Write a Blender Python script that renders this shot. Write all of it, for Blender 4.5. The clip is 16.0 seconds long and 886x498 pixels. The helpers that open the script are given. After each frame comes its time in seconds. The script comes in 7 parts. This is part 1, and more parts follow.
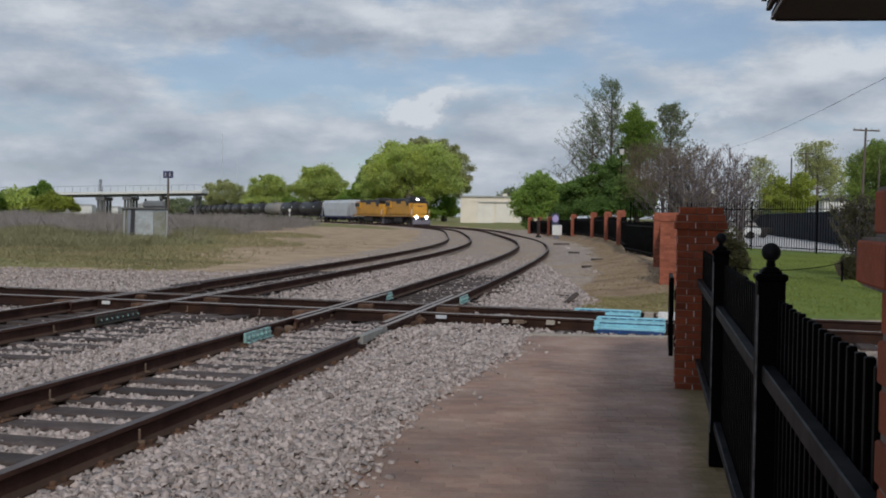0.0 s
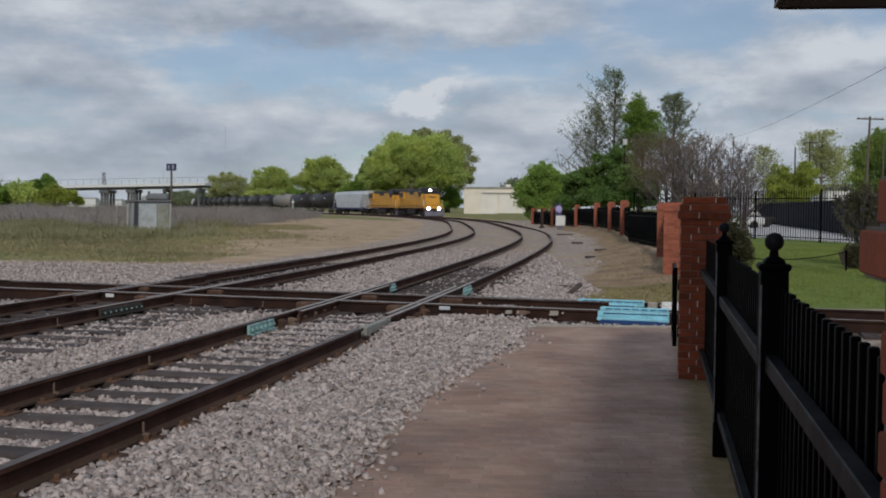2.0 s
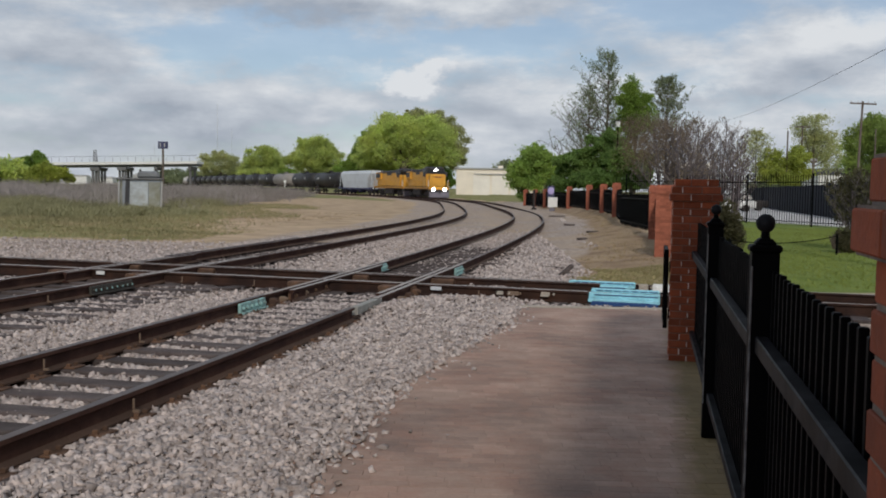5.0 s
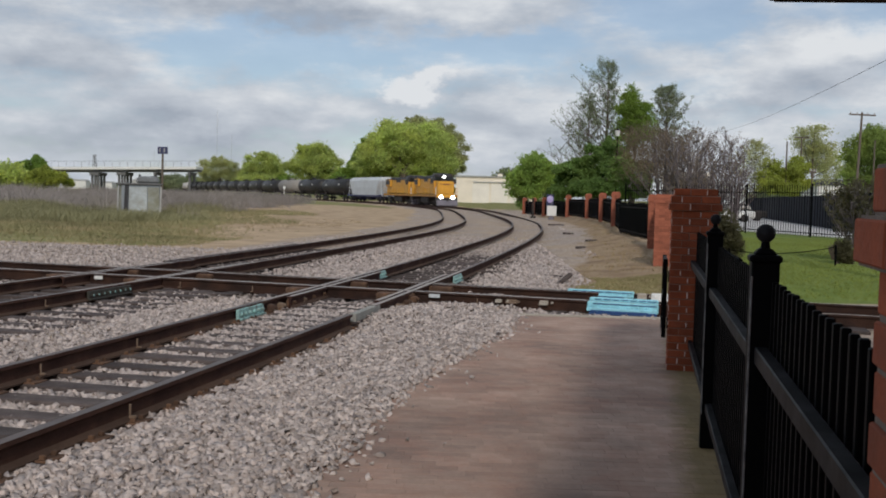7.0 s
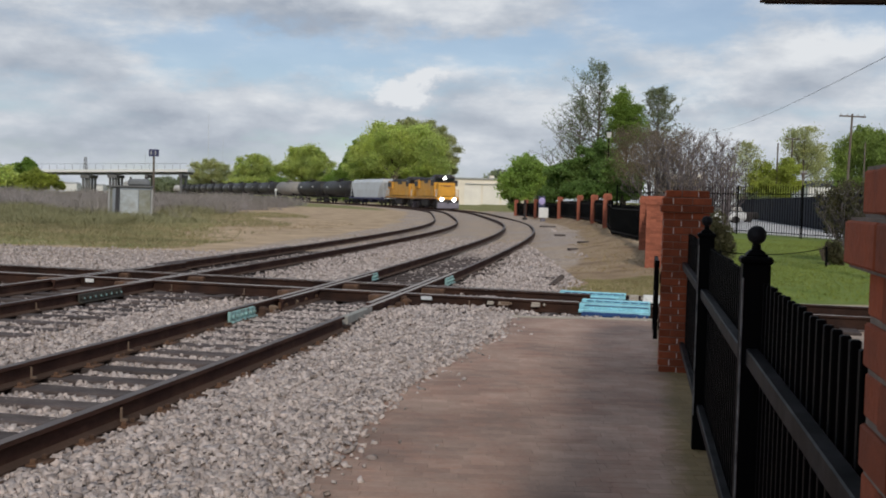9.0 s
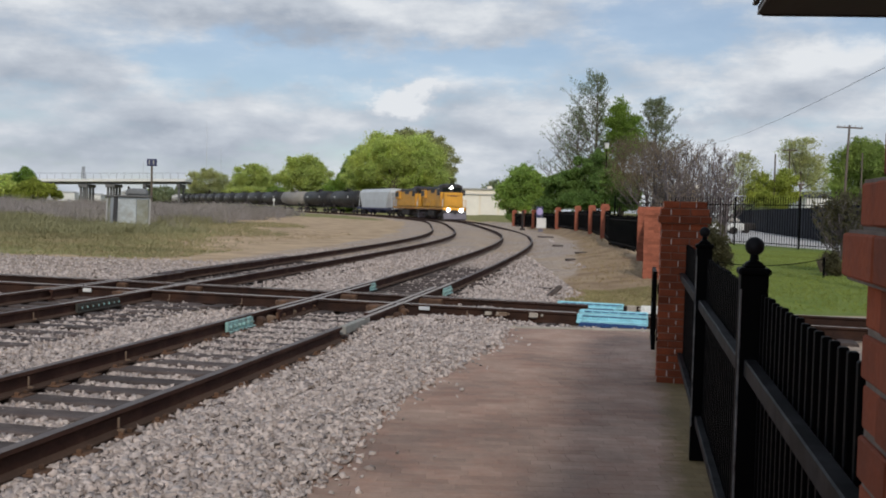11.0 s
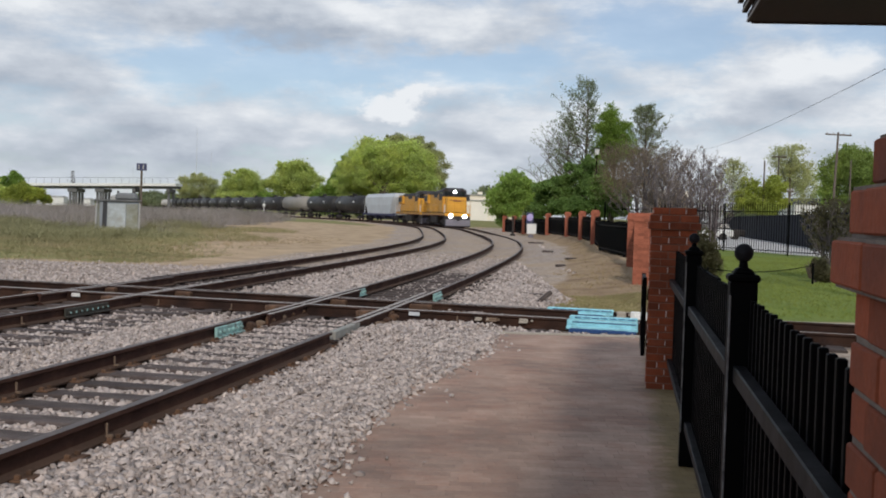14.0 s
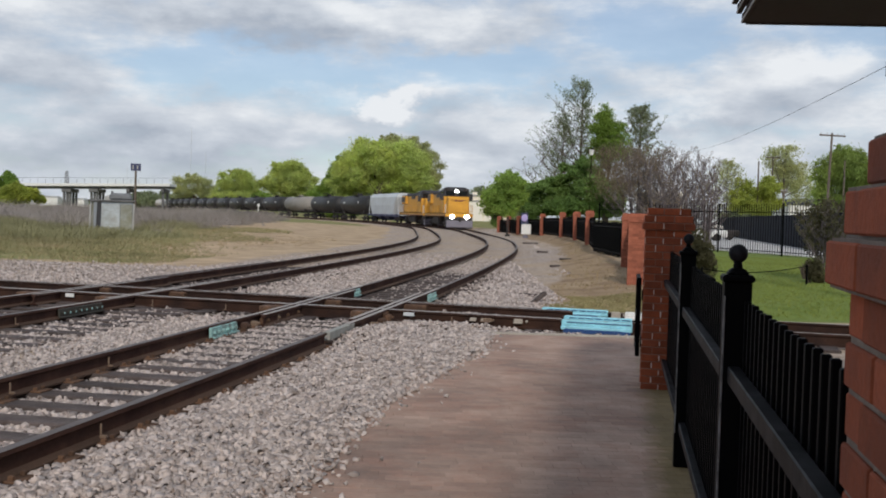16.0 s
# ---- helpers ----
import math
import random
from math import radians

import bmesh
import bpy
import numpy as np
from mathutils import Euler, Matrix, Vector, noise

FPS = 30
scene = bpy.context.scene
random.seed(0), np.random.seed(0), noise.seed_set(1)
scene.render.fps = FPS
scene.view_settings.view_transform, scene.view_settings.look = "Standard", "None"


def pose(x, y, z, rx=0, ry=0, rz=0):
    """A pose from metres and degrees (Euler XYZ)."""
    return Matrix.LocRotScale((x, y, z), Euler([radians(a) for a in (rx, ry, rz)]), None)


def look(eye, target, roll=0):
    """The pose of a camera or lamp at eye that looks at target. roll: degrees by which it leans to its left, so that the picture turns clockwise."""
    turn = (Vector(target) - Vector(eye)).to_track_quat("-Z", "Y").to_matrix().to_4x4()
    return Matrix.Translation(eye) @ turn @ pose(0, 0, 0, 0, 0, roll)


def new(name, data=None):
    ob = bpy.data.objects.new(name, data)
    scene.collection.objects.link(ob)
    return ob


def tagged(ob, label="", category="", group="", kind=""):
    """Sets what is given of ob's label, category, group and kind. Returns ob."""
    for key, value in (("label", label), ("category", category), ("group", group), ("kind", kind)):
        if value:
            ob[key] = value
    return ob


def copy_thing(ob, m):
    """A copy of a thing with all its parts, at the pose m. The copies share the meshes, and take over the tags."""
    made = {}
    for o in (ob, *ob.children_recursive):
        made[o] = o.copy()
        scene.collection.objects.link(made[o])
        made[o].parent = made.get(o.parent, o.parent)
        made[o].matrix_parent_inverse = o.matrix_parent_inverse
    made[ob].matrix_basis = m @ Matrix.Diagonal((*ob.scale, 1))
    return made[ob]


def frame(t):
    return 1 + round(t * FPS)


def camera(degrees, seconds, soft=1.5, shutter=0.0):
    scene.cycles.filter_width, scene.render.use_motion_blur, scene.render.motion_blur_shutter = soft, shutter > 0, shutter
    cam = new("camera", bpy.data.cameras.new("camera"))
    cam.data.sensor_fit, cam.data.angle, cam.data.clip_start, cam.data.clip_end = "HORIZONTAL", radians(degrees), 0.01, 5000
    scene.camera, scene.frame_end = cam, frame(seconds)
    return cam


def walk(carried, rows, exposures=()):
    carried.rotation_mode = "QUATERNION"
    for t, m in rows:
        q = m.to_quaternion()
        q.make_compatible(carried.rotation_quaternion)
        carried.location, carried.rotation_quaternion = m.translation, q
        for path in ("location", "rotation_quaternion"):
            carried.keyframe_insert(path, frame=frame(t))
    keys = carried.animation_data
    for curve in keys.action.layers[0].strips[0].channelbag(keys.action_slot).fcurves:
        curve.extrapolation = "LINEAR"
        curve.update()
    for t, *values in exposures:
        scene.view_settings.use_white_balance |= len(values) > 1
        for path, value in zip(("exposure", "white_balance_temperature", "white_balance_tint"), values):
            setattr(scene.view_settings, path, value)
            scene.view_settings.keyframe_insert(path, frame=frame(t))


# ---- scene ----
cam = camera(47.1, 16.0, 1.9)
walk(cam, [
    (0.0, pose(-0.004, -0.028, 1.465, 88.150, -0.796, 1.714)),
    (0.5, pose(-0.001, -0.023, 1.465, 88.104, -0.764, 1.797)),
    (1.0, pose(-0.000, -0.025, 1.466, 88.136, -0.823, 1.846)),
    (1.5, pose(-0.000, -0.022, 1.464, 87.687, -0.753, 1.897)),
    (2.0, pose(0.002, -0.016, 1.466, 87.646, -0.487, 1.903)),
    (2.5, pose(0.002, -0.015, 1.459, 86.955, -0.662, 1.571)),
    (3.0, pose(0.004, -0.008, 1.460, 87.127, -0.604, 1.595)),
    (3.5, pose(0.005, -0.007, 1.457, 86.889, -0.631, 1.644)),
    (4.0, pose(0.001, -0.024, 1.457, 86.559, -0.768, 1.624)),
    (6.5, pose(0.006, 0.012, 1.457, 86.801, -1.309, 1.407)),
    (7.0, pose(0.002, 0.002, 1.456, 87.000, -1.499, 1.426)),
    (7.5, pose(0.003, 0.004, 1.457, 87.181, -1.791, 1.304)),
    (8.0, pose(0.003, 0.004, 1.456, 87.229, -1.669, 1.279)),
    (8.5, pose(0.003, 0.005, 1.455, 86.995, -1.673, 1.019)),
    (9.0, pose(0.003, 0.004, 1.457, 87.124, -1.392, 0.968)),
    (11.5, pose(0.000, -0.002, 1.459, 87.735, -1.530, 0.834)),
    (12.0, pose(0.003, 0.003, 1.459, 87.712, -1.295, 0.765)),
    (12.5, pose(-0.000, -0.003, 1.459, 87.680, -1.392, 0.656)),
    (13.0, pose(-0.000, -0.003, 1.459, 87.885, -1.581, 0.511)),
    (13.5, pose(-0.000, -0.002, 1.460, 87.926, -1.546, 0.447)),
    (14.0, pose(0.001, -0.000, 1.460, 88.026, -1.689, 0.303)),
    (14.5, pose(-0.001, -0.006, 1.461, 88.105, -1.735, 0.246)),
    (15.0, pose(-0.002, -0.007, 1.461, 88.150, -1.728, 0.183)),
    (15.5, pose(-0.002, -0.007, 1.460, 87.996, -1.577, 0.196)),
    (16.0, pose(0.000, 0.000, 1.460, 88.059, -1.719, 0.000)),
], [
    (0.0, -0.49, 6060, 10), (1.5, -0.55, 6060, 10), (2.0, -0.56, 6080, 10), (2.5, -0.60, 6120, 10), (3.0, -0.55, 6120, 10), (3.5, -0.33, 6260, 10), (4.0, -0.32, 6290, 10),
    (6.5, -0.29, 6320, 10), (9.0, -0.23, 6310, 10), (12.0, -0.19, 6280, 10), (13.0, -0.20, 6290, 10), (14.0, -0.08, 6310, 10), (16.0, -0.10, 6310, 10)])

# ---------------------------------------------------------------- light
SUN = Vector((0.26, -5.0, 3.1)).normalized()      # towards the sun: behind and to the right


def make_world():
    w = bpy.data.worlds.new("sky")
    scene.world = w
    w.use_nodes = True
    nt = w.node_tree
    nt.nodes.clear()
    N, K = nt.nodes.new, nt.links.new
    out = N("ShaderNodeOutputWorld")
    sky = N("ShaderNodeTexSky")
    sky.sky_type, sky.sun_disc = "NISHITA", False
    sky.sun_elevation = math.asin(SUN.z)
    sky.sun_rotation = math.atan2(SUN.x, SUN.y)
    sky.dust_density, sky.ozone_density = 0.4, 3.0
    pale = N("ShaderNodeMix")
    pale.data_type = "RGBA"
    pale.inputs["Factor"].default_value = 0.25
    pale.inputs["B"].default_value = (5.6, 6.0, 6.6, 1)
    K(sky.outputs[0], pale.inputs["A"])
    blue = N("ShaderNodeBackground")
    blue.inputs["Strength"].default_value = 0.105
    K(pale.outputs["Result"], blue.inputs["Color"])
    tc = N("ShaderNodeTexCoord")
    sep = N("ShaderNodeSeparateXYZ")
    K(tc.outputs["Generated"], sep.inputs[0])

    def mathn(op, a, b=None):
        n = N("ShaderNodeMath")
        n.operation = op
        for k, v in enumerate((a, b)):
            if v is None:
                continue
            if isinstance(v, (int, float)):
                n.inputs[k].default_value = v
            else:
                K(v, n.inputs[k])
        return n.outputs[0]
    def noise_at(lift, loc, scale, size, detail, rough):
        mp = N("ShaderNodeMapping")
        mp.inputs["Location"].default_value = (loc[0], loc[1], loc[2] + lift)
        mp.inputs["Scale"].default_value = scale
        K(tc.outputs["Generated"], mp.inputs["Vector"])
        n = N("ShaderNodeTexNoise")
        n.inputs["Scale"].default_value, n.inputs["Detail"].default_value = size, detail
        n.inputs["Roughness"].default_value, n.inputs["Distortion"].default_value = rough, 0.0
        K(mp.outputs[0], n.inputs["Vector"])
        return n
    PLACE, STRETCH = (7.1, 4.4, 2.0), (1.0, 1.0, 2.3)
    dens = noise_at(0.0, PLACE, STRETCH, 6.5, 10.0, 0.60).outputs["Fac"]
    above = noise_at(0.040, PLACE, STRETCH, 6.5, 5.0, 0.5).outputs["Fac"]
    # bearing and rise of a direction, made ragged by noise
    ahead = mathn("MAXIMUM", sep.outputs["Y"], 0.03)
    flat = N("ShaderNodeCombineXYZ")
    K(mathn("DIVIDE", sep.outputs["X"], ahead), flat.inputs[0])
    K(mathn("DIVIDE", sep.outputs["Z"], ahead), flat.inputs[1])
    rag = N("ShaderNodeVectorMath")
    rag.operation = "MULTIPLY_ADD"
    K(noise_at(0.0, (1.3, 2.2, 5.1), (1, 1, 1.6), 13.0, 7.0, 0.62).outputs["Color"], rag.inputs[0])
    rag.inputs[1].default_value = (0.17, 0.075, 0)
    K(flat.outputs[0], rag.inputs[2])

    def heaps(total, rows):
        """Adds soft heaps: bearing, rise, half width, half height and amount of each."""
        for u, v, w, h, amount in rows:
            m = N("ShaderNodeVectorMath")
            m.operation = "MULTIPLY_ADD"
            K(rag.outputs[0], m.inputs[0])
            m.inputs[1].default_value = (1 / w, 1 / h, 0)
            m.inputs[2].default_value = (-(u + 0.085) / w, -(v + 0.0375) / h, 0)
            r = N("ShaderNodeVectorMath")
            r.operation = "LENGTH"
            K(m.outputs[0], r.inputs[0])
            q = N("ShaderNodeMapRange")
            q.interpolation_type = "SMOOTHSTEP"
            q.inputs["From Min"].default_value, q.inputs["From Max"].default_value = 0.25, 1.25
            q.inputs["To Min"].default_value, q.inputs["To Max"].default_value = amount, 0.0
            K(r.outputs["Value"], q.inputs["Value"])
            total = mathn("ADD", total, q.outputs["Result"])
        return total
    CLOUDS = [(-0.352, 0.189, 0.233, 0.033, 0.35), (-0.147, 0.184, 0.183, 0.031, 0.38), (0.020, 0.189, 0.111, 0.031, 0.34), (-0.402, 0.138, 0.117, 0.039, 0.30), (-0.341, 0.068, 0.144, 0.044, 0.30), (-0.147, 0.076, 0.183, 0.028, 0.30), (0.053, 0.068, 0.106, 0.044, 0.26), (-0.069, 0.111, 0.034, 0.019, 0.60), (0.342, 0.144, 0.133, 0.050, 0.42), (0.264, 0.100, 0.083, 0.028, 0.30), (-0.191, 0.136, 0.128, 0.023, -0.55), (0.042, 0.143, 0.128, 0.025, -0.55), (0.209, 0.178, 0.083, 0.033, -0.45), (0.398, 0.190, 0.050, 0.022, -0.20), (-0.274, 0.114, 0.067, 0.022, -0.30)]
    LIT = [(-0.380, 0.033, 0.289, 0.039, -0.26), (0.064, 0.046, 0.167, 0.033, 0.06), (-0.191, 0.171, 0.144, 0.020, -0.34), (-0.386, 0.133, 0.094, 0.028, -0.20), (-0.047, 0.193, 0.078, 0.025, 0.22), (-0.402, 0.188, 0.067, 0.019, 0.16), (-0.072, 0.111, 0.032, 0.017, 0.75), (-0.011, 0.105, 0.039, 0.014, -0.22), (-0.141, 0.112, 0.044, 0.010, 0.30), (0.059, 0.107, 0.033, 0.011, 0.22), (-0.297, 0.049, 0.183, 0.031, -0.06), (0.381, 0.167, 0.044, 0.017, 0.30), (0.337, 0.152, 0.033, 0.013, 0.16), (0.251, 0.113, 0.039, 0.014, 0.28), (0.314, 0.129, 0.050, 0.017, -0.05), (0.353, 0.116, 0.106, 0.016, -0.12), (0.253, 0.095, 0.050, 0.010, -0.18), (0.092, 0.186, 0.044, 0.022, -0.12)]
    # more haze and cloud towards the horizon
    haze = mathn("MULTIPLY", mathn("MAXIMUM", mathn("SUBTRACT", 0.16, sep.outputs["Z"]), 0.0), 1.7)
    body = mathn("ADD", mathn("MULTIPLY", mathn("SUBTRACT", dens, 0.42), 1.9), haze)
    cover = N("ShaderNodeMapRange")
    cover.interpolation_type = "SMOOTHSTEP"
    cover.inputs["From Min"].default_value, cover.inputs["From Max"].default_value = -0.30, 0.62
    cover.inputs["To Min"].default_value = 0.22
    streak = noise_at(0.0, (2.7, 9.1, 3.3), (1.0, 1.0, 4.5), 7.5, 9.0, 0.62).outputs["Fac"]
    body = mathn("ADD", body, mathn("MULTIPLY", mathn("SUBTRACT", streak, 0.5), 1.5))
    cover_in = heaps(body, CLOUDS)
    K(cover_in, cover.inputs["Value"])
    lit = mathn("ADD", mathn("MULTIPLY", mathn("SUBTRACT", dens, above), 2.3), mathn("MULTIPLY_ADD", streak, 0.9))
    lit.node.inputs[1].links[0].from_node.inputs[2].default_value = 0.09
    tone = N("ShaderNodeValToRGB")
    e = tone.color_ramp.elements
    e.new(0.5)
    for k, (p, c) in enumerate(((0.0, (0.445, 0.49, 0.56)), (0.5, (0.65, 0.69, 0.745)), (1.0, (0.92, 0.935, 0.945)))):
        e[k].position, e[k].color = p, (*c, 1)
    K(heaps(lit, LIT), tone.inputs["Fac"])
    cloud = N("ShaderNodeBackground")
    cloud.inputs["Strength"].default_value = 0.97
    K(tone.outputs["Color"], cloud.inputs["Color"])
    mix = N("ShaderNodeMixShader")
    K(cover.outputs["Result"], mix.inputs["Fac"])
    K(blue.outputs[0], mix.inputs[1])
    K(cloud.outputs[0], mix.inputs[2])
    K(mix.outputs[0], out.inputs["Surface"])


make_world()
sun_data = bpy.data.lights.new("sun", "SUN")
sun_data.energy, sun_data.angle, sun_data.color = 2.15, radians(4.2), (1.0, 0.91, 0.79)
sun = new("sun", sun_data)
sun.matrix_world = look(SUN * 50, (0, 0, 0))

# ---------------------------------------------------------------- materials
def material(name, base, rough=0.8, metal=0.0, var=0.25, scale=4.0, fine=40.0, bump=0.3, bump_dist=0.01,
             tint=None, tint_amount=0.0, tint_scale=1.5, spots=0.0, emit=None, island=0.0, obj=0.0, spec=0.3, wet=0.0, whole=False, foot=None, tint2=None):
    """Base colour with two scales of noise, an optional stain colour, relief, and random tone per piece."""
    m = bpy.data.materials.new(name)
    m.use_nodes = True
    nt = m.node_tree
    N, K = nt.nodes.new, nt.links.new
    b = nt.nodes["Principled BSDF"]
    b.inputs["Roughness"].default_value, b.inputs["Metallic"].default_value = rough, metal
    b.inputs["Specular IOR Level"].default_value = spec
    geo = N("ShaderNodeNewGeometry")
    tc = N("ShaderNodeTexCoord")
    vec = geo.outputs["Position"] if whole else tc.outputs["Object"]

    def nz(s, d=4.0, r=0.55):
        n = N("ShaderNodeTexNoise")
        n.inputs["Scale"].default_value, n.inputs["Detail"].default_value, n.inputs["Roughness"].default_value = s, d, r
        K(vec, n.inputs["Vector"])
        return n.outputs["Fac"]

    def ramp(fac, a, c):
        n = N("ShaderNodeMapRange")
        n.inputs["To Min"].default_value, n.inputs["To Max"].default_value = a, c
        n.inputs["From Min"].default_value, n.inputs["From Max"].default_value = 0.25, 0.75
        K(fac, n.inputs["Value"])
        return n.outputs["Result"]

    def mul(a, c):
        n = N("ShaderNodeMath")
        n.operation = "MULTIPLY"
        K(a, n.inputs[0])
        K(c, n.inputs[1])
        return n.outputs[0]
    big, small = nz(scale), nz(fine, 6.0, 0.7)
    value = mul(ramp(big, 1 - var, 1 + var), ramp(small, 1 - var * 0.8, 1 + var * 0.8))
    if island:
        value = mul(value, ramp_to(N, K, geo.outputs["Random Per Island"], 1 - island, 1 + island))
    if obj:
        oi = N("ShaderNodeObjectInfo")
        value = mul(value, ramp_to(N, K, oi.outputs["Random"], 1 - obj, 1 + obj))
    colour = N("ShaderNodeRGB")
    colour.outputs[0].default_value = (*base, 1)
    col = colour.outputs[0]
    if tint:
        mx = N("ShaderNodeMix")
        mx.data_type = "RGBA"
        st = N("ShaderNodeMapRange")
        st.inputs["From Min"].default_value, st.inputs["From Max"].default_value = 0.42, 0.66
        st.inputs["To Max"].default_value = tint_amount
        K(nz(tint_scale, 6.0, 0.65), st.inputs["Value"])
        K(st.outputs["Result"], mx.inputs["Factor"])
        K(col, mx.inputs["A"])
        mx.inputs["B"].default_value = (*tint, 1)
        col = mx.outputs["Result"]
    if tint2:
        mx = N("ShaderNodeMix")
        mx.data_type = "RGBA"
        st = N("ShaderNodeMapRange")
        st.inputs["From Min"].default_value, st.inputs["From Max"].default_value, st.inputs["To Max"].default_value = 0.45, 0.62, tint2[1]
        K(nz(tint2[2], 9.0, 0.72), st.inputs["Value"])
        K(st.outputs["Result"], mx.inputs["Factor"])
        K(col, mx.inputs["A"])
        mx.inputs["B"].default_value = (*tint2[0], 1)
        col = mx.outputs["Result"]
    if foot:
        # moss and dirt gathered along a straight foot line x = k + m y, ragged by noise
        k0, m0, wide, moss = foot
        sp = N("ShaderNodeSeparateXYZ")
        K(geo.outputs["Position"], sp.inputs[0])
        a = N("ShaderNodeMath")
        a.operation = "MULTIPLY_ADD"
        K(sp.outputs["Y"], a.inputs[0])
        a.inputs[1].default_value, a.inputs[2].default_value = -m0, -k0
        s = N("ShaderNodeMath")
        s.operation = "ADD"
        K(sp.outputs["X"], s.inputs[0])
        K(a.outputs[0], s.inputs[1])
        r = N("ShaderNodeMath")
        r.operation = "MULTIPLY_ADD"
        K(nz(4.5, 8.0, 0.72), r.inputs[0])
        r.inputs[1].default_value = wide * 2.4
        K(s.outputs[0], r.inputs[2])
        mr = N("ShaderNodeMapRange")
        mr.inputs["From Min"].default_value, mr.inputs["From Max"].default_value, mr.inputs["To Max"].default_value = wide * 0.2, wide * 1.3, 0.9
        K(r.outputs[0], mr.inputs["Value"])
        mx = N("ShaderNodeMix")
        mx.data_type = "RGBA"
        K(mr.outputs["Result"], mx.inputs["Factor"])
        K(col, mx.inputs["A"])
        mx.inputs["B"].default_value = (*moss, 1)
        col = mx.outputs["Result"]
    sc = N("ShaderNodeVectorMath")
    sc.operation = "SCALE"
    K(col, sc.inputs[0])
    K(value, sc.inputs["Scale"])
    K(sc.outputs[0], b.inputs["Base Color"])
    if bump:
        bp = N("ShaderNodeBump")
        bp.inputs["Strength"].default_value, bp.inputs["Distance"].default_value = bump, bump_dist
        K(small, bp.inputs["Height"])
        K(bp.outputs[0], b.inputs["Normal"])
    rr = N("ShaderNodeMapRange")
    rr.inputs["To Min"].default_value, rr.inputs["To Max"].default_value = max(0.05, rough - 0.12), min(1.0, rough + 0.12)
    K(big, rr.inputs["Value"])
    K(rr.outputs["Result"], b.inputs["Roughness"])
    if emit:
        b.inputs["Emission Color"].default_value = (*emit[0], 1)
        b.inputs["Emission Strength"].default_value = emit[1]
    return m


def ramp_to(N, K, fac, a, c):
    n = N("ShaderNodeMapRange")
    n.inputs["To Min"].default_value, n.inputs["To Max"].default_value = a, c
    K(fac, n.inputs["Value"])
    return n.outputs["Result"]


def leaf_material(name, base, light=0.5, vary=0.17):
    m = material(name, base, 0.6, 0, 0.2, 0.15, 3.0, 0, island=vary, tint=(base[0] * 1.28, base[1] * 1.14, base[2] * 0.95), tint_amount=0.7, tint_scale=0.25)
    nt = m.node_tree
    b = nt.nodes["Principled BSDF"]
    tr = nt.nodes.new("ShaderNodeBsdfTranslucent")
    mx = nt.nodes.new("ShaderNodeMixShader")
    mx.inputs[0].default_value = light
    nt.links.new(b.inputs["Base Color"].links[0].from_socket, tr.inputs["Color"])
    nt.links.new(b.outputs[0], mx.inputs[1])
    nt.links.new(tr.outputs[0], mx.inputs[2])
    nt.links.new(mx.outputs[0], nt.nodes["Material Output"].inputs["Surface"])
    return m


M_rail = material("rail_steel_rusty", (0.054, 0.027, 0.021), 0.9, 0.0, 0.3, 3, 60, 0.3, 0.003, spec=0.14, tint=(0.10, 0.054, 0.038), tint_amount=0.65, tint_scale=2.2)
# darker copy of the rail steel, for the crossing track
M_raildark = material("rail_web_darker", (0.030, 0.018, 0.015), 0.9, 0.0, 0.35, 3, 60, 0.3, 0.003, spec=0.14, tint=(0.075, 0.036, 0.022), tint_amount=0.6, tint_scale=1.6)
M_railworn = material("rail_head_bright", (0.36, 0.31, 0.27), 0.45, 0.3, 0.2, 2, 50, 0.1, 0.001, tint=(0.26, 0.19, 0.15), tint_amount=0.6, tint_scale=4)
M_railfoot = material("rail_foot_rust", (0.085, 0.05, 0.034), 0.85, 0.05, 0.35, 3, 60, 0.4, 0.003, tint=(0.05, 0.03, 0.022), tint_amount=0.7, tint_scale=1.5)
M_palesteel = material("joint_pale_teal", (0.29, 0.295, 0.27), 0.7, 0, 0.25, 6, 40, 0.3, 0.003, tint=(0.30, 0.27, 0.24), tint_amount=0.7, tint_scale=8)
M_railtop = material("rail_head_worn", (0.125, 0.098, 0.086), 0.5, 0.25, 0.25, 2, 50, 0.1, 0.001, tint=(0.06, 0.038, 0.03), tint_amount=0.6, tint_scale=3)
M_tie = material("tie_timber_weathered", (0.078, 0.060, 0.056), 0.9, 0, 0.3, 3, 30, 0.6, 0.01, tint=(0.115, 0.098, 0.09), tint_amount=0.5, tint_scale=6, obj=0.25)
M_steel = material("casting_rusty", (0.10, 0.058, 0.038), 0.8, 0.1, 0.35, 5, 50, 0.4, 0.004, tint=(0.19, 0.105, 0.06), tint_amount=0.6, tint_scale=5)
M_stone = material("ballast_stone", (0.478, 0.414, 0.382), 0.9, 0, 0.15, 6, 60, 0.3, 0.006, island=0.38, tint=(0.36, 0.285, 0.25), tint_amount=0.5, tint_scale=9)
M_tealdark = material("paint_teal_dirty", (0.05, 0.05, 0.042), 0.7, 0, 0.2, 6, 40, 0.3, 0.003, tint=(0.05, 0.036, 0.028), tint_amount=0.75, tint_scale=14)
M_point = material("mortar_pale", (0.60, 0.47, 0.40), 0.95, 0, 0.25, 8, 60, 0.3, 0.003)
M_paleedge = material("edge_pale_patchy", (0.26, 0.25, 0.245), 0.6, 0.2, 0.3, 8, 40, 0.1, 0.002, tint=(0.02, 0.02, 0.02), tint_amount=0.9, tint_scale=6)
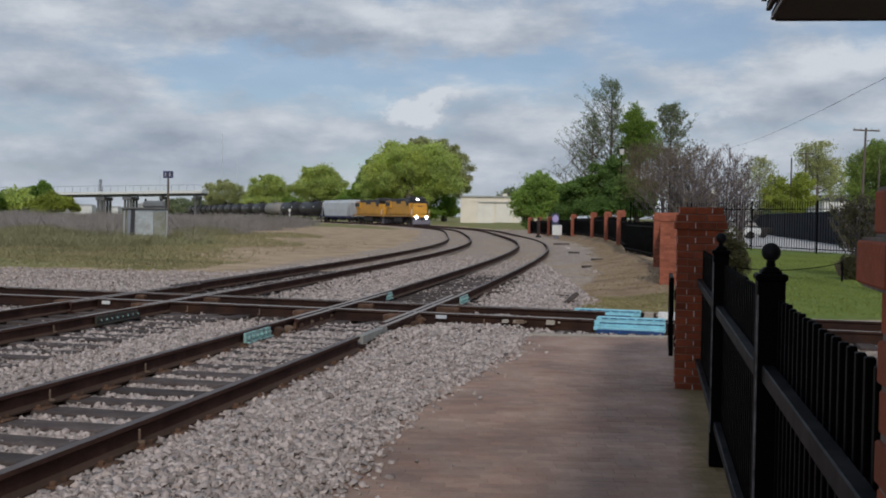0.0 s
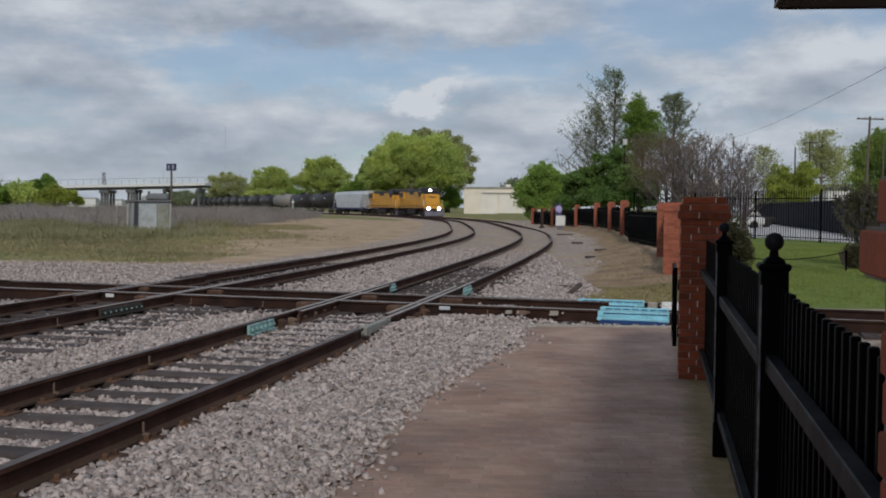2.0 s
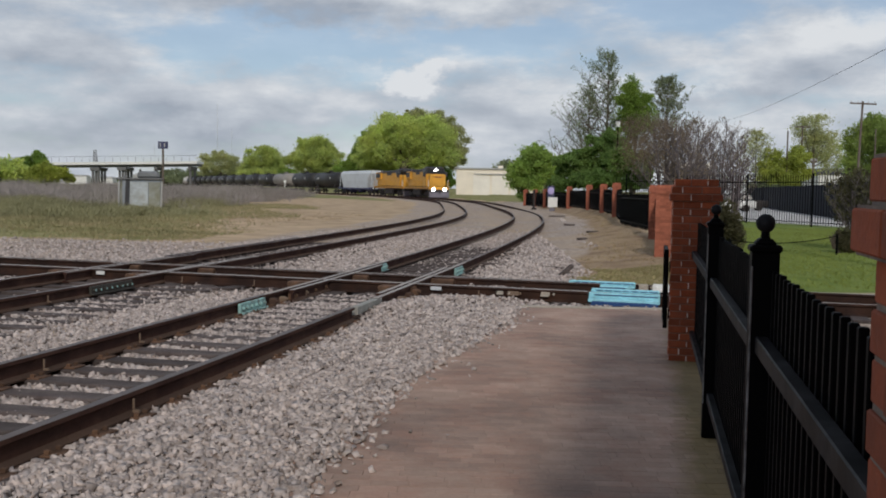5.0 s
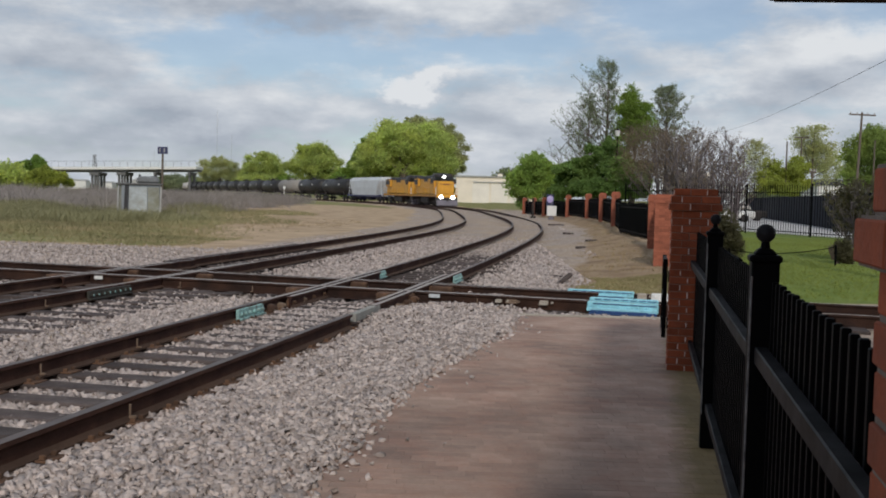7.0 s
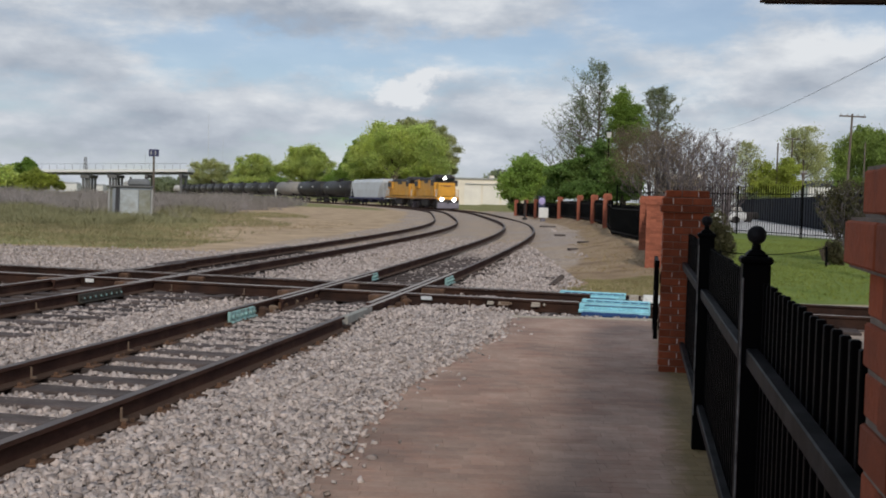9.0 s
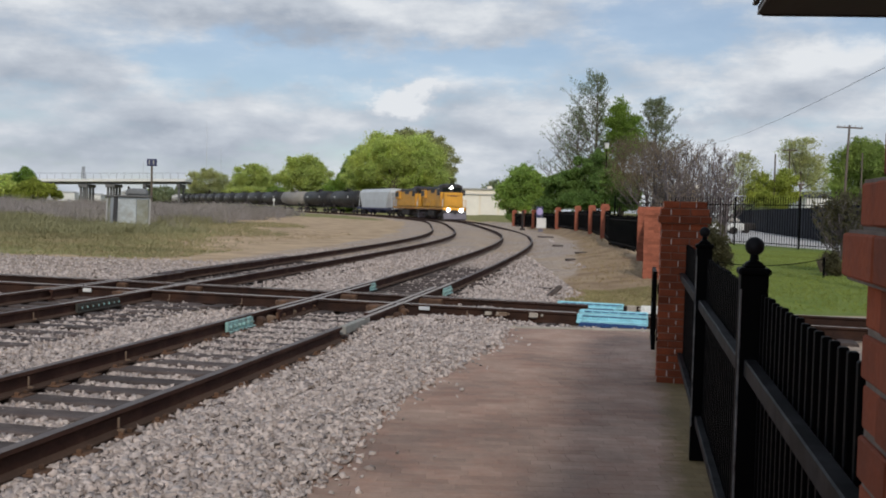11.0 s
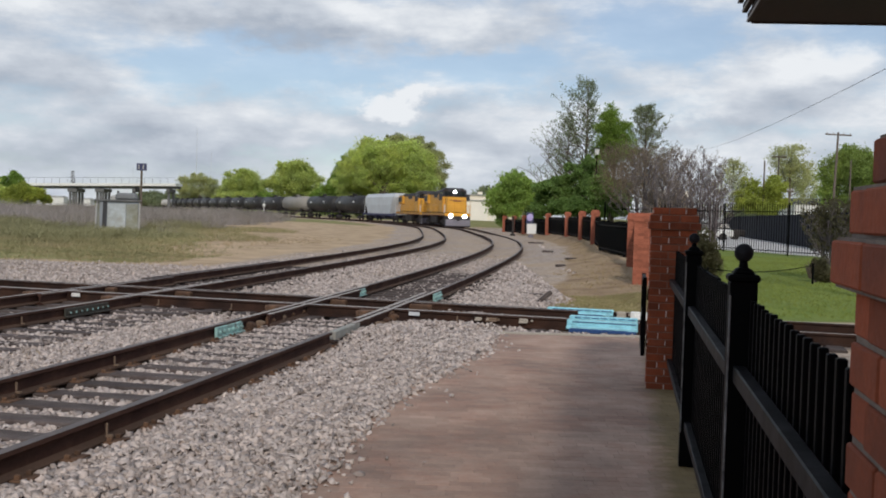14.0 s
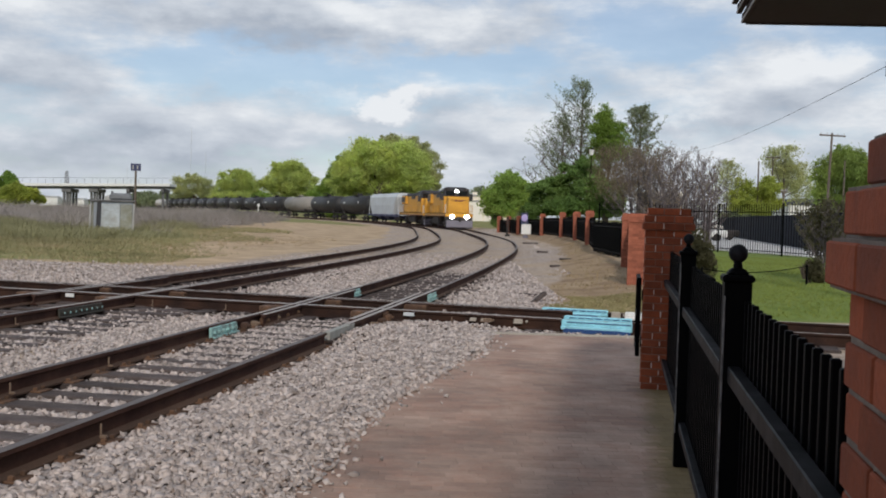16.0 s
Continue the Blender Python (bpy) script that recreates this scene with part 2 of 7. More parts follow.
M_teal = material("paint_teal_worn", (0.33, 0.56, 0.54), 0.7, 0, 0.35, 6, 40, 0.4, 0.004, tint=(0.11, 0.075, 0.06), tint_amount=1.0, tint_scale=7)
M_sky = material("paint_sky_blue", (0.34, 0.70, 0.80), 0.6, 0, 0.15, 4, 40, 0.2, 0.003, tint=(0.12, 0.26, 0.33), tint_amount=0.5, tint_scale=9)
M_deepblue = material("paint_deep_blue", (0.022, 0.06, 0.17), 0.6, 0, 0.2, 4, 40, 0.2, 0.003)
M_white = material("paint_white_dirty", (0.70, 0.70, 0.68), 0.6, 0, 0.12, 4, 40, 0.15, 0.003)
M_brick = material("brick_red", (0.25, 0.06, 0.023), 0.85, 0, 0.25, 9, 70, 0.6, 0.005, obj=0.28, whole=True, tint=(0.21, 0.062, 0.032), tint_amount=0.6, tint_scale=5)
M_brickfar = material("brick_red_joined", (0.30, 0.10, 0.06), 0.85, 0, 0.2, 6, 50, 0.5, 0.004, island=0.22)
M_mortargrey = material("mortar_grey_tan", (0.19, 0.155, 0.13), 0.95, 0, 0.35, 8, 60, 0.5, 0.005)
M_mortar = material("mortar", (0.23, 0.12, 0.085), 0.95, 0, 0.2, 8, 60, 0.5, 0.005)
MOSS = (0.31, 0.178, 0.15, (0.17, 0.125, 0.05))     # the fence line and the width of its mossy foot
M_paver = material("paver_worn", (0.39, 0.275, 0.215), 0.88, 0, 0.16, 0.8, 45, 0.4, 0.003, obj=0.11, tint=(0.20, 0.14, 0.115), tint_amount=0.85, tint_scale=1.1, whole=True, foot=MOSS, tint2=((0.33, 0.19, 0.14), 0.6, 2.6))
M_paverjoin = material("paver_worn_joined", (0.39, 0.275, 0.215), 0.88, 0, 0.16, 0.8, 45, 0.4, 0.003, island=0.11, tint=(0.20, 0.14, 0.115), tint_amount=0.85, tint_scale=1.1, whole=True, foot=MOSS, tint2=((0.33, 0.19, 0.14), 0.6, 2.6))
M_bed = material("sand_bedding", (0.19, 0.145, 0.118), 0.95, 0, 0.2, 3, 60, 0.4, 0.004)
M_anchor = material("anchor_pale_rust", (0.20, 0.14, 0.10), 0.8, 0.1, 0.25, 6, 40, 0.2, 0.003)
M_kerb = material("kerb_concrete", (0.36, 0.32, 0.27), 0.9, 0, 0.2, 3, 50, 0.4, 0.005)
M_black = material("fence_black_paint", (0.0022, 0.0022, 0.0025), 0.55, 0, 0.25, 5, 60, 0.15, 0.002, spec=0.05)
M_blackrub = material("fence_paint_rubbed", (0.005, 0.0052, 0.006), 0.5, 0, 0.3, 6, 60, 0.15, 0.002, spec=0.08, tint=(0.03, 0.03, 0.033), tint_amount=0.7, tint_scale=9)
M_yellow = material("loco_yellow", (0.68, 0.345, 0.045), 0.5, 0, 0.1, 0.7, 8, 0.05, 0.01, tint=(0.42, 0.19, 0.03), tint_amount=0.5, tint_scale=0.6)
M_locogrey = material("loco_grey", (0.045, 0.045, 0.05), 0.6, 0, 0.2, 0.8, 8, 0.05, 0.01)
M_undergrey = material("loco_underframe", (0.03, 0.027, 0.027), 0.8, 0, 0.25, 1, 10, 0.1, 0.01, tint=(0.09, 0.072, 0.062), tint_amount=0.5, tint_scale=1)
M_plow = material("plow_silver", (0.16, 0.15, 0.18), 0.6, 0.2, 0.2, 1, 10, 0.1, 0.01)
M_glass = material("cab_glass", (0.012, 0.014, 0.016), 0.1, 0, 0.1, 1, 4, 0, spec=0.6)
M_red = material("emblem_dull_red", (0.20, 0.075, 0.05), 0.5, 0, 0.1, 1, 10, 0)
M_lamp = material("headlamp_lit", (0.9, 0.9, 0.85), 0.3, 0, 0.0, 1, 4, 0, emit=((1.0, 0.97, 0.90), 12.0))
M_hopper = material("hopper_pale_grey", (0.60, 0.63, 0.66), 0.6, 0, 0.08, 0.5, 6, 0.05, 0.01, tint=(0.36, 0.36, 0.36), tint_amount=0.5, tint_scale=0.5)
M_hopbase = material("hopper_sill_blue", (0.05, 0.055, 0.12), 0.6, 0, 0.2, 1, 8, 0.05, 0.01)
M_tank = material("tank_black", (0.022, 0.022, 0.024), 0.5, 0, 0.3, 0.5, 6, 0.05, 0.01, tint=(0.06, 0.055, 0.05), tint_amount=0.6, tint_scale=0.6)
M_tankgrey = material("tank_grey_tan", (0.30, 0.28, 0.25), 0.65, 0, 0.15, 0.5, 6, 0.05, 0.01, tint=(0.20, 0.19, 0.19), tint_amount=0.6, tint_scale=0.5)
M_tankpale = material("tank_white", (0.55, 0.53, 0.50), 0.6, 0, 0.12, 0.5, 6, 0.05, 0.01)
M_concrete = material("concrete_pale", (0.42, 0.42, 0.41), 0.85, 0, 0.15, 0.3, 6, 0.2, 0.01, tint=(0.25, 0.24, 0.22), tint_amount=0.5, tint_scale=0.4)
M_condark = material("concrete_weathered", (0.15, 0.15, 0.15), 0.9, 0, 0.25, 0.4, 6, 0.2, 0.01)
M_boxmetal = material("cabinet_pale_metal", (0.25, 0.28, 0.31), 0.6, 0.1, 0.15, 1.0, 12, 0.1, 0.01, tint=(0.22, 0.21, 0.20), tint_amount=0.7, tint_scale=0.9)
M_boxpale = material("cabinet_door_chalky", (0.46, 0.50, 0.52), 0.75, 0, 0.2, 1.0, 12, 0.1, 0.01, tint=(0.28, 0.27, 0.24), tint_amount=0.8, tint_scale=2.2)
M_boxstain = material("cabinet_door_stained", (0.30, 0.31, 0.28), 0.8, 0, 0.25, 1.0, 12, 0.1, 0.01, tint=(0.17, 0.16, 0.10), tint_amount=0.8, tint_scale=2.0)
M_boxhood = material("cabinet_hood_grey", (0.19, 0.20, 0.21), 0.8, 0, 0.25, 1.0, 12, 0.1, 0.01, tint=(0.10, 0.10, 0.09), tint_amount=0.7, tint_scale=2.0)
M_wall = material("render_cream", (0.80, 0.73, 0.61), 0.85, 0, 0.1, 0.4, 10, 0.1, 0.01)
M_door = material("shutter_white", (0.80, 0.76, 0.68), 0.7, 0, 0.08, 0.6, 10, 0.1, 0.01)
M_tan = material("wall_tan", (0.46, 0.36, 0.25), 0.85, 0, 0.1, 0.4, 10, 0.1, 0.01)
M_screen = material("screen_navy_cloth", (0.006, 0.008, 0.017), 0.85, 0, 0.3, 0.6, 10, 0.1, 0.01)
M_wood = material("pole_timber", (0.13, 0.105, 0.085), 0.9, 0, 0.25, 1, 12, 0.3, 0.01)
M_soffit = material("soffit_brown", (0.045, 0.032, 0.028), 0.8, 0, 0.2, 2, 20, 0.2, 0.004)
M_fascia = material("fascia_pale", (0.36, 0.35, 0.34), 0.6, 0, 0.15, 2, 20, 0.1, 0.004)
M_roof = material("roof_shingle", (0.09, 0.075, 0.065), 0.9, 0, 0.25, 2, 20, 0.4, 0.01)
M_bark = material("bark", (0.12, 0.095, 0.075), 0.95, 0, 0.3, 1.5, 14, 0.5, 0.02)
M_twig = material("twig_purple_brown", (0.15, 0.127, 0.132), 0.9, 0, 0.2, 1.5, 14, 0.2, 0.01, island=0.3)
M_leafY = leaf_material("leaf_spring_green", (0.53, 0.63, 0.20), 0.55, 0.26)
M_leafG = leaf_material("leaf_mid_green", (0.22, 0.34, 0.065))
M_leafM = leaf_material("leaf_fresh_green", (0.46, 0.55, 0.17), 0.5, 0.26)
M_leafL = leaf_material("leaf_lime_green", (0.37, 0.43, 0.085), 0.5, 0.3)
M_leafB2 = leaf_material("leaf_rich_green", (0.27, 0.37, 0.095), 0.5, 0.3)
M_leafF = leaf_material("leaf_bright_green", (0.30, 0.435, 0.10), 0.5, 0.3)
M_leafW = leaf_material("leaf_wind_dark", (0.19, 0.245, 0.135), 0.4, 0.4)
M_leafT = leaf_material("leaf_dusky_olive", (0.40, 0.43, 0.21))
M_leafD = leaf_material("leaf_dark_green", (0.175, 0.28, 0.075), 0.5, 0.3)
M_leafP = leaf_material("leaf_pale_green", (0.46, 0.50, 0.24))
M_leafO = leaf_material("leaf_olive", (0.22, 0.265, 0.15), 0.5, 0.3)
M_leafB = leaf_material("leaf_brown_olive", (0.105, 0.10, 0.052))
M_bud = leaf_material("bud_rusty", (0.23, 0.18, 0.125))
M_weed = material("weed_dry_mauve", (0.30, 0.268, 0.257), 0.95, 0, 0.3, 0.12, 2, 0, island=0.3, tint=(0.19, 0.175, 0.12), tint_amount=0.8, tint_scale=0.2)
M_grassy = material("grass_green_blade", (0.195, 0.235, 0.052), 0.85, 0, 0.2, 0.3, 2, 0, island=0.2)
M_vergegrass = material("grass_verge_blade", (0.27, 0.24, 0.115), 0.9, 0, 0.2, 0.3, 2, 0, island=0.2)
M_grassdull = material("grass_yellow_green_blade", (0.265, 0.25, 0.125), 0.9, 0, 0.25, 0.25, 2, 0, island=0.25, tint=(0.36, 0.29, 0.17), tint_amount=0.8, tint_scale=0.5)
M_darkolive = material("weed_dark_olive", (0.25, 0.24, 0.13), 0.9, 0, 0.3, 0.2, 2, 0, island=0.25)
M_drygrass = material("grass_dry_blade", (0.33, 0.25, 0.14), 0.9, 0, 0.2, 0.3, 2, 0, island=0.3)
M_purple = material("sign_lilac", (0.42, 0.36, 0.62), 0.5, 0, 0.1, 3, 20, 0)
M_asphalt = material("road_concrete", (0.56, 0.55, 0.54), 0.9, 0, 0.12, 0.3, 10, 0.2, 0.01)

# ---------------------------------------------------------------- helpers for meshes
def box(bm, c, s, rz=0.0, bevel=0.0, rx=0.0, ry=0.0, taper=1.0):
    """A box of size s centred on c; taper narrows its top."""
    m = pose(*c, rx, ry, rz)
    r = bmesh.ops.create_cube(bm, size=1.0)
    for v in r["verts"]:
        k = taper if v.co.z > 0 else 1.0
        v.co = m @ Vector((v.co.x * s[0] * k, v.co.y * s[1] * k, v.co.z * s[2]))
    if bevel:
        es = list({e for v in r["verts"] for e in v.link_edges})
        bmesh.ops.bevel(bm, geom=es, offset=bevel, segments=1, affect="EDGES", profile=0.5)


def tube(bm, p0, p1, r0, r1=None, n=8, caps=True):
    """A round bar from p0 to p1."""
    r1 = r0 if r1 is None else r1
    p0, p1 = Vector(p0), Vector(p1)
    d = p1 - p0
    m = Matrix.Translation((p0 + p1) / 2) @ d.to_track_quat("Z", "Y").to_matrix().to_4x4()
    bmesh.ops.create_cone(bm, cap_ends=caps, segments=n, radius1=r0, radius2=r1, depth=d.length, matrix=m)


def ball(bm, c, r, sub=2, scale=(1, 1, 1)):
    m = Matrix.Translation(c) @ Matrix.Diagonal((*scale, 1))
    bmesh.ops.create_icosphere(bm, subdivisions=sub, radius=r, matrix=m)


def mesh_of(bm, name, mat, smooth=False):
    me = bpy.data.meshes.new(name)
    bm.to_mesh(me)
    bm.free()
    for m in mat if isinstance(mat, (list, tuple)) else [mat]:
        me.materials.append(m)
    if smooth:
        me.polygons.foreach_set("use_smooth", [True] * len(me.polygons))
    return me


def part(name, bm, mat, parent=None, label="", smooth=False):
    ob = new(name, mesh_of(bm, name, mat, smooth))
    ob.parent = parent
    return tagged(ob, label)


def piece(name, me, parent, m):
    ob = new(name, me)
    ob.parent = parent
    ob.matrix_basis = m
    return ob


def thing(name, label, category, at=None, group="", kind=""):
    ob = new(name)
    ob.empty_display_size = 0.2
    if at is not None:
        ob.matrix_basis = at
    return tagged(ob, label, category, group, kind)


def raw(name, verts, faces, mat, parent=None, label="", smooth=False):
    """A mesh from numpy arrays; faces all with the same number of corners."""
    verts, faces = np.asarray(verts, dtype=np.float32), np.asarray(faces, dtype=np.int32)
    me = bpy.data.meshes.new(name)
    me.vertices.add(len(verts))
    me.vertices.foreach_set("co", verts.ravel())
    k = faces.shape[1]
    me.loops.add(faces.size)
    me.loops.foreach_set("vertex_index", faces.ravel())
    me.polygons.add(len(faces))
    me.polygons.foreach_set("loop_start", np.arange(len(faces), dtype=np.int32) * k)
    me.update(calc_edges=True)
    me.validate()
    if smooth:
        me.polygons.foreach_set("use_smooth", [True] * len(me.polygons))
    me.materials.append(mat)
    ob = new(name, me)
    ob.parent = parent
    return tagged(ob, label)


def nest(root, parent_name, *child_names):
    """Moves parts of a thing one level down, each under the nearest part of the given name."""
    def middle(o):
        return o.matrix_basis @ (sum((Vector(c) for c in o.bound_box), Vector()) / 8)
    hosts = [o for o in root.children if o.name.split(".")[0] == parent_name]
    for o in list(root.children):
        if o.name.split(".")[0] in child_names:
            host = min(hosts, key=lambda h: (middle(h) - middle(o)).length)
            o.matrix_parent_inverse = host.matrix_basis.inverted()
            o.parent = host


rng = np.random.default_rng(7)


# ---------------------------------------------------------------- lines of the plan
LINE_Y = [-30, 0, 6, 12.3, 17.4, 24.6, 30, 38.4, 47, 57, 64.5, 75, 86, 98, 109, 114, 121, 132.6, 139, 151, 163, 173,
          190, 207, 224, 260, 300, 350, 420, 500, 590, 900]
LINE_X = [-11, -4.45, -3.25, -2.05, -1.2, -0.1, 0.76, 1.87, 2.84, 3.44, 3.54, 3.25, 2.85, 2.4, 1.9, 1.48, 0.61, -1.46, -2.75, -5.5, -8.5, -11.9,
          -18.5, -26.1, -33.9, -50.0, -66.5, -86.0, -112, -143, -178, -300]
_y = np.arange(-30, 700, 0.5)
_x = np.interp(_y, LINE_Y, LINE_X)
for _ in range(2):
    _pad = np.concatenate([_x[0] + (np.arange(-16, 0)) * (_x[1] - _x[0]), _x, _x[-1] + np.arange(1, 17) * (_x[-1] - _x[-2])])
    _x = np.convolve(_pad, np.ones(33) / 33, "valid")
_s = np.concatenate([[0], np.cumsum(np.hypot(np.diff(_x), np.diff(_y)))])


def on_line(s, off=0.0):
    """Place and heading (dx, dy) at the distance s along the near track; off metres to its left."""
    x, y = np.interp(s, _s, _x), np.interp(s, _s, _y)
    dx, dy = np.interp(s + 1, _s, _x) - np.interp(s - 1, _s, _x), np.interp(s + 1, _s, _y) - np.interp(s - 1, _s, _y)
    k = math.hypot(dx, dy)
    dx, dy = dx / k, dy / k
    return x - dy * off, y + dx * off, dx, dy


def s_at(y):
    return float(np.interp(y, _y, _s))


def line_x(y, off=0.0):
    return np.interp(y, _y, _x) - off


SIDE = 4.3           # the main track lies this far to the left of the near one
CROSS = Vector((-2.12, 16.55, 0))
CDIR = Vector((1, -0.272, 0)).normalized()
CNOR = Vector((-CDIR.y, CDIR.x, 0))
FENCE_K, FENCE_M = 0.417, 0.178     # the fence: x = K + M y


def fence_at(y, off=0.0):
    n = Vector((-1, FENCE_M, 0)).normalized()
    return Vector((FENCE_K + FENCE_M * y, y, 0)) + n * off


FENCE_RZ = -math.degrees(math.atan(FENCE_M))
PAVE_Z = -0.10


# ---------------------------------------------------------------- ground
def far_fence_x(y):
    return np.interp(y, [24, 46, 55, 63, 72, 83, 89, 95, 120], [4.6, 6.7, 7.27, 7.45, 7.1, 6.27, 5.8, 5.3, 2.5])


def smooth01(t):
    t = np.clip(t, 0, 1)
    return t * t * (3 - 2 * t)


def ground_z(x, y):
    x, y = np.asarray(x, float), np.asarray(y, float)
    z = np.full(np.broadcast(x, y).shape, -0.20)
    near = line_x(y)
    # the beds between the rails lie lower
    for o in (0.0, SIDE):
        z = z - 0.05 * (1 - smooth01((np.abs(x - near + o) - 1.35) / 0.3)) * (y < 60)
    # the verge by the far fence stands higher than the track
    z = z + 0.55 * smooth01((x - near - 2.8) / 2.0) * smooth01((y - 27) / 16) * (1 - smooth01((y - 100) / 30)) * (1 - smooth01((x - far_fence_x(y) - 0.8) / 3.0))
    z = z + 0.14 * smooth01((x - 3.0) / 1.5) * smooth01((y - 17.5) / 2)
    # the weedy field rises a little, the far ground beyond the line too
    z = z + 0.25 * smooth01((near - SIDE - 4 - x) / 10) * smooth01((y - 26) / 14)
    z = z + 0.5 * smooth01((y - 110) / 60) * smooth01((x - near - 3) / 8)
    return z


def make_ground():
    xs = np.concatenate([-np.geomspace(1700, 32, 26), np.arange(-30, 26, 0.5), np.geomspace(27, 1700, 26)])
    ys = np.concatenate([-np.geomspace(1500, 12, 16), np.arange(-10, 112, 0.5), np.geomspace(114, 3600, 40)])
    X, Y = np.meshgrid(xs, ys)
    Z = ground_z(X, Y)
    Z = Z + np.where((Y > 18) & (X < 1), 0.02, 0.006) * np.sin(X * 2.1 + np.sin(Y * 1.3)) * np.sin(Y * 1.7 + X * 0.4)
    nx = len(xs)
    i = np.arange(len(ys) - 1)[:, None] * nx + np.arange(nx - 1)[None, :]
    F = np.stack([i, i + 1, i + nx + 1, i + nx], -1).reshape(-1, 4)
    V = np.stack([X, Y, Z], -1).reshape(-1, 3)
    m = ground_material()
    ob = raw("ground", V, F, m, None, "grey gravel, dry tan dirt and patchy green grass", True)
    tagged(ob, kind="structure", category="ground")
    x, y = V[:, 0], V[:, 1]
    near = line_x(y)
    left = near - SIDE - x           # metres to the left of the main track
    right = x - near                 # to the right of the near track
    cross = np.abs((x - CROSS.x) * CNOR.x + (y - CROSS.y) * CNOR.y)
    wob = np.sin(x * 0.35 + 1.3 * np.sin(y * 0.21)) * 0.9 + np.sin(y * 0.5 + x * 0.17) * 0.6
    gravel = np.minimum(1 - smooth01((left - 2.2 + wob * 0.3) / 1.6), 1 - smooth01((right - 3.0 - wob * 0.4) / 1.2))
    gravel = np.maximum(gravel, 1 - smooth01((cross - 3.2) / 1.5) * 1.0)
    gravel = np.where((y < 29.5) & (x < 2.2), np.maximum(gravel, (1.0 - smooth01((y - 27.6 - 0.5 * wob) / 1.2)) * (1 - smooth01((left - 5 - 0.5 * wob) / 2) * smooth01((x + 0.27 * y) / 2))), gravel)
    fx = np.where(y < 24, FENCE_K + FENCE_M * y, far_fence_x(y))
    lawn = smooth01((x - fx - 0.2) / 0.6) * smooth01((y - 17.2) / 0.5) * (1 - smooth01((y - 95) / 10))
    lawn = np.maximum(lawn, smooth01((x - 2.0 - 0.12 * (y - 17)) / 0.8) * smooth01((y - 17.4) / 0.8) * 0.5 * (1 - smooth01((y - 21) / 6)))
    field = smooth01((left - 4.0 + wob) / 3.0) * (0.20 + 0.72 * smooth01((y - 28 - 0.4 * wob) / 2.0) * smooth01((56 - y) / 8) * smooth01((-0.235 * y - x + wob) / 3))
    field = np.maximum(field, smooth01((left - 16 + wob * 2) / 6) * 0.9)
    farg = smooth01((y - 112) / 14) * smooth01((np.minimum(np.abs(right), np.abs(left)) - 3) / 3)
    grass = np.clip(np.maximum(np.maximum(lawn, field), farg), 0, 1)
    gravel = np.where(lawn > 0.3, gravel * (1 - lawn), gravel)
    rgba = np.stack([np.clip(gravel, 0, 1), grass, np.clip(lawn * (x > fx), 0, 1), np.ones_like(x)], -1).astype(np.float32)
    at = ob.data.color_attributes.new("cover", "FLOAT_COLOR", "POINT")
    at.data.foreach_set("color", rgba.ravel())
    d2 = x - near + SIDE
    oily = (1 - smooth01((np.abs(d2) - 1.35) / 0.6)) * (1 - smooth01((y - 24) / 8))
    oily = np.maximum(oily, (1 - smooth01((np.abs(right) - 1.2) / 0.6)) * smooth01((y - 12.5) / 1.5) * (1 - smooth01((y - 25) / 12)))
    oily = np.maximum(oily, (1 - smooth01((cross - 1.3) / 0.6)) * (right < 1.2) * (y > 5))
    verge_m = smooth01((right - 2.3 - wob * 0.25) / 0.8) * (1 - smooth01((x - fx - 0.1) / 0.5)) * smooth01((y - 17.3) / 0.6) * (1 - smooth01((y - 80) / 20))
    rgba = np.stack([np.clip(oily, 0, 1), np.clip(verge_m, 0, 1), np.zeros_like(x), np.ones_like(x)], -1).astype(np.float32)
    at = ob.data.color_attributes.new("soil", "FLOAT_COLOR", "POINT")
    at.data.foreach_set("color", rgba.ravel())
    return ob


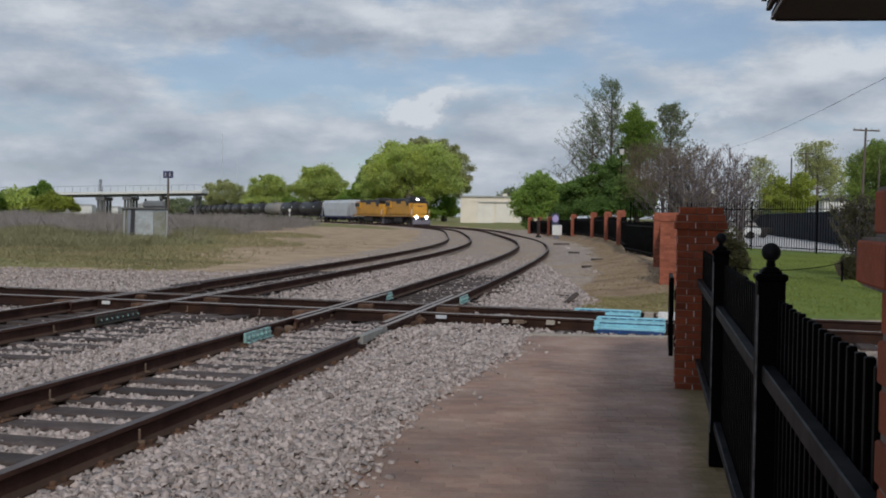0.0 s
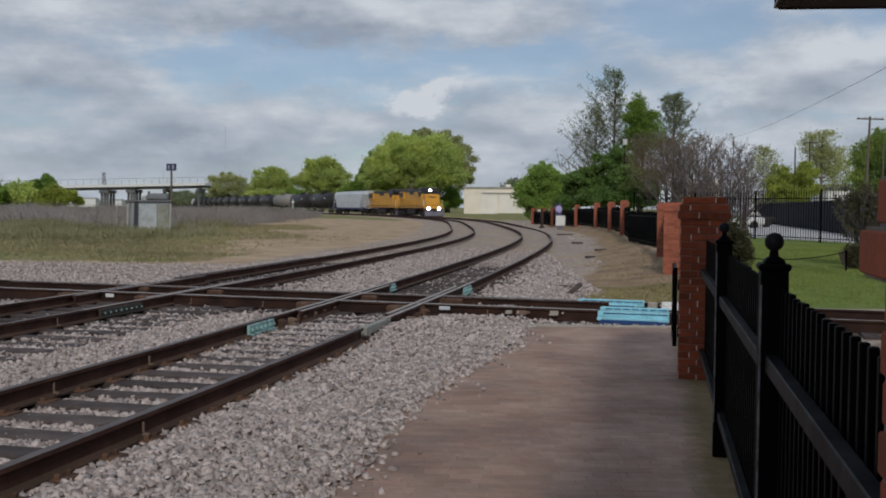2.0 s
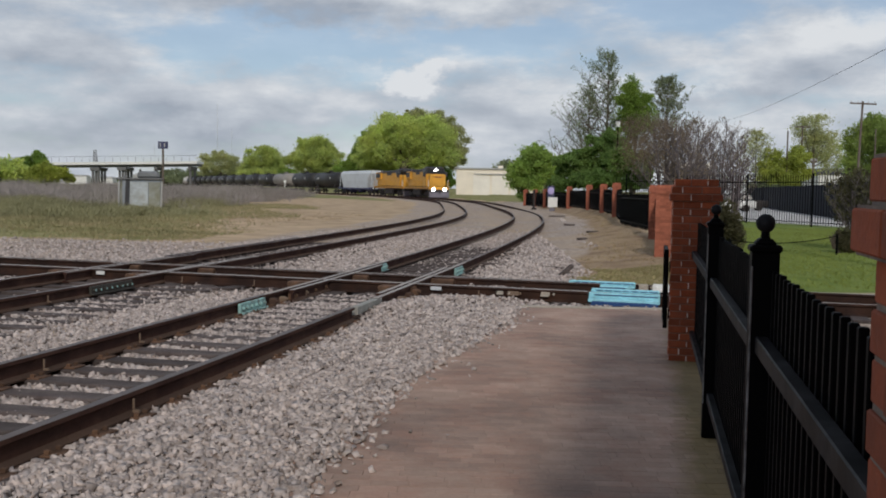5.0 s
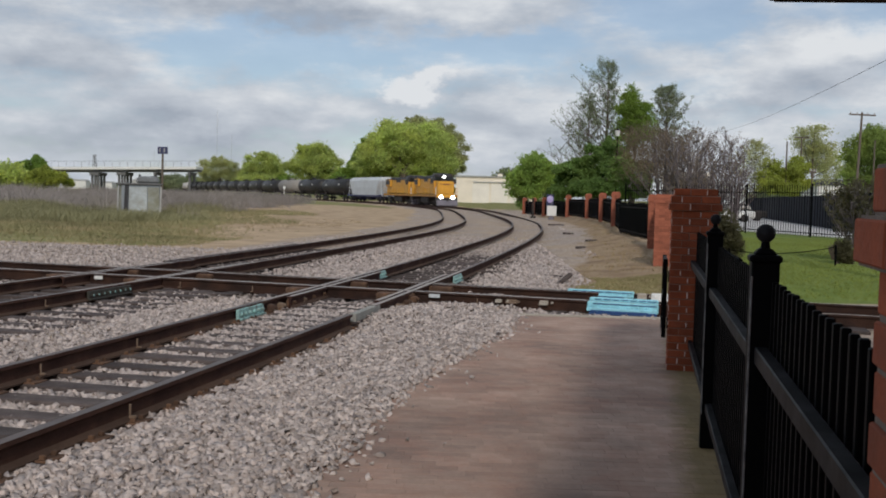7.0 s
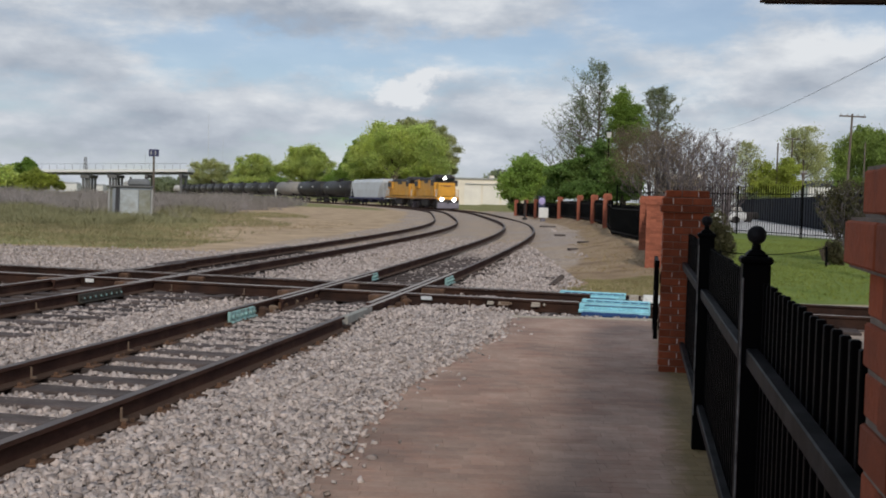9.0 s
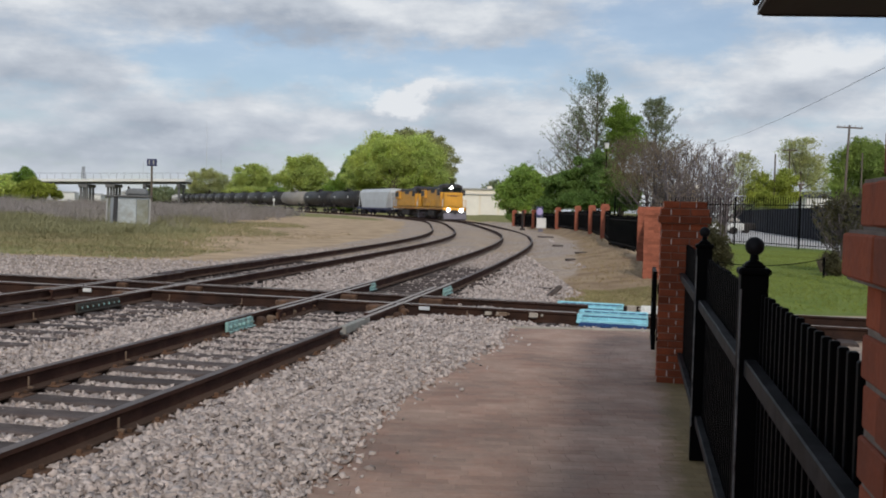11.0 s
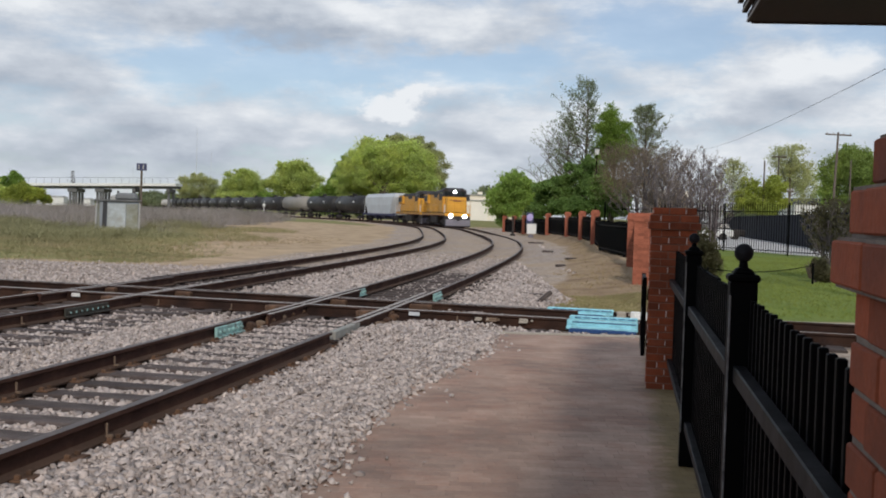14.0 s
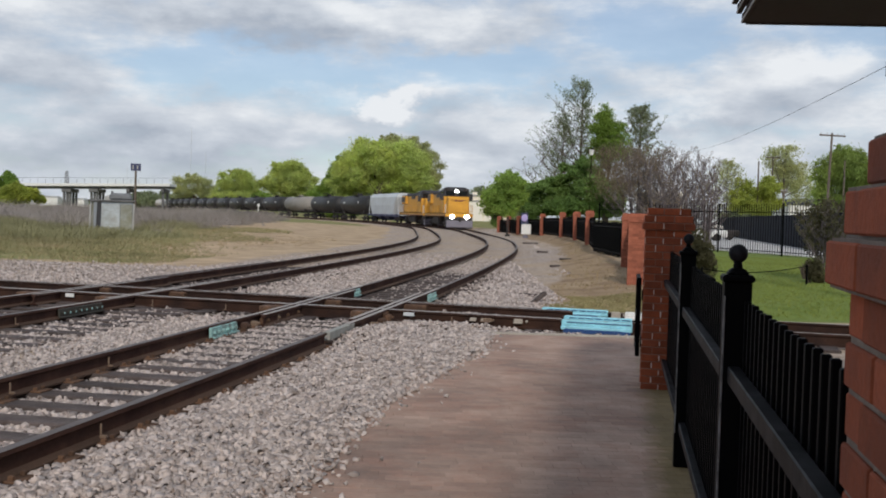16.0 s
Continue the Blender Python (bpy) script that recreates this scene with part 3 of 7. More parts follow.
def ground_material():
    m = bpy.data.materials.new("ground_mixed")
    m.use_nodes = True
    nt = m.node_tree
    N, K = nt.nodes.new, nt.links.new
    b = nt.nodes["Principled BSDF"]
    b.inputs["Roughness"].default_value = 0.95
    b.inputs["Specular IOR Level"].default_value = 0.1
    at = N("ShaderNodeAttribute")
    at.attribute_name = "cover"
    sep = N("ShaderNodeSeparateColor")
    K(at.outputs["Color"], sep.inputs[0])
    tc = N("ShaderNodeTexCoord")

    def nz(s, d=5.0, r=0.6):
        n = N("ShaderNodeTexNoise")
        n.inputs["Scale"].default_value, n.inputs["Detail"].default_value, n.inputs["Roughness"].default_value = s, d, r
        K(tc.outputs["Object"], n.inputs["Vector"])
        return n.outputs["Fac"]

    def ramp(fac, stops):
        n = N("ShaderNodeValToRGB")
        e = n.color_ramp.elements
        while len(e) < len(stops):
            e.new(0.5)
        for k, (p, c) in enumerate(stops):
            e[k].position, e[k].color = p, (*c, 1)
        K(fac, n.inputs["Fac"])
        return n.outputs["Color"]

    def mix(fac, a, c):
        n = N("ShaderNodeMix")
        n.data_type = "RGBA"
        K(fac, n.inputs["Factor"])
        K(a, n.inputs["A"])
        K(c, n.inputs["B"])
        return n.outputs["Result"]

    def edge(mask, amount=0.5):
        """A mask with a ragged edge."""
        a = N("ShaderNodeMath")
        a.operation = "MULTIPLY_ADD"
        K(nz(1.1, 8, 0.7), a.inputs[0])
        a.inputs[1].default_value, a.inputs[2].default_value = amount * 2, -amount
        s = N("ShaderNodeMath")
        s.operation = "ADD"
        K(mask, s.inputs[0])
        K(a.outputs[0], s.inputs[1])
        r = N("ShaderNodeMapRange")
        r.inputs["From Min"].default_value, r.inputs["From Max"].default_value = 0.35, 0.65
        K(s.outputs[0], r.inputs["Value"])
        return r.outputs["Result"]
    vo = N("ShaderNodeTexVoronoi")
    vo.inputs["Scale"].default_value = 17.0
    K(tc.outputs["Object"], vo.inputs["Vector"])
    sv = N("ShaderNodeSeparateColor")
    K(vo.outputs["Color"], sv.inputs[0])
    gravel = ramp(sv.outputs[0], [(0, (0.23, 0.185, 0.16)), (0.35, (0.36, 0.30, 0.262)), (0.75, (0.45, 0.382, 0.338)), (1, (0.55, 0.48, 0.43))])
    dirt = ramp(nz(0.7, 8, 0.65), [(0.3, (0.35, 0.255, 0.165)), (0.5, (0.48, 0.36, 0.24)), (0.7, (0.60, 0.445, 0.29))])
    grass = ramp(nz(0.9, 9, 0.72), [(0.3, (0.16, 0.175, 0.06)), (0.5, (0.25, 0.245, 0.10)), (0.68, (0.35, 0.30, 0.17))])
    lawn = ramp(nz(2.2, 9, 0.75), [(0.3, (0.115, 0.165, 0.037)), (0.5, (0.17, 0.225, 0.055)), (0.7, (0.22, 0.26, 0.08))])
    blot = N("ShaderNodeMapRange")
    blot.inputs["From Min"].default_value, blot.inputs["From Max"].default_value, blot.inputs["To Max"].default_value = 0.38, 0.68, 0.75
    K(nz(0.33, 7, 0.62), blot.inputs["Value"])
    gravel = mix(blot.outputs["Result"], gravel, dirt)
    c = mix(edge(sep.outputs["Green"], 0.45), dirt, grass)
    c = mix(edge(sep.outputs["Red"], 0.35), c, gravel)
    c = mix(edge(sep.outputs["Blue"], 0.15), c, lawn)
    at = N("ShaderNodeAttribute")
    at.attribute_name = "soil"
    soil = N("ShaderNodeSeparateColor")
    K(at.outputs["Color"], soil.inputs[0])
    brown = ramp(nz(0.8, 8, 0.66), [(0.3, (0.20, 0.135, 0.088)), (0.5, (0.33, 0.24, 0.155)), (0.7, (0.43, 0.33, 0.22))])
    oily = ramp(nz(3.5, 8, 0.7), [(0.3, (0.055, 0.042, 0.035)), (0.5, (0.115, 0.088, 0.070)), (0.72, (0.27, 0.225, 0.195))])
    c = mix(edge(soil.outputs["Green"], 0.35), c, brown)
    c = mix(edge(soil.outputs["Red"], 0.3), c, oily)
    K(c, b.inputs["Base Color"])
    bp = N("ShaderNodeBump")
    bp.inputs["Strength"].default_value, bp.inputs["Distance"].default_value = 0.7, 0.05
    K(vo.outputs["Distance"], bp.inputs["Height"])
    K(bp.outputs[0], b.inputs["Normal"])
    return m


make_ground()


# ---------------------------------------------------------------- tracks
RAIL_PROFILE = [(-0.036, 0.0), (0.036, 0.0), (0.038, -0.030), (0.010, -0.045), (0.009, -0.135), (0.070, -0.155), (0.070, -0.170),
                (-0.070, -0.170), (-0.070, -0.155), (-0.009, -0.135), (-0.010, -0.045), (-0.038, -0.030)]


def sweep_rail(name, pts, parent, label="", top=0.0, web=None):
    """A rail of true section along plan points; the head's top is worn bright."""
    pts = np.asarray(pts, float)
    d = np.gradient(pts, axis=0)
    d /= np.linalg.norm(d, axis=1)[:, None]
    nrm = np.stack([d[:, 1], -d[:, 0]], -1)
    k = len(RAIL_PROFILE)
    pr = np.array(RAIL_PROFILE)
    V = np.zeros((len(pts), k, 3))
    V[:, :, :2] = pts[:, None, :] + nrm[:, None, :] * pr[None, :, :1]
    V[:, :, 2] = pr[None, :, 1] + top
    a = np.arange(len(pts) - 1)[:, None] * k + np.arange(k)[None, :]
    b = np.arange(len(pts) - 1)[:, None] * k + (np.arange(k)[None, :] + 1) % k
    F = np.stack([a, b, b + k, a + k], -1).reshape(-1, 4)
    caps = [tuple(range(k)), tuple(range((len(pts) - 1) * k + k - 1, (len(pts) - 1) * k - 1, -1))]
    me = bpy.data.meshes.new(name)
    me.from_pydata(V.reshape(-1, 3).tolist(), [], F.tolist() + caps)
    me.materials.append(web or M_rail)
    me.materials.append(M_railtop)
    me.materials.append(M_railworn)
    me.materials.append(web or M_railfoot)
    idx = np.zeros(len(me.polygons), np.int32)
    side = np.arange(len(F)) % k
    mid_y = pts[np.arange(len(F)) // k, 1]
    idx[:len(F)][side == 0] = 1
    # heads polished at the diamonds, where wheels hammer them
    idx[:len(F)][(side == 0) & (mid_y > 13.0) & (mid_y < 20.0)] = 2
    idx[:len(F)][(side >= 4) & (side <= 8) & (side != 6)] = 3
    me.polygons.foreach_set("material_index", idx)
    me.update()
    ob = new(name, me)
    ob.parent = parent
    return tagged(ob, label)


def curve_pts(y0, y1, off, step=1.0):
    s = np.arange(s_at(y0), s_at(y1), step)
    return [on_line(v, off)[:2] for v in s]


def cross_pts(u0, u1, off, step=1.5):
    n = max(2, int((u1 - u0) / step))
    return [tuple((CROSS + CDIR * u + CNOR * off)[:2]) for u in np.linspace(u0, u1, n)]


def tie_mesh(length=2.6):
    bm = bmesh.new()
    box(bm, (0, 0, -0.09), (length, 0.23, 0.18), 0, 0.012)
    return mesh_of(bm, "tie", M_tie)


TIE = tie_mesh()
TIE_LONG = tie_mesh(4.0)


def lay_ties(parent, places, me=None):
    for x, y, a in places:
        piece("tie", me or TIE, parent, pose(x, y, (-0.168 if y < 18 else -0.195) + random.uniform(-0.008, 0.006), random.uniform(-0.5, 0.5), random.uniform(-0.4, 0.4), a + random.uniform(-1.5, 1.5)))


def plate_mesh():
    bm = bmesh.new()
    box(bm, (0, 0, 0.006), (0.34, 0.19, 0.014), 0, 0.003)
    for sx in (-0.10, 0.10):
        box(bm, (sx, 0.06, 0.026), (0.035, 0.03, 0.03), 0, 0.004)
        box(bm, (sx, -0.06, 0.026), (0.035, 0.03, 0.03), 0, 0.004)
    return mesh_of(bm, "tie_plate", M_steel)


PLATE = plate_mesh()
near_track = thing("railway_track", "rusty-sided rails on weathered timber ties in pale ballast", "railway track", kind="structure")
main_track = thing("railway_track", "curving railway track with rusty rails beside the dirt field", "railway track", kind="structure")
cross_track = thing("crossing_track", "rusty railway track crossing the two others at a diamond", "railway track", kind="structure")
G = 0.755
sweep_rail("rail", curve_pts(-20, 640, G), near_track)
sweep_rail("rail", curve_pts(-20, 12.55, -G, 0.25), near_track)
sweep_rail("rail", curve_pts(13.35, 60, -G, 0.5) + curve_pts(60, 640, -G), near_track)
sweep_rail("rail", curve_pts(-20, 420, SIDE + G), main_track)
sweep_rail("rail", curve_pts(-20, 420, SIDE - G), main_track)
sweep_rail("rail", cross_pts(-60, 60, G), cross_track, top=-0.003, web=M_raildark)
sweep_rail("rail", cross_pts(-60, 60, -G), cross_track, top=-0.003, web=M_raildark)
# guard rails inside the gauge at the diamonds
for c_off, par in ((0.0, near_track), (SIDE, main_track)):
    yc = 16.6 if c_off == 0 else 17.9
    for o in (G - 0.125, -G + 0.125):
        sweep_rail("guard_rail", curve_pts(yc - 2.6, yc + 2.7, c_off + o, 0.5), par, top=-0.004)
for o in (G - 0.125, -G + 0.125):
    sweep_rail("guard_rail", cross_pts(-7.2, 4.2, o), cross_track, top=-0.007, web=M_raildark)
# one more rail lies outside the main track's far rail
sweep_rail("guard_rail", curve_pts(19.5, 28, SIDE + G + 0.19, 0.5), main_track, top=-0.004)


def ties_along(off, y0, y1, step):
    out = []
    for s in np.arange(s_at(y0), s_at(y1), step):
        x, y, dx, dy = on_line(s, off)
        out.append((x, y, math.degrees(math.atan2(dy, dx)) - 90))
    return out


near_ties = ties_along(0, 2.0, 15.0, 0.52) + ties_along(0, 18.6, 29, 0.56)
main_ties = ties_along(SIDE, 8, 16.0, 0.54) + ties_along(SIDE, 20.0, 29, 0.56)
lay_ties(near_track, near_ties)
lay_ties(main_track, [p for p in main_ties if p[1] < 17], TIE_LONG)
lay_ties(main_track, [p for p in main_ties if p[1] >= 17])
ca = math.degrees(math.atan2(CDIR.y, CDIR.x)) - 90
lay_ties(cross_track, [(*(CROSS + CDIR * u)[:2], ca) for u in np.arange(-14, 12, 0.575)])
for x, y, a in near_ties[:25]:
    for o in (G, -G):
        r = math.radians(a)
        piece("tie_plate", PLATE, near_track, pose(x - math.cos(r) * o, y - math.sin(r) * o, -0.172, 0, 0, a))

# cast fillers at the crossings of the diamond
for c_off, yc, par in ((0.0, 16.6, near_track), (SIDE, 17.9, main_track)):
    for a in (G, -G):
        for b in (G, -G):
            p = CROSS + CNOR * b
            sx = on_line(s_at(yc), c_off + a)
            u = ((sx[0] - CROSS.x) * CDIR.x + (sx[1] - CROSS.y) * CDIR.y)
            q = CROSS + CDIR * (u + 0.14 * b) + CNOR * b
            bm = bmesh.new()
            box(bm, (0, 0, -0.09), (0.55, 0.50, 0.135), 0, 0.02)
            ob = part("crossing_casting", bm, M_steel, par)
            ob.matrix_basis = pose(q.x, q.y, -0.01, 0, 0, -15)


def joint_bar(parent, x, y, rz, length, mat, label, side=1, h=0.10):
    """A bolted splice bar with its nuts, on one side of a rail."""
    bm = bmesh.new()
    box(bm, (0, side * 0.055, -0.085), (length, 0.035, h), 0, 0.008)
    box(bm, (0, side * 0.085, -0.145), (length, 0.05, 0.022), 0, 0.005)
    n = max(4, int(length / 0.14))
    for k in range(n):
        u = (k + 0.5) / n * length - length / 2
        tube(bm, (u, side * 0.07, -0.085), (u, side * 0.105, -0.085), 0.022, 0.02, 6)
    ob = part("joint_bar", bm, mat, parent, label)
    ob.matrix_basis = pose(x, y, 0, 0, 0, rz)
    if mat is M_tealdark:
        for k in range(n):
            u = (k + 0.5) / n * length - length / 2
            bm = bmesh.new()
            tube(bm, (u, side * 0.10, -0.085), (u, side * 0.112, -0.085), 0.018, 0.016, 6)
            part("bolt_head", bm, M_teal, ob, "pale green painted bolt head")
    return ob


def rail_pose(y, off):
    x, yy, dx, dy = on_line(s_at(y), off)
    return x, yy, math.degrees(math.atan2(dy, dx))


joint_bar(near_track, *rail_pose(12.75, G), 0.85, M_teal, "worn teal-painted joint bar", -1, 0.13)
bm = bmesh.new()
box(bm, (0, 0, -0.055), (1.15, 0.085, 0.11), 0, 0.01)
ob = part("joint_plate", bm, M_palesteel, near_track, "pale worn joint plate")
ob.matrix_basis = pose(rail_pose(13.0, -G)[0], rail_pose(13.0, -G)[1], -0.004, 0, 0, rail_pose(13.0, -G)[2])
# rusty blocks and bolts along the inner side of the diamond's rails
for y, off, w, h in ((13.4, G, 0.12, 0.13), (13.75, G, 0.08, 0.10), (14.15, G, 0.16, 0.12), (14.6, G, 0.10, 0.14), (15.0, G, 0.14, 0.10), (15.5, G, 0.10, 0.12), (14.4, -G, 0.10, 0.08), (14.9, -G, 0.12, 0.09), (15.35, -G, 0.14, 0.11)):
    bm = bmesh.new()
    box(bm, (0, -0.09, -0.12), (w, 0.10, h), 0, 0.02)
    tube(bm, (0, -0.13, -0.10), (0, -0.17, -0.10), 0.025, 0.02, 6)
    ob = part("spacer_block", bm, random.choice((M_steel, M_anchor, M_railfoot)), near_track)
    ob.matrix_basis = pose(rail_pose(y, off)[0], rail_pose(y, off)[1], 0, 0, 0, rail_pose(y, off)[2])
joint_bar(near_track, *rail_pose(19.25, G), 0.8, M_teal, "worn teal-painted joint bar", -1, 0.13)
joint_bar(near_track, *rail_pose(19.2, -G), 0.8, M_teal, "worn teal-painted joint bar", -1, 0.13)


def rail_box(name, u, off, length, mat, label, h=0.17, w=0.22, z=-0.085):
    """A painted bolted casting along a rail of the crossing track."""
    bm = bmesh.new()
    box(bm, (0, 0, z), (length, w * 0.55, h), 0, 0.012)
    box(bm, (0, -w * 0.42, z - h * 0.30), (length, w * 0.30, h * 0.35), 0, 0.008)
    box(bm, (0, w * 0.42, z - h * 0.30), (length, w * 0.30, h * 0.35), 0, 0.008)
    for k in range(max(2, int(length / 0.13))):
        xx = (k + 0.5) * 0.13 - length / 2
        tube(bm, (xx, -w * 0.27, z + h * 0.1), (xx, -w * 0.42, z + h * 0.1), 0.02, 0.018, 6)
    ob = part(name, bm, mat, cross_track, label)
    p = CROSS + CDIR * u + CNOR * off
    ob.matrix_basis = pose(p.x, p.y, 0.012, 0, 0, math.degrees(math.atan2(CDIR.y, CDIR.x)))
    if mat is M_sky:
        bm = bmesh.new()
        box(bm, (length * 0.03, -w * 0.275 - 0.004, z + h * 0.26), (length * 0.9, 0.012, 0.014), 0, 0.002)
        box(bm, (-length * 0.04, -w * 0.57 - 0.004, z - h * 0.42), (length * 0.8, 0.012, 0.02), 0, 0.002)
        seam = part("seam", bm, M_deepblue, ob, "dark blue seam")


rail_box("rail_casting", 4.745, -G, 1.01, M_sky, "sky-blue painted rail casting", 0.14)
rail_box("rail_casting", 4.22, G, 1.05, M_sky, "sky-blue painted rail casting", 0.10, 0.2, -0.04)
rail_box("rail_casting", 4.70, -0.25, 1.0, M_sky, "sky-blue painted rail casting", 0.08, 0.26, -0.05)
rail_box("base_plate", 4.76, -G - 0.10, 0.95, M_deepblue, "deep blue painted base plate", 0.05, 0.22, -0.165)
rail_box("end_block", 5.15, G - 0.1, 0.26, M_white, "white painted block", 0.12, 0.2, -0.05)
rail_box("end_block", 3.6, -G, 0.13, M_kerb, "pale worn block", 0.07, 0.17, -0.08)
rail_box("end_block", 2.62, G, 0.07, M_kerb, "pale worn block", 0.05, 0.16, -0.08)
rail_box("end_block", 2.85, G, 0.08, M_kerb, "pale worn block", 0.05, 0.16, -0.08)
rail_box("end_block", 4.88, G - 0.1, 0.14, M_kerb, "grey worn block", 0.10, 0.2, -0.05)
rail_box("end_block", 3.12, -G, 0.17, M_anchor, "rusty tan block", 0.06, 0.17, -0.09)
rail_box("end_block", 2.92, -G, 0.10, M_kerb, "pale worn block", 0.05, 0.17, -0.09)
bm = bmesh.new()
box(bm, (0, 0, 0), (0.17, 0.012, 0.055), 0, 0.003)
tag = part("rail_tag", bm, M_hopper, cross_track, "white painted tag plate on the rail")
p = CROSS + CDIR * 1.93 + CNOR * (-G - 0.052)
tag.matrix_basis = pose(p.x, p.y, -0.055, 0, 0, math.degrees(math.atan2(CDIR.y, CDIR.x)))


def cross_tag(u, off):
    bm = bmesh.new()
    box(bm, (0, 0, 0), (0.16, 0.012, 0.06), 0, 0.003)
    t = part("rail_tag", bm, M_white, cross_track, "white painted tag plate on the rail")
    p = CROSS + CDIR * u + CNOR * (off - 0.052)
    t.matrix_basis = pose(p.x, p.y, -0.06, 0, 0, math.degrees(math.atan2(CDIR.y, CDIR.x)))


cross_tag(-3.95, -G)
joint_bar(main_track, *rail_pose(14.2, SIDE - G), 1.2, M_tealdark, "dark joint bar with green bolts", -1, 0.12)


def anchor_mesh():
    bm = bmesh.new()
    box(bm, (0, 0, -0.085), (0.014, 0.016, 0.075), 0, 0.003)
    box(bm, (0.02, 0, -0.135), (0.05, 0.03, 0.02), 0, 0.004)
    return mesh_of(bm, "rail_anchor", M_anchor)


ANCHOR = anchor_mesh()
for y, off, par in ((9.9, G, near_track), (8.3, G, near_track), (7.1, -G, near_track),
                    (12.6, SIDE - G, main_track)):
    x, yy, rz = rail_pose(y, off)
    piece("rail_anchor", ANCHOR, par, pose(x, yy, 0, 0, 0, rz - 90) @ pose(0.045, 0, 0))
for u, off in ((-3.0, -G), (-2.4, -G), (-6.6, -G), (2.6, -G), (3.3, G), (1.2, G), (-1.1, -G), (-3.4, G), (-8.0, -G)):
    q = CROSS + CDIR * u + CNOR * (off - 0.055)
    piece("rail_anchor", ANCHOR, cross_track, pose(q.x, q.y, -0.01, 0, 0, math.degrees(math.atan2(CDIR.y, CDIR.x)) - 90))


# ---------------------------------------------------------------- brick pavement
PAVE = [(-0.95, 3.0), (-0.92, 5.4), (-0.78, 6.5), (-0.66, 7.7), (-0.38, 8.9), (-0.02, 10.2), (0.24, 11.2), (0.42, 12.4), (0.58, 13.45)]


def pave_left(y):
    return np.interp(y, [p[1] for p in PAVE], [p[0] for p in PAVE]) if y > 3 else -0.95 - 0.02 * (3 - y)


def make_pavement():
    bm = bmesh.new()
    ys = [-6, 0] + [p[1] for p in PAVE[0:]]
    prev = None
    for y in ys:
        a, b = bm.verts.new((pave_left(y) - 0.22, y, PAVE_Z - 0.005)), bm.verts.new((FENCE_K + FENCE_M * y + 0.6, y, PAVE_Z - 0.005))
        if prev:
            bm.faces.new((prev[0], prev[1], b, a))
        prev = (a, b)
    ex = bmesh.ops.extrude_face_region(bm, geom=bm.faces[:])
    for v in ex["geom"]:
        if isinstance(v, bmesh.types.BMVert):
            v.co.z -= 0.2
    bmesh.ops.recalc_face_normals(bm, faces=bm.faces[:])
    pav = part("pavement", bm, M_bed, None, "worn reddish-brown brick platform pavement with a ragged edge")
    tagged(pav, kind="structure", category="pavement")
    bm = bmesh.new()
    box(bm, (0, 0, 0), (0.1990, 0.0974, 0.05), 0, 0.0016)
    me = mesh_of(bm, "paver", M_paver)
    bv = np.array([v.co[:] for v in me.vertices])
    bf = [tuple(p.vertices) for p in me.polygons]
    V, F, n, close = [], [], 0, 0
    rows = int((13.42 + 1.0) / 0.1)
    for r in range(rows):
        y = -1.0 + 0.1 * r + 0.05
        x0 = pave_left(y) + 0.04 * math.sin(r * 1.7) + random.uniform(-0.03, 0.05)
        x1 = FENCE_K + FENCE_M * y + 0.25
        x = x0 + (0.1 if r % 2 else 0.0)
        while x < x1:
            m = pose(x, y, PAVE_Z - 0.025 + random.uniform(-0.0007, 0.0007), random.uniform(-0.15, 0.15), random.uniform(-0.12, 0.12), random.uniform(-0.4, 0.4))
            if 5.6 < y < 8.2 and close < 300:
                piece("paver", me, pav, m)
                close += 1
            else:
                R = np.array(m)
                V.append(bv @ R[:3, :3].T + R[:3, 3])
                F += [tuple(i + n for i in f) for f in bf]
                n += len(bv)
            x += 0.2
    me2 = bpy.data.meshes.new("paver_field")
    me2.from_pydata(np.concatenate(V).tolist(), [], F)
    me2.materials.append(M_paverjoin)
    ob = new("paver_field", me2)
    ob.parent = pav
    tagged(ob, "worn reddish-brown pavers laid in rows", kind="stuff")
    bm = bmesh.new()
    box(bm, (1.65, 13.52, PAVE_Z - 0.05), (2.2, 0.10, 0.13), 0, 0.012)
    part("kerb", bm, M_kerb, pav, "pale concrete edging strip")


make_pavement()


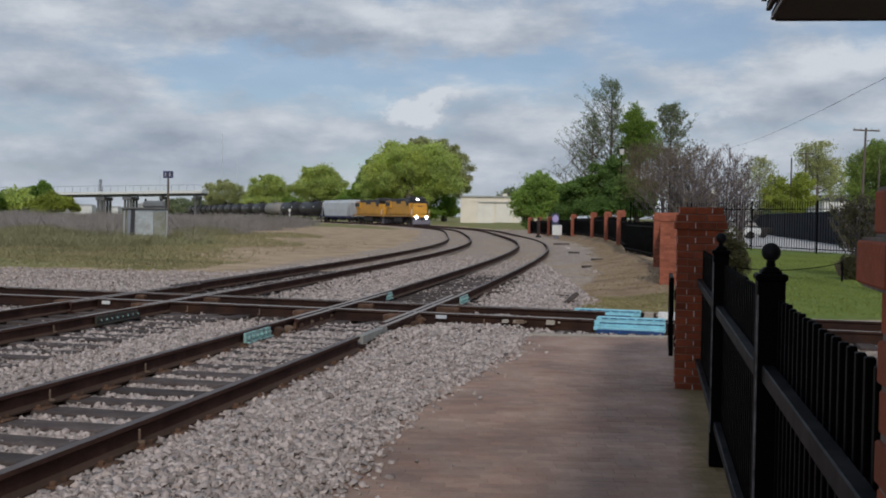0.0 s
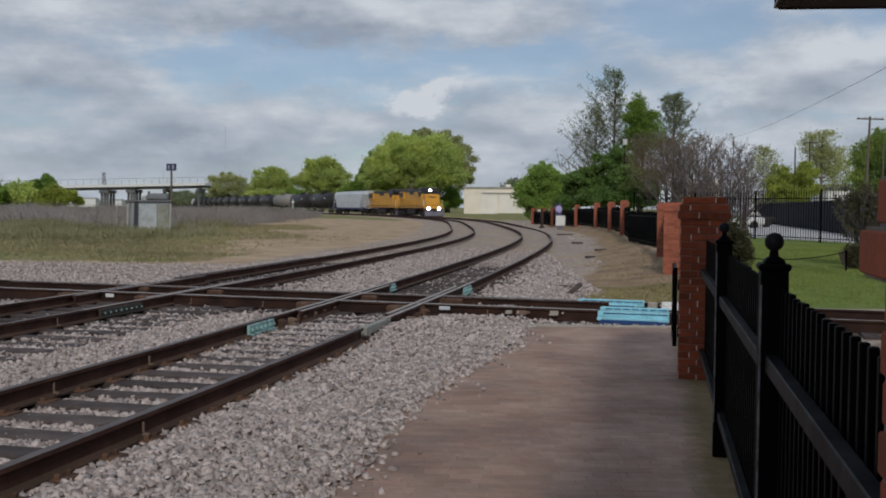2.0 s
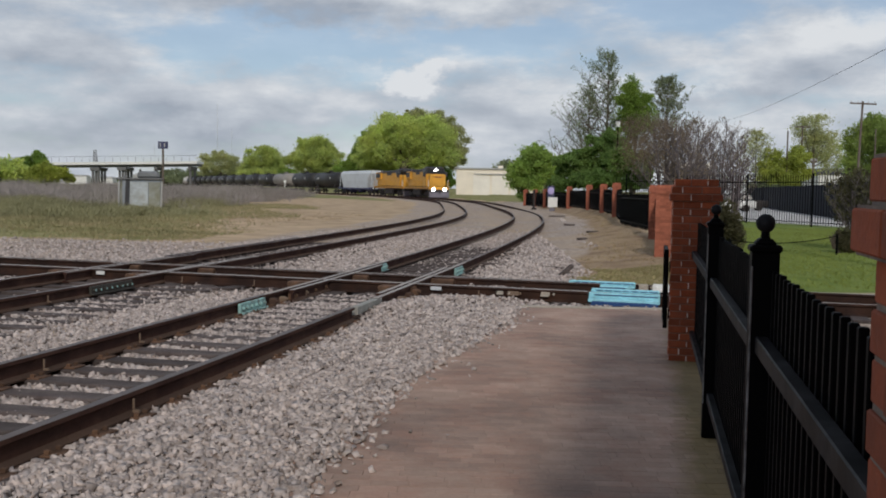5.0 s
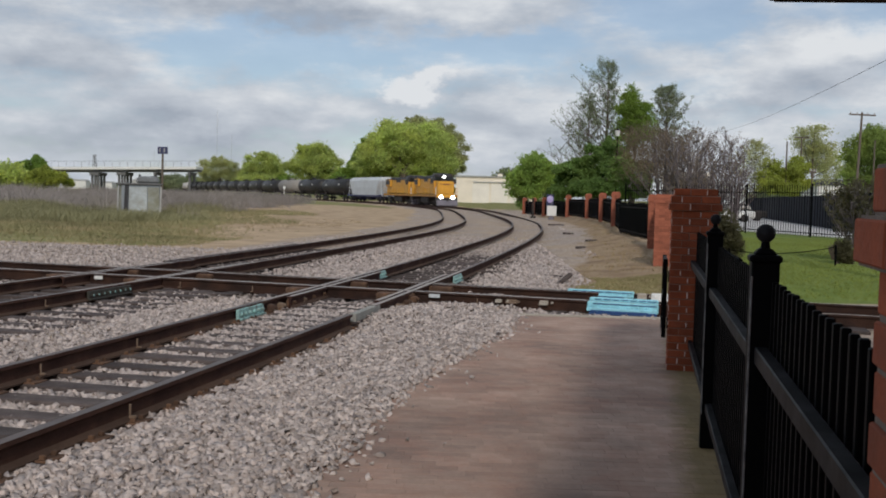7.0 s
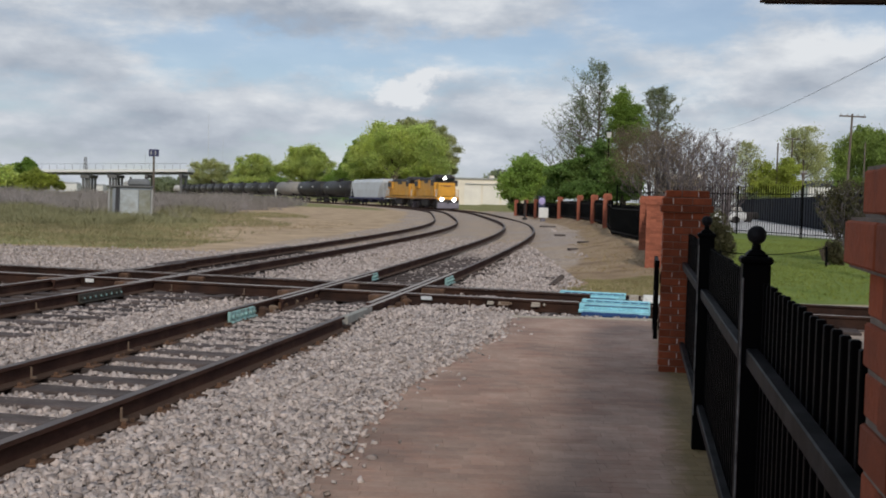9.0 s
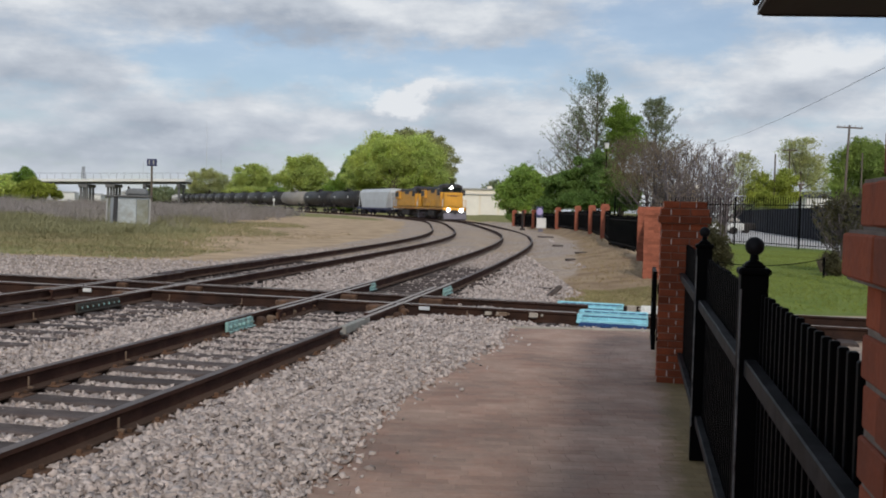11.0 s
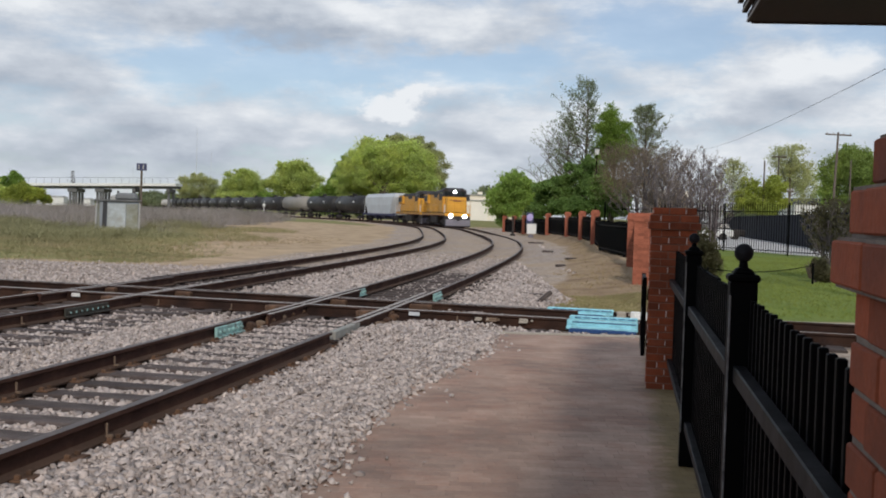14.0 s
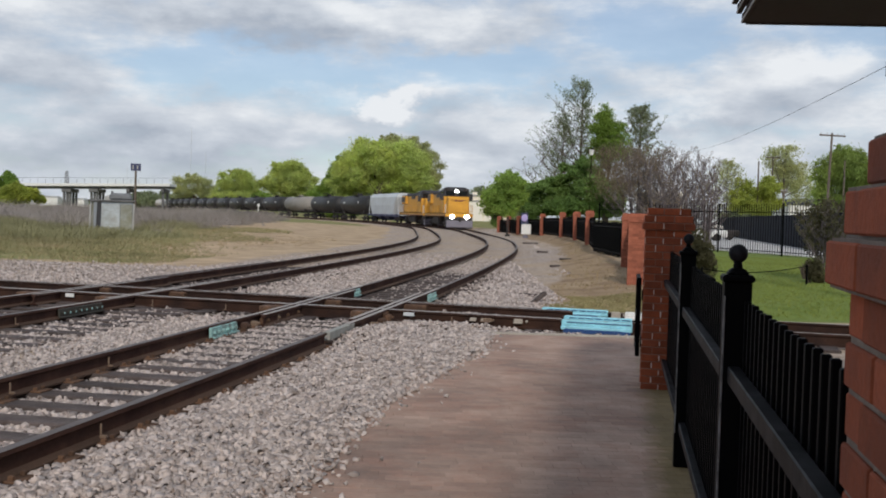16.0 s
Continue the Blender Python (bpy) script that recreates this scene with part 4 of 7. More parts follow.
# ---------------------------------------------------------------- ballast
def stones(name, pts, size, label, z_extra=0.0):
    """Broken stones, one angular lump at each point."""
    pts = np.asarray(pts)
    n = len(pts)
    cube = np.array([[x, y, z] for z in (-1, 1) for y in (-1, 1) for x in (-1, 1)], float)
    faces = np.array([[4, 5, 7, 6], [0, 1, 5, 4], [2, 6, 7, 3], [0, 4, 6, 2], [1, 3, 7, 5]])
    s = size * rng.uniform(0.4, 1.35, (n, 1, 1)) * np.stack([rng.uniform(0.8, 1.5, n), rng.uniform(0.6, 1.1, n), rng.uniform(0.3, 0.75, n)], -1)[:, None, :] * 0.5
    c = cube[None] * rng.uniform(0.3, 1.1, (n, 8, 3)) * s
    q = rng.normal(size=(n, 4)) * [1, 0.28, 0.28, 1]
    q /= np.linalg.norm(q, axis=1)[:, None]
    w, x, y, z = q.T
    R = np.stack([1 - 2 * (y * y + z * z), 2 * (x * y - w * z), 2 * (x * z + w * y), 2 * (x * y + w * z), 1 - 2 * (x * x + z * z), 2 * (y * z - w * x),
                  2 * (x * z - w * y), 2 * (y * z + w * x), 1 - 2 * (x * x + y * y)], -1).reshape(n, 3, 3)
    V = np.einsum("nij,nkj->nki", R, c) + pts[:, None, :]
    F = (faces[None] + (np.arange(n) * 8)[:, None, None]).reshape(-1, 4)
    ob = raw(name, V.reshape(-1, 3), F, M_stone, None, label)
    return tagged(ob, kind="stuff", category="ballast")


def make_ballast():
    out = []
    for (y0, y1, dens) in ((4.0, 9.0, 1750), (9.0, 14.0, 950), (14.0, 24.0, 360), (24, 46, 150)):
        xa, xb = -9.5 - (y1 - 12) * 0.25, 3.4
        n = int((xb - xa) * (y1 - y0) * dens)
        x, y = rng.uniform(xa, xb, n), rng.uniform(y0, y1, n)
        vis = np.abs(x) < 0.475 * y + 0.6
        x, y = x[vis], y[vis]
        near = line_x(y)
        d1, d2 = x - near, x - near + SIDE
        off = np.minimum(np.abs(np.abs(d1) - G), np.abs(np.abs(d2) - G))
        cr = (x - CROSS.x) * CNOR.x + (y - CROSS.y) * CNOR.y
        cu = (x - CROSS.x) * CDIR.x + (y - CROSS.y) * CDIR.y
        off = np.minimum(off, np.abs(np.abs(cr) - G))
        keep = off > 0.085
        pl = np.interp(y, [q[1] for q in PAVE], [q[0] for q in PAVE])
        keep &= ~((x > pl + 0.13 + 0.07 * rng.normal(size=len(x))) & (y < 13.6))
        keep &= ~((np.abs(cr) < 1.0) & (np.abs(cr) > 0.5) & (cu > 3.7) & (cu < 5.2))
        keep &= (d1 < 3.0 + 0.35 * rng.normal(size=len(x))) | (y < 17.4)
        keep &= ~((x > 2.5) & (y > 13))
        keep &= (d2 > -2.4) | (np.abs(cr) < 1.6) | ((y < 28.2 + 0.5 * rng.normal(size=len(x))) & (cr > 0) & (rng.random(len(x)) < 0.55))
        keep &= rng.random(len(x)) < 1 - smooth01((y - 25) / 19)
        # round the diamond and along the main track the bed is mostly dark earth
        dark = ((d2 > -1.55) & (d2 < 1.55 + 0.75 * smooth01((17 - y) / 2) + 0.3 * rng.normal(size=len(x))) & (y < 24)) | ((d1 > -0.75) & (d1 < 1.35 + 0.2 * rng.normal(size=len(x))) & (y > 15.5) & (y < 28 + 3 * rng.normal(size=len(x)))) | ((np.abs(cr) < 1.5 + 0.25 * rng.normal(size=len(x))) & (d1 < -0.75)) | ((np.abs(cr) < 0.9) & (d1 < 0.8))
        keep &= ~dark | (rng.random(len(x)) < np.where(np.abs(d2) < 0.75, 0.30, np.where((d2 > 0.9) & (y < 17), 0.42, 0.17)))
        # the stones between the diamond rails lie lower
        low = (np.abs(cr) < 1.1) & ((np.abs(d1) < 1.1) | (np.abs(d2) < 1.1))
        x, y, low, d1, d2, dark = x[keep], y[keep], low[keep], d1[keep], d2[keep], dark[keep]
        crib = (np.abs(d1) < 0.75) | (np.abs(d2) < 0.75)
        shoulder = ~crib & ((np.abs(d1) < 1.55) | (np.abs(d2) < 1.55)) & ~low
        heap = 0.05 * np.exp(-((d1 - 1.9) / 0.6) ** 2)
        rise = smooth01((x - (np.interp(y, [q[1] for q in PAVE], [q[0] for q in PAVE]) - 0.8)) / 0.7) * (y < 13.6)
        z = -0.185 + heap * (1 - rise) + 0.088 * rise + rng.uniform(-0.012, 0.018, len(x)) - 0.03 * low - 0.034 * crib * (1 - 0.9 * smooth01((y - 8.8) / 3.0) * (np.abs(d1) < 1) * (y < 15.2)) + 0.022 * shoulder * ~dark - 0.012 * dark
        # stones lie high round the pale joint
        z = z + 0.12 * np.exp(-((y - 13.15) / 0.75) ** 2) * np.exp(-((d1 - 1.0) / 0.42) ** 2) * (d1 > 0.7)
        # tie ends and plates show along the outer side of the rails
        edge_d = np.abs(np.abs(d1) - G - 0.14)
        by_rail = (np.abs(d1) > G) & (edge_d < 0.10) & (y < 14)
        z = z - 0.03 * by_rail
        # timber tops stay mostly bare
        bare = np.zeros(len(x), bool)
        for tx, ty, ta in near_ties + main_ties:
            if abs(ty - (y0 + y1) / 2) > (y1 - y0) / 2 + 1.5:
                continue
            r = math.radians(ta)
            u = (x - tx) * math.cos(r) + (y - ty) * math.sin(r)
            v = -(x - tx) * math.sin(r) + (y - ty) * math.cos(r)
            bare |= (np.abs(u) < 1.02) & (np.abs(v) < 0.085)
        ok = ~bare | (rng.random(len(x)) < np.where(y < 15.2, 0.16 + 0.8 * smooth01((y - 8.8) / 3.2), 0.3))
        # grading: fewer stones far over to the field
        out.append(np.stack([x[ok], y[ok], z[ok]], -1))
    pts = np.concatenate(out)
    stones("ballast", pts, np.interp(pts[:, 1], [5, 13, 25], [0.046, 0.050, 0.056])[:, None, None], "pale grey broken-stone ballast round the rails")
    n = 150
    y = rng.uniform(4.6, 12.5, n)
    pl = np.interp(y, [q[1] for q in PAVE], [q[0] for q in PAVE])
    x = pl + np.abs(rng.normal(size=n)) * 0.22
    stones("loose_stones", np.stack([x, y, np.full(n, PAVE_Z + 0.008)], -1), 0.04, "stray ballast stones on the brick pavement")


make_ballast()


# ---------------------------------------------------------------- brick pillars
COURSE = 0.0677


def brick_data():
    bm = bmesh.new()
    box(bm, (0, 0, 0), (0.2, 0.095, 0.0585), 0, 0.003)
    return mesh_of(bm, "brick", M_brick)


BRICK = brick_data()


def pillar_rings(w):
    """Centres and turns of the bricks of one course, w metres square: two stretchers to a side, headers turned at the corners."""
    out = []
    h = w / 2 - 0.0475
    k = (w - 0.095) / 2
    for i in range(4):
        for j in range(2):
            t = -w / 2 + k / 2 + k * j
            out.append((i * 90, t, -h, (k - 0.010) / 0.2))
    return out


def make_pillar(label, at, rz, base, detailed=True, width=0.42, top=1.58, group="brick fence pillars", pointed=True):
    """A square brick pillar: shaft, a projecting collar course, then two stepped courses."""
    p = thing("brick_pillar", label, "pillar", pose(at[0], at[1], 0, 0, 0, rz), group)
    n = int(round((top - base) / COURSE))
    bm = bmesh.new()
    widths = []
    for c in range(n):
        z = top - (c + 0.5) * COURSE
        w = width + (0.05 if c == 2 else 0.02 if c == 1 else -0.03 if c == 0 else 0.0)
        widths.append((z, w, c))
        box(bm, (0, 0, z), (w - 0.014, w - 0.014, COURSE))
    part("mortar_core", bm, (M_mortar if pointed else M_mortargrey) if detailed else M_brickfar, p, ("dark mortar" if pointed else "grey-tan mortar") if detailed else "")
    if detailed and pointed:
        bm = bmesh.new()
        for z, w, c in widths:
            for a, t, h, k in pillar_rings(w):
                L = 0.2 * k
                m = pose(0, 0, 0, 0, 0, a)
                q = m @ Vector(((t + L / 2 + 0.005) * (-1 if c % 2 else 1), h - 0.0455, z))
                if random.random() < 0.75:
                    box(bm, q, (random.uniform(0.007, 0.011), 0.006, random.uniform(0.03, 0.056)), a)
        part("pointing", bm, M_point, p, "pale upright mortar joints")
    if detailed:
        for z, w, c in widths:
            for a, t, h, k in pillar_rings(w):
                rot, t = pose(0, 0, 0, 0, 0, a), (-t if c % 2 else t)
                m = rot @ pose(t, h, z, random.uniform(-0.4, 0.4), 0, random.uniform(-0.4, 0.4)) @ Matrix.Diagonal((k, 1, 1, 1))
                piece("brick", BRICK, p, m)
    else:
        bm = bmesh.new()
        for z, w, c in widths:
            for a, t, h, k in pillar_rings(w):
                m = pose(0, 0, 0, 0, 0, a)
                q = m @ Vector((-t if c % 2 else t, h, z))
                box(bm, q, (0.2 * k, 0.095, 0.0585), a)
        tagged(part("brickwork", bm, M_brickfar, p), kind="stuff")
    return p


n_left = Vector((-1, FENCE_M, 0)).normalized()
along = Vector((FENCE_M, 1, 0)).normalized()
NEARP = Vector((0.528, 1.40, 0)) - n_left * 0.235 - along * 0.235
make_pillar("red brick pillar with stepped top at the depot end", NEARP, FENCE_RZ, PAVE_Z, pointed=False)
PIL1 = fence_at(9.55)
make_pillar("red brick pillar with stepped top ending the picket fence", PIL1, FENCE_RZ, PAVE_Z)
PIL2 = fence_at(24.1, 0.02)
make_pillar("red brick pillar beyond the crossing track", PIL2, FENCE_RZ, -0.10, False, 0.55, 1.62)
make_pillar("red brick pillar beyond the crossing track", fence_at(31.0, 0.25), FENCE_RZ, -0.10, False, 0.42, 1.66)
for px, d in ((1045, 46), (1022, 55), (997, 63), (962, 72), (920, 83), (902, 89), (885, 95)):
    x = (px - 784 - 1) / 1800 * d
    b = float(ground_z(x, d))
    make_pillar("small red brick pillar of the far fence", (x, d), -10, b - 0.03, False, 0.37, b + 1.52)


# ---------------------------------------------------------------- picket fence
def fence_post():
    p = thing("fence_post", "black steel fence post with a ball finial", "fence post", group="fence posts")
    bm = bmesh.new()
    box(bm, (0, 0, (1.25 + PAVE_Z) / 2), (0.096, 0.096, 1.25 - PAVE_Z), 0, 0.004)
    part("shaft", bm, M_black, p)
    # thin pale strip along one corner of the shaft
    bm = bmesh.new()
    box(bm, (-0.0465, -0.0465, (1.22 + PAVE_Z) / 2 + 0.1), (0.0075, 0.0075, 0.98 - PAVE_Z), 0, 0.002)
    part("worn_edge", bm, M_paleedge, p, "thin pale strip along the post's corner")
    bm = bmesh.new()
    box(bm, (0, 0, 1.262), (0.112, 0.112, 0.028), 0, 0.008)
    box(bm, (0, 0, 1.288), (0.082, 0.082, 0.024), 0, 0.006, taper=0.55)
    tube(bm, (0, 0, 1.295), (0, 0, 1.325), 0.018, 0.014, 12)
    part("cap", bm, M_black, p)
    bm = bmesh.new()
    ball(bm, (0, 0, 1.352), 0.034, 3)
    part("ball_finial", bm, M_blackrub, p, smooth=True)
    nest(p, "cap", "ball_finial")
    return p


post = fence_post()
post.matrix_basis = pose(*fence_at(6.45)[:2], 0, 0, 0, FENCE_RZ)
copy_thing(post, pose(*fence_at(3.66)[:2], 0, 0, 0, FENCE_RZ))


def make_panel(y0, y1, label, rail_z=(0.895, 0.165)):
    a, b = fence_at(y0), fence_at(y1)
    L = (b - a).length
    p = thing("picket_panel", label, "fence panel", Matrix.Translation(a) @ pose(0, 0, 0, 0, 0, 90 + FENCE_RZ), "picket fence panels")
    for z, w, h in ((rail_z[0], 0.044, 0.060), (rail_z[1], 0.040, 0.055)):
        bm = bmesh.new()
        box(bm, (L / 2, 0.006, z), (L, w, h), 0, 0.004)
        part("fence_rail", bm, M_blackrub, p, "rubbed black rail")
    bm = bmesh.new()
    box(bm, (0, 0, 0.635), (0.026, 0.022, 1.10), 0, 0.003)
    me = mesh_of(bm, "picket", M_black)
    n = int(L / 0.098)
    for k in range(n):
        piece("picket", me, p, pose((k + 0.5) * L / n, -0.029, random.uniform(-0.004, 0.004), 0, 0, 0))
    return p


make_panel(1.45, 3.61, "black steel picket fence panel beside the depot", (0.92, 0.17))
make_panel(3.71, 6.40, "black steel picket fence panel along the platform")
make_panel(6.50, 9.32, "black steel picket fence panel up to the brick pillar")
gate = thing("gate_leaf", "dark steel gate leaf folded back on the pillar", "gate", Matrix.Translation(fence_at(9.5, 0.245)) @ pose(0, 0, 0, 0, 0, FENCE_RZ))
for y, z, w, h in ((0.02, 0.55, 0.04, 0.74), (0.78, 0.55, 0.04, 0.74)):
    bm = bmesh.new()
    box(bm, (0, y, z), (0.04, w, h), 0, 0.004)
    part("stile", bm, M_black, gate)
for z in (0.21, 0.55, 0.89):
    bm = bmesh.new()
    box(bm, (0, 0.4, z), (0.034, 0.74, 0.05), 0, 0.004)
    part("gate_rail", bm, M_black, gate)
bm = bmesh.new()
box(bm, (0, 0.4, 0.55), (0.014, 0.73, 0.70))
part("sheet", bm, M_black, gate)
for z in (0.32, 0.76):
    bm = bmesh.new()
    tube(bm, (0.045, 0.0, z - 0.05), (0.045, 0.0, z + 0.05), 0.022, 0.022, 8)
    part("hinge", bm, M_black, gate)


# ---------------------------------------------------------------- depot roof
def make_roof():
    r = thing("depot_roof", "dark brown timber eave of the depot roof with a pale fascia", "roof", kind="structure")
    z = 2.95
    d = (z - 1.46) / 0.1965
    cx = 0.291 * d
    a = Vector((cx, d, z))
    back = a - along * 12
    right = Vector((1, -FENCE_M * 0.35, 0)).normalized()
    b, c = a + right * 7, back + right * 7
    bm = bmesh.new()
    lo = [bm.verts.new(v) for v in (a, b, c, back)]
    hi = [bm.verts.new(v + Vector((0, 0, 0.04))) for v in (a, b, c, back)]
    bm.faces.new(lo)
    bm.faces.new(hi[::-1])
    for i in range(4):
        bm.faces.new((lo[i], lo[(i + 1) % 4], hi[(i + 1) % 4], hi[i]))
    bmesh.ops.recalc_face_normals(bm, faces=bm.faces[:])
    part("soffit", bm, M_soffit, r)
    # stepped eave boards, each standing out over the one below, with pale drip edges
    for k, (out, up) in enumerate(((0.015, 0.035), (0.050, 0.105), (0.085, 0.175))):
        mid = (a + back) / 2 + n_left * out
        bm = bmesh.new()
        box(bm, (mid.x, mid.y, z + up), (0.035, 12.1, 0.066), FENCE_RZ, 0.004)
        part("fascia", bm, M_soffit, r, "dark fascia board")
        bm = bmesh.new()
        mid = (a + back) / 2 + n_left * (out + 0.019)
        box(bm, (mid.x, mid.y, z + up - 0.022), (0.006, 12.1, 0.016), FENCE_RZ)
        part("drip_edge", bm, M_fascia, r, "pale drip edge")
    bm = bmesh.new()
    mid = (a + back) / 2 + n_left * 0.15
    box(bm, (mid.x, mid.y, z + 0.235), (0.10, 12.2, 0.07), FENCE_RZ, 0.02)
    part("gutter", bm, M_soffit, r, "dark gutter")
    bm = bmesh.new()
    m2 = (a + b) / 2
    box(bm, (m2.x, m2.y + 0.02, z + 0.10), (7.0, 0.03, 0.22), math.degrees(math.atan2(right.y, right.x)), 0.004)
    part("fascia", bm, M_soffit, r)
    bm = bmesh.new()
    o = [v + Vector((0, 0, 0.23)) for v in (a, b, c, back)]
    top = [a + right * 3.5 - along * 3 + Vector((0, 0, 2.0)), back + right * 3.5 + Vector((0, 0, 2.0))]
    vs = [bm.verts.new(v) for v in o + top]
    bm.faces.new((vs[0], vs[1], vs[4]))
    bm.faces.new((vs[1], vs[2], vs[5], vs[4]))
    bm.faces.new((vs[3], vs[0], vs[4], vs[5]))
    bm.faces.new((vs[2], vs[3], vs[5]))
    bm.faces.new((vs[3], vs[2], vs[1], vs[0]))
    bmesh.ops.recalc_face_normals(bm, faces=bm.faces[:])
    part("roof_slope", bm, M_roof, r)
    # the depot's brick wall under the roof, out of sight behind the near pillar
    w = thing("wall_depot", "red brick depot wall", "wall", kind="structure")
    bm = bmesh.new()
    q = a + right * 3.6 - along * 8.0
    box(bm, (q.x, q.y, 1.4), (5.0, 7.0, 3.1), FENCE_RZ)
    part("wall_body", bm, M_brickfar, w)


make_roof()


def make_shade_wall():
    """Unseen brick walls under the roof, beside and behind the platform, added for shade."""
    # They keep sky light off the near pillar and the fence.
    a = Vector((1.62, 0.55, 0))
    bm = bmesh.new()
    c = a - along * 5.5
    box(bm, (c.x + 0.14, c.y, (2.93 + PAVE_Z) / 2), (0.28, 11.0, 2.93 - PAVE_Z), FENCE_RZ)
    w = part("wall_depot", bm, M_brickfar, None, "unseen red brick wall added under the roof for shade")
    tagged(w, kind="structure", category="wall")
    bm = bmesh.new()
    box(bm, (a.x + 3.2, a.y - 0.45, (2.93 + PAVE_Z) / 2), (5.6, 0.28, 2.93 - PAVE_Z), -4)
    w = part("wall_depot_end", bm, M_brickfar, None, "unseen red brick end wall added for shade")
    tagged(w, kind="structure", category="wall")


make_shade_wall()
# ---------------------------------------------------------------- train
FRONT_T0 = s_at(161.6)      # where the leading coupler stands at the start
SPEED = (s_at(161.6) - s_at(110.3)) / 16.0
MOVERS = []                 # (car, distance of its middle behind the front, half its truck distance)
WHEELS = []


def wheel_data(r):
    bm = bmesh.new()
    for sx in (-G, G):
        tube(bm, (sx - 0.06, 0, 0), (sx + 0.06, 0, 0), r, r, 18)
        k = -1 if sx < 0 else 1
        tube(bm, (sx - k * 0.085, 0, 0), (sx - k * 0.06, 0, 0), r + 0.03, r + 0.03, 18)
        box(bm, (sx + k * 0.065, 0, 0), (0.02, r * 1.1, 0.09))
    tube(bm, (-G, 0, 0), (G, 0, 0), 0.09, 0.09, 10)
    return mesh_of(bm, "wheelset", M_undergrey)


WHEEL = wheel_data(0.46)
WHEEL_L = wheel_data(0.51)


def truck(car, y, axles, r, keyed):
    """A bogie frame with its wheelsets; the car's length runs along y."""
    bm = bmesh.new()
    L = 1.75 if axles == 2 else 3.6
    for sx in (-1.02, 1.02):
        box(bm, (sx, y, r + 0.05), (0.14, L + 0.7, 0.24), 0, 0.03)
        box(bm, (sx, y, r - 0.14), (0.12, L * 0.45, 0.26), 0, 0.03)
        for k in range(axles):
            yy = y - L / 2 + L * k / (axles - 1)
            box(bm, (sx * 1.05, yy, r), (0.2, 0.36, 0.34), 0, 0.04)
        for k in (-0.3, 0.3):
            tube(bm, (sx * 1.04, y + k, r - 0.2), (sx * 1.04, y + k, r + 0.1), 0.09, 0.09, 8)
    box(bm, (0, y, r + 0.12), (2.0, 0.5, 0.22))
    part("truck_frame", bm, M_undergrey, car)
    for k in range(axles):
        yy = y - L / 2 + L * k / (axles - 1)
        w = piece("wheelset", WHEEL if r < 0.48 else WHEEL_L, car, pose(0, yy, r))
        if keyed:
            WHEELS.append((w, yy, r))


def couplers(car, half, z=0.88):
    for k in (-1, 1):
        bm = bmesh.new()
        box(bm, (0, k * (half - 0.25), z), (0.16, 0.7, 0.2), 0, 0.02)
        box(bm, (0.03, k * (half + 0.05), z), (0.26, 0.28, 0.28), 0, 0.05)
        part("coupler", bm, M_undergrey, car)


def rails_of(car, x, y0, y1, z0, z1, n, mat=None):
    bm = bmesh.new()
    tube(bm, (x, y0, z1), (x, y1, z1), 0.022, 0.022, 6)
    for k in range(n):
        y = y0 + (y1 - y0) * k / (n - 1)
        tube(bm, (x, y, z0), (x, y, z1), 0.02, 0.02, 6)
    part("handrail", bm, mat or M_yellow, car)


def stretch(car, k):
    """Draws a car out along its length; the wheels stay round."""
    done = set()
    for o in car.children:
        if o.name.startswith("wheelset"):
            o.location.y *= k
        elif o.data.name not in done:
            o.data.transform(Matrix.Diagonal((1, k, 1, 1)))
            done.add(o.data.name)
    for i, (w, y, r) in enumerate(WHEELS):
        if w.parent == car:
            WHEELS[i] = (w, y * k, r)


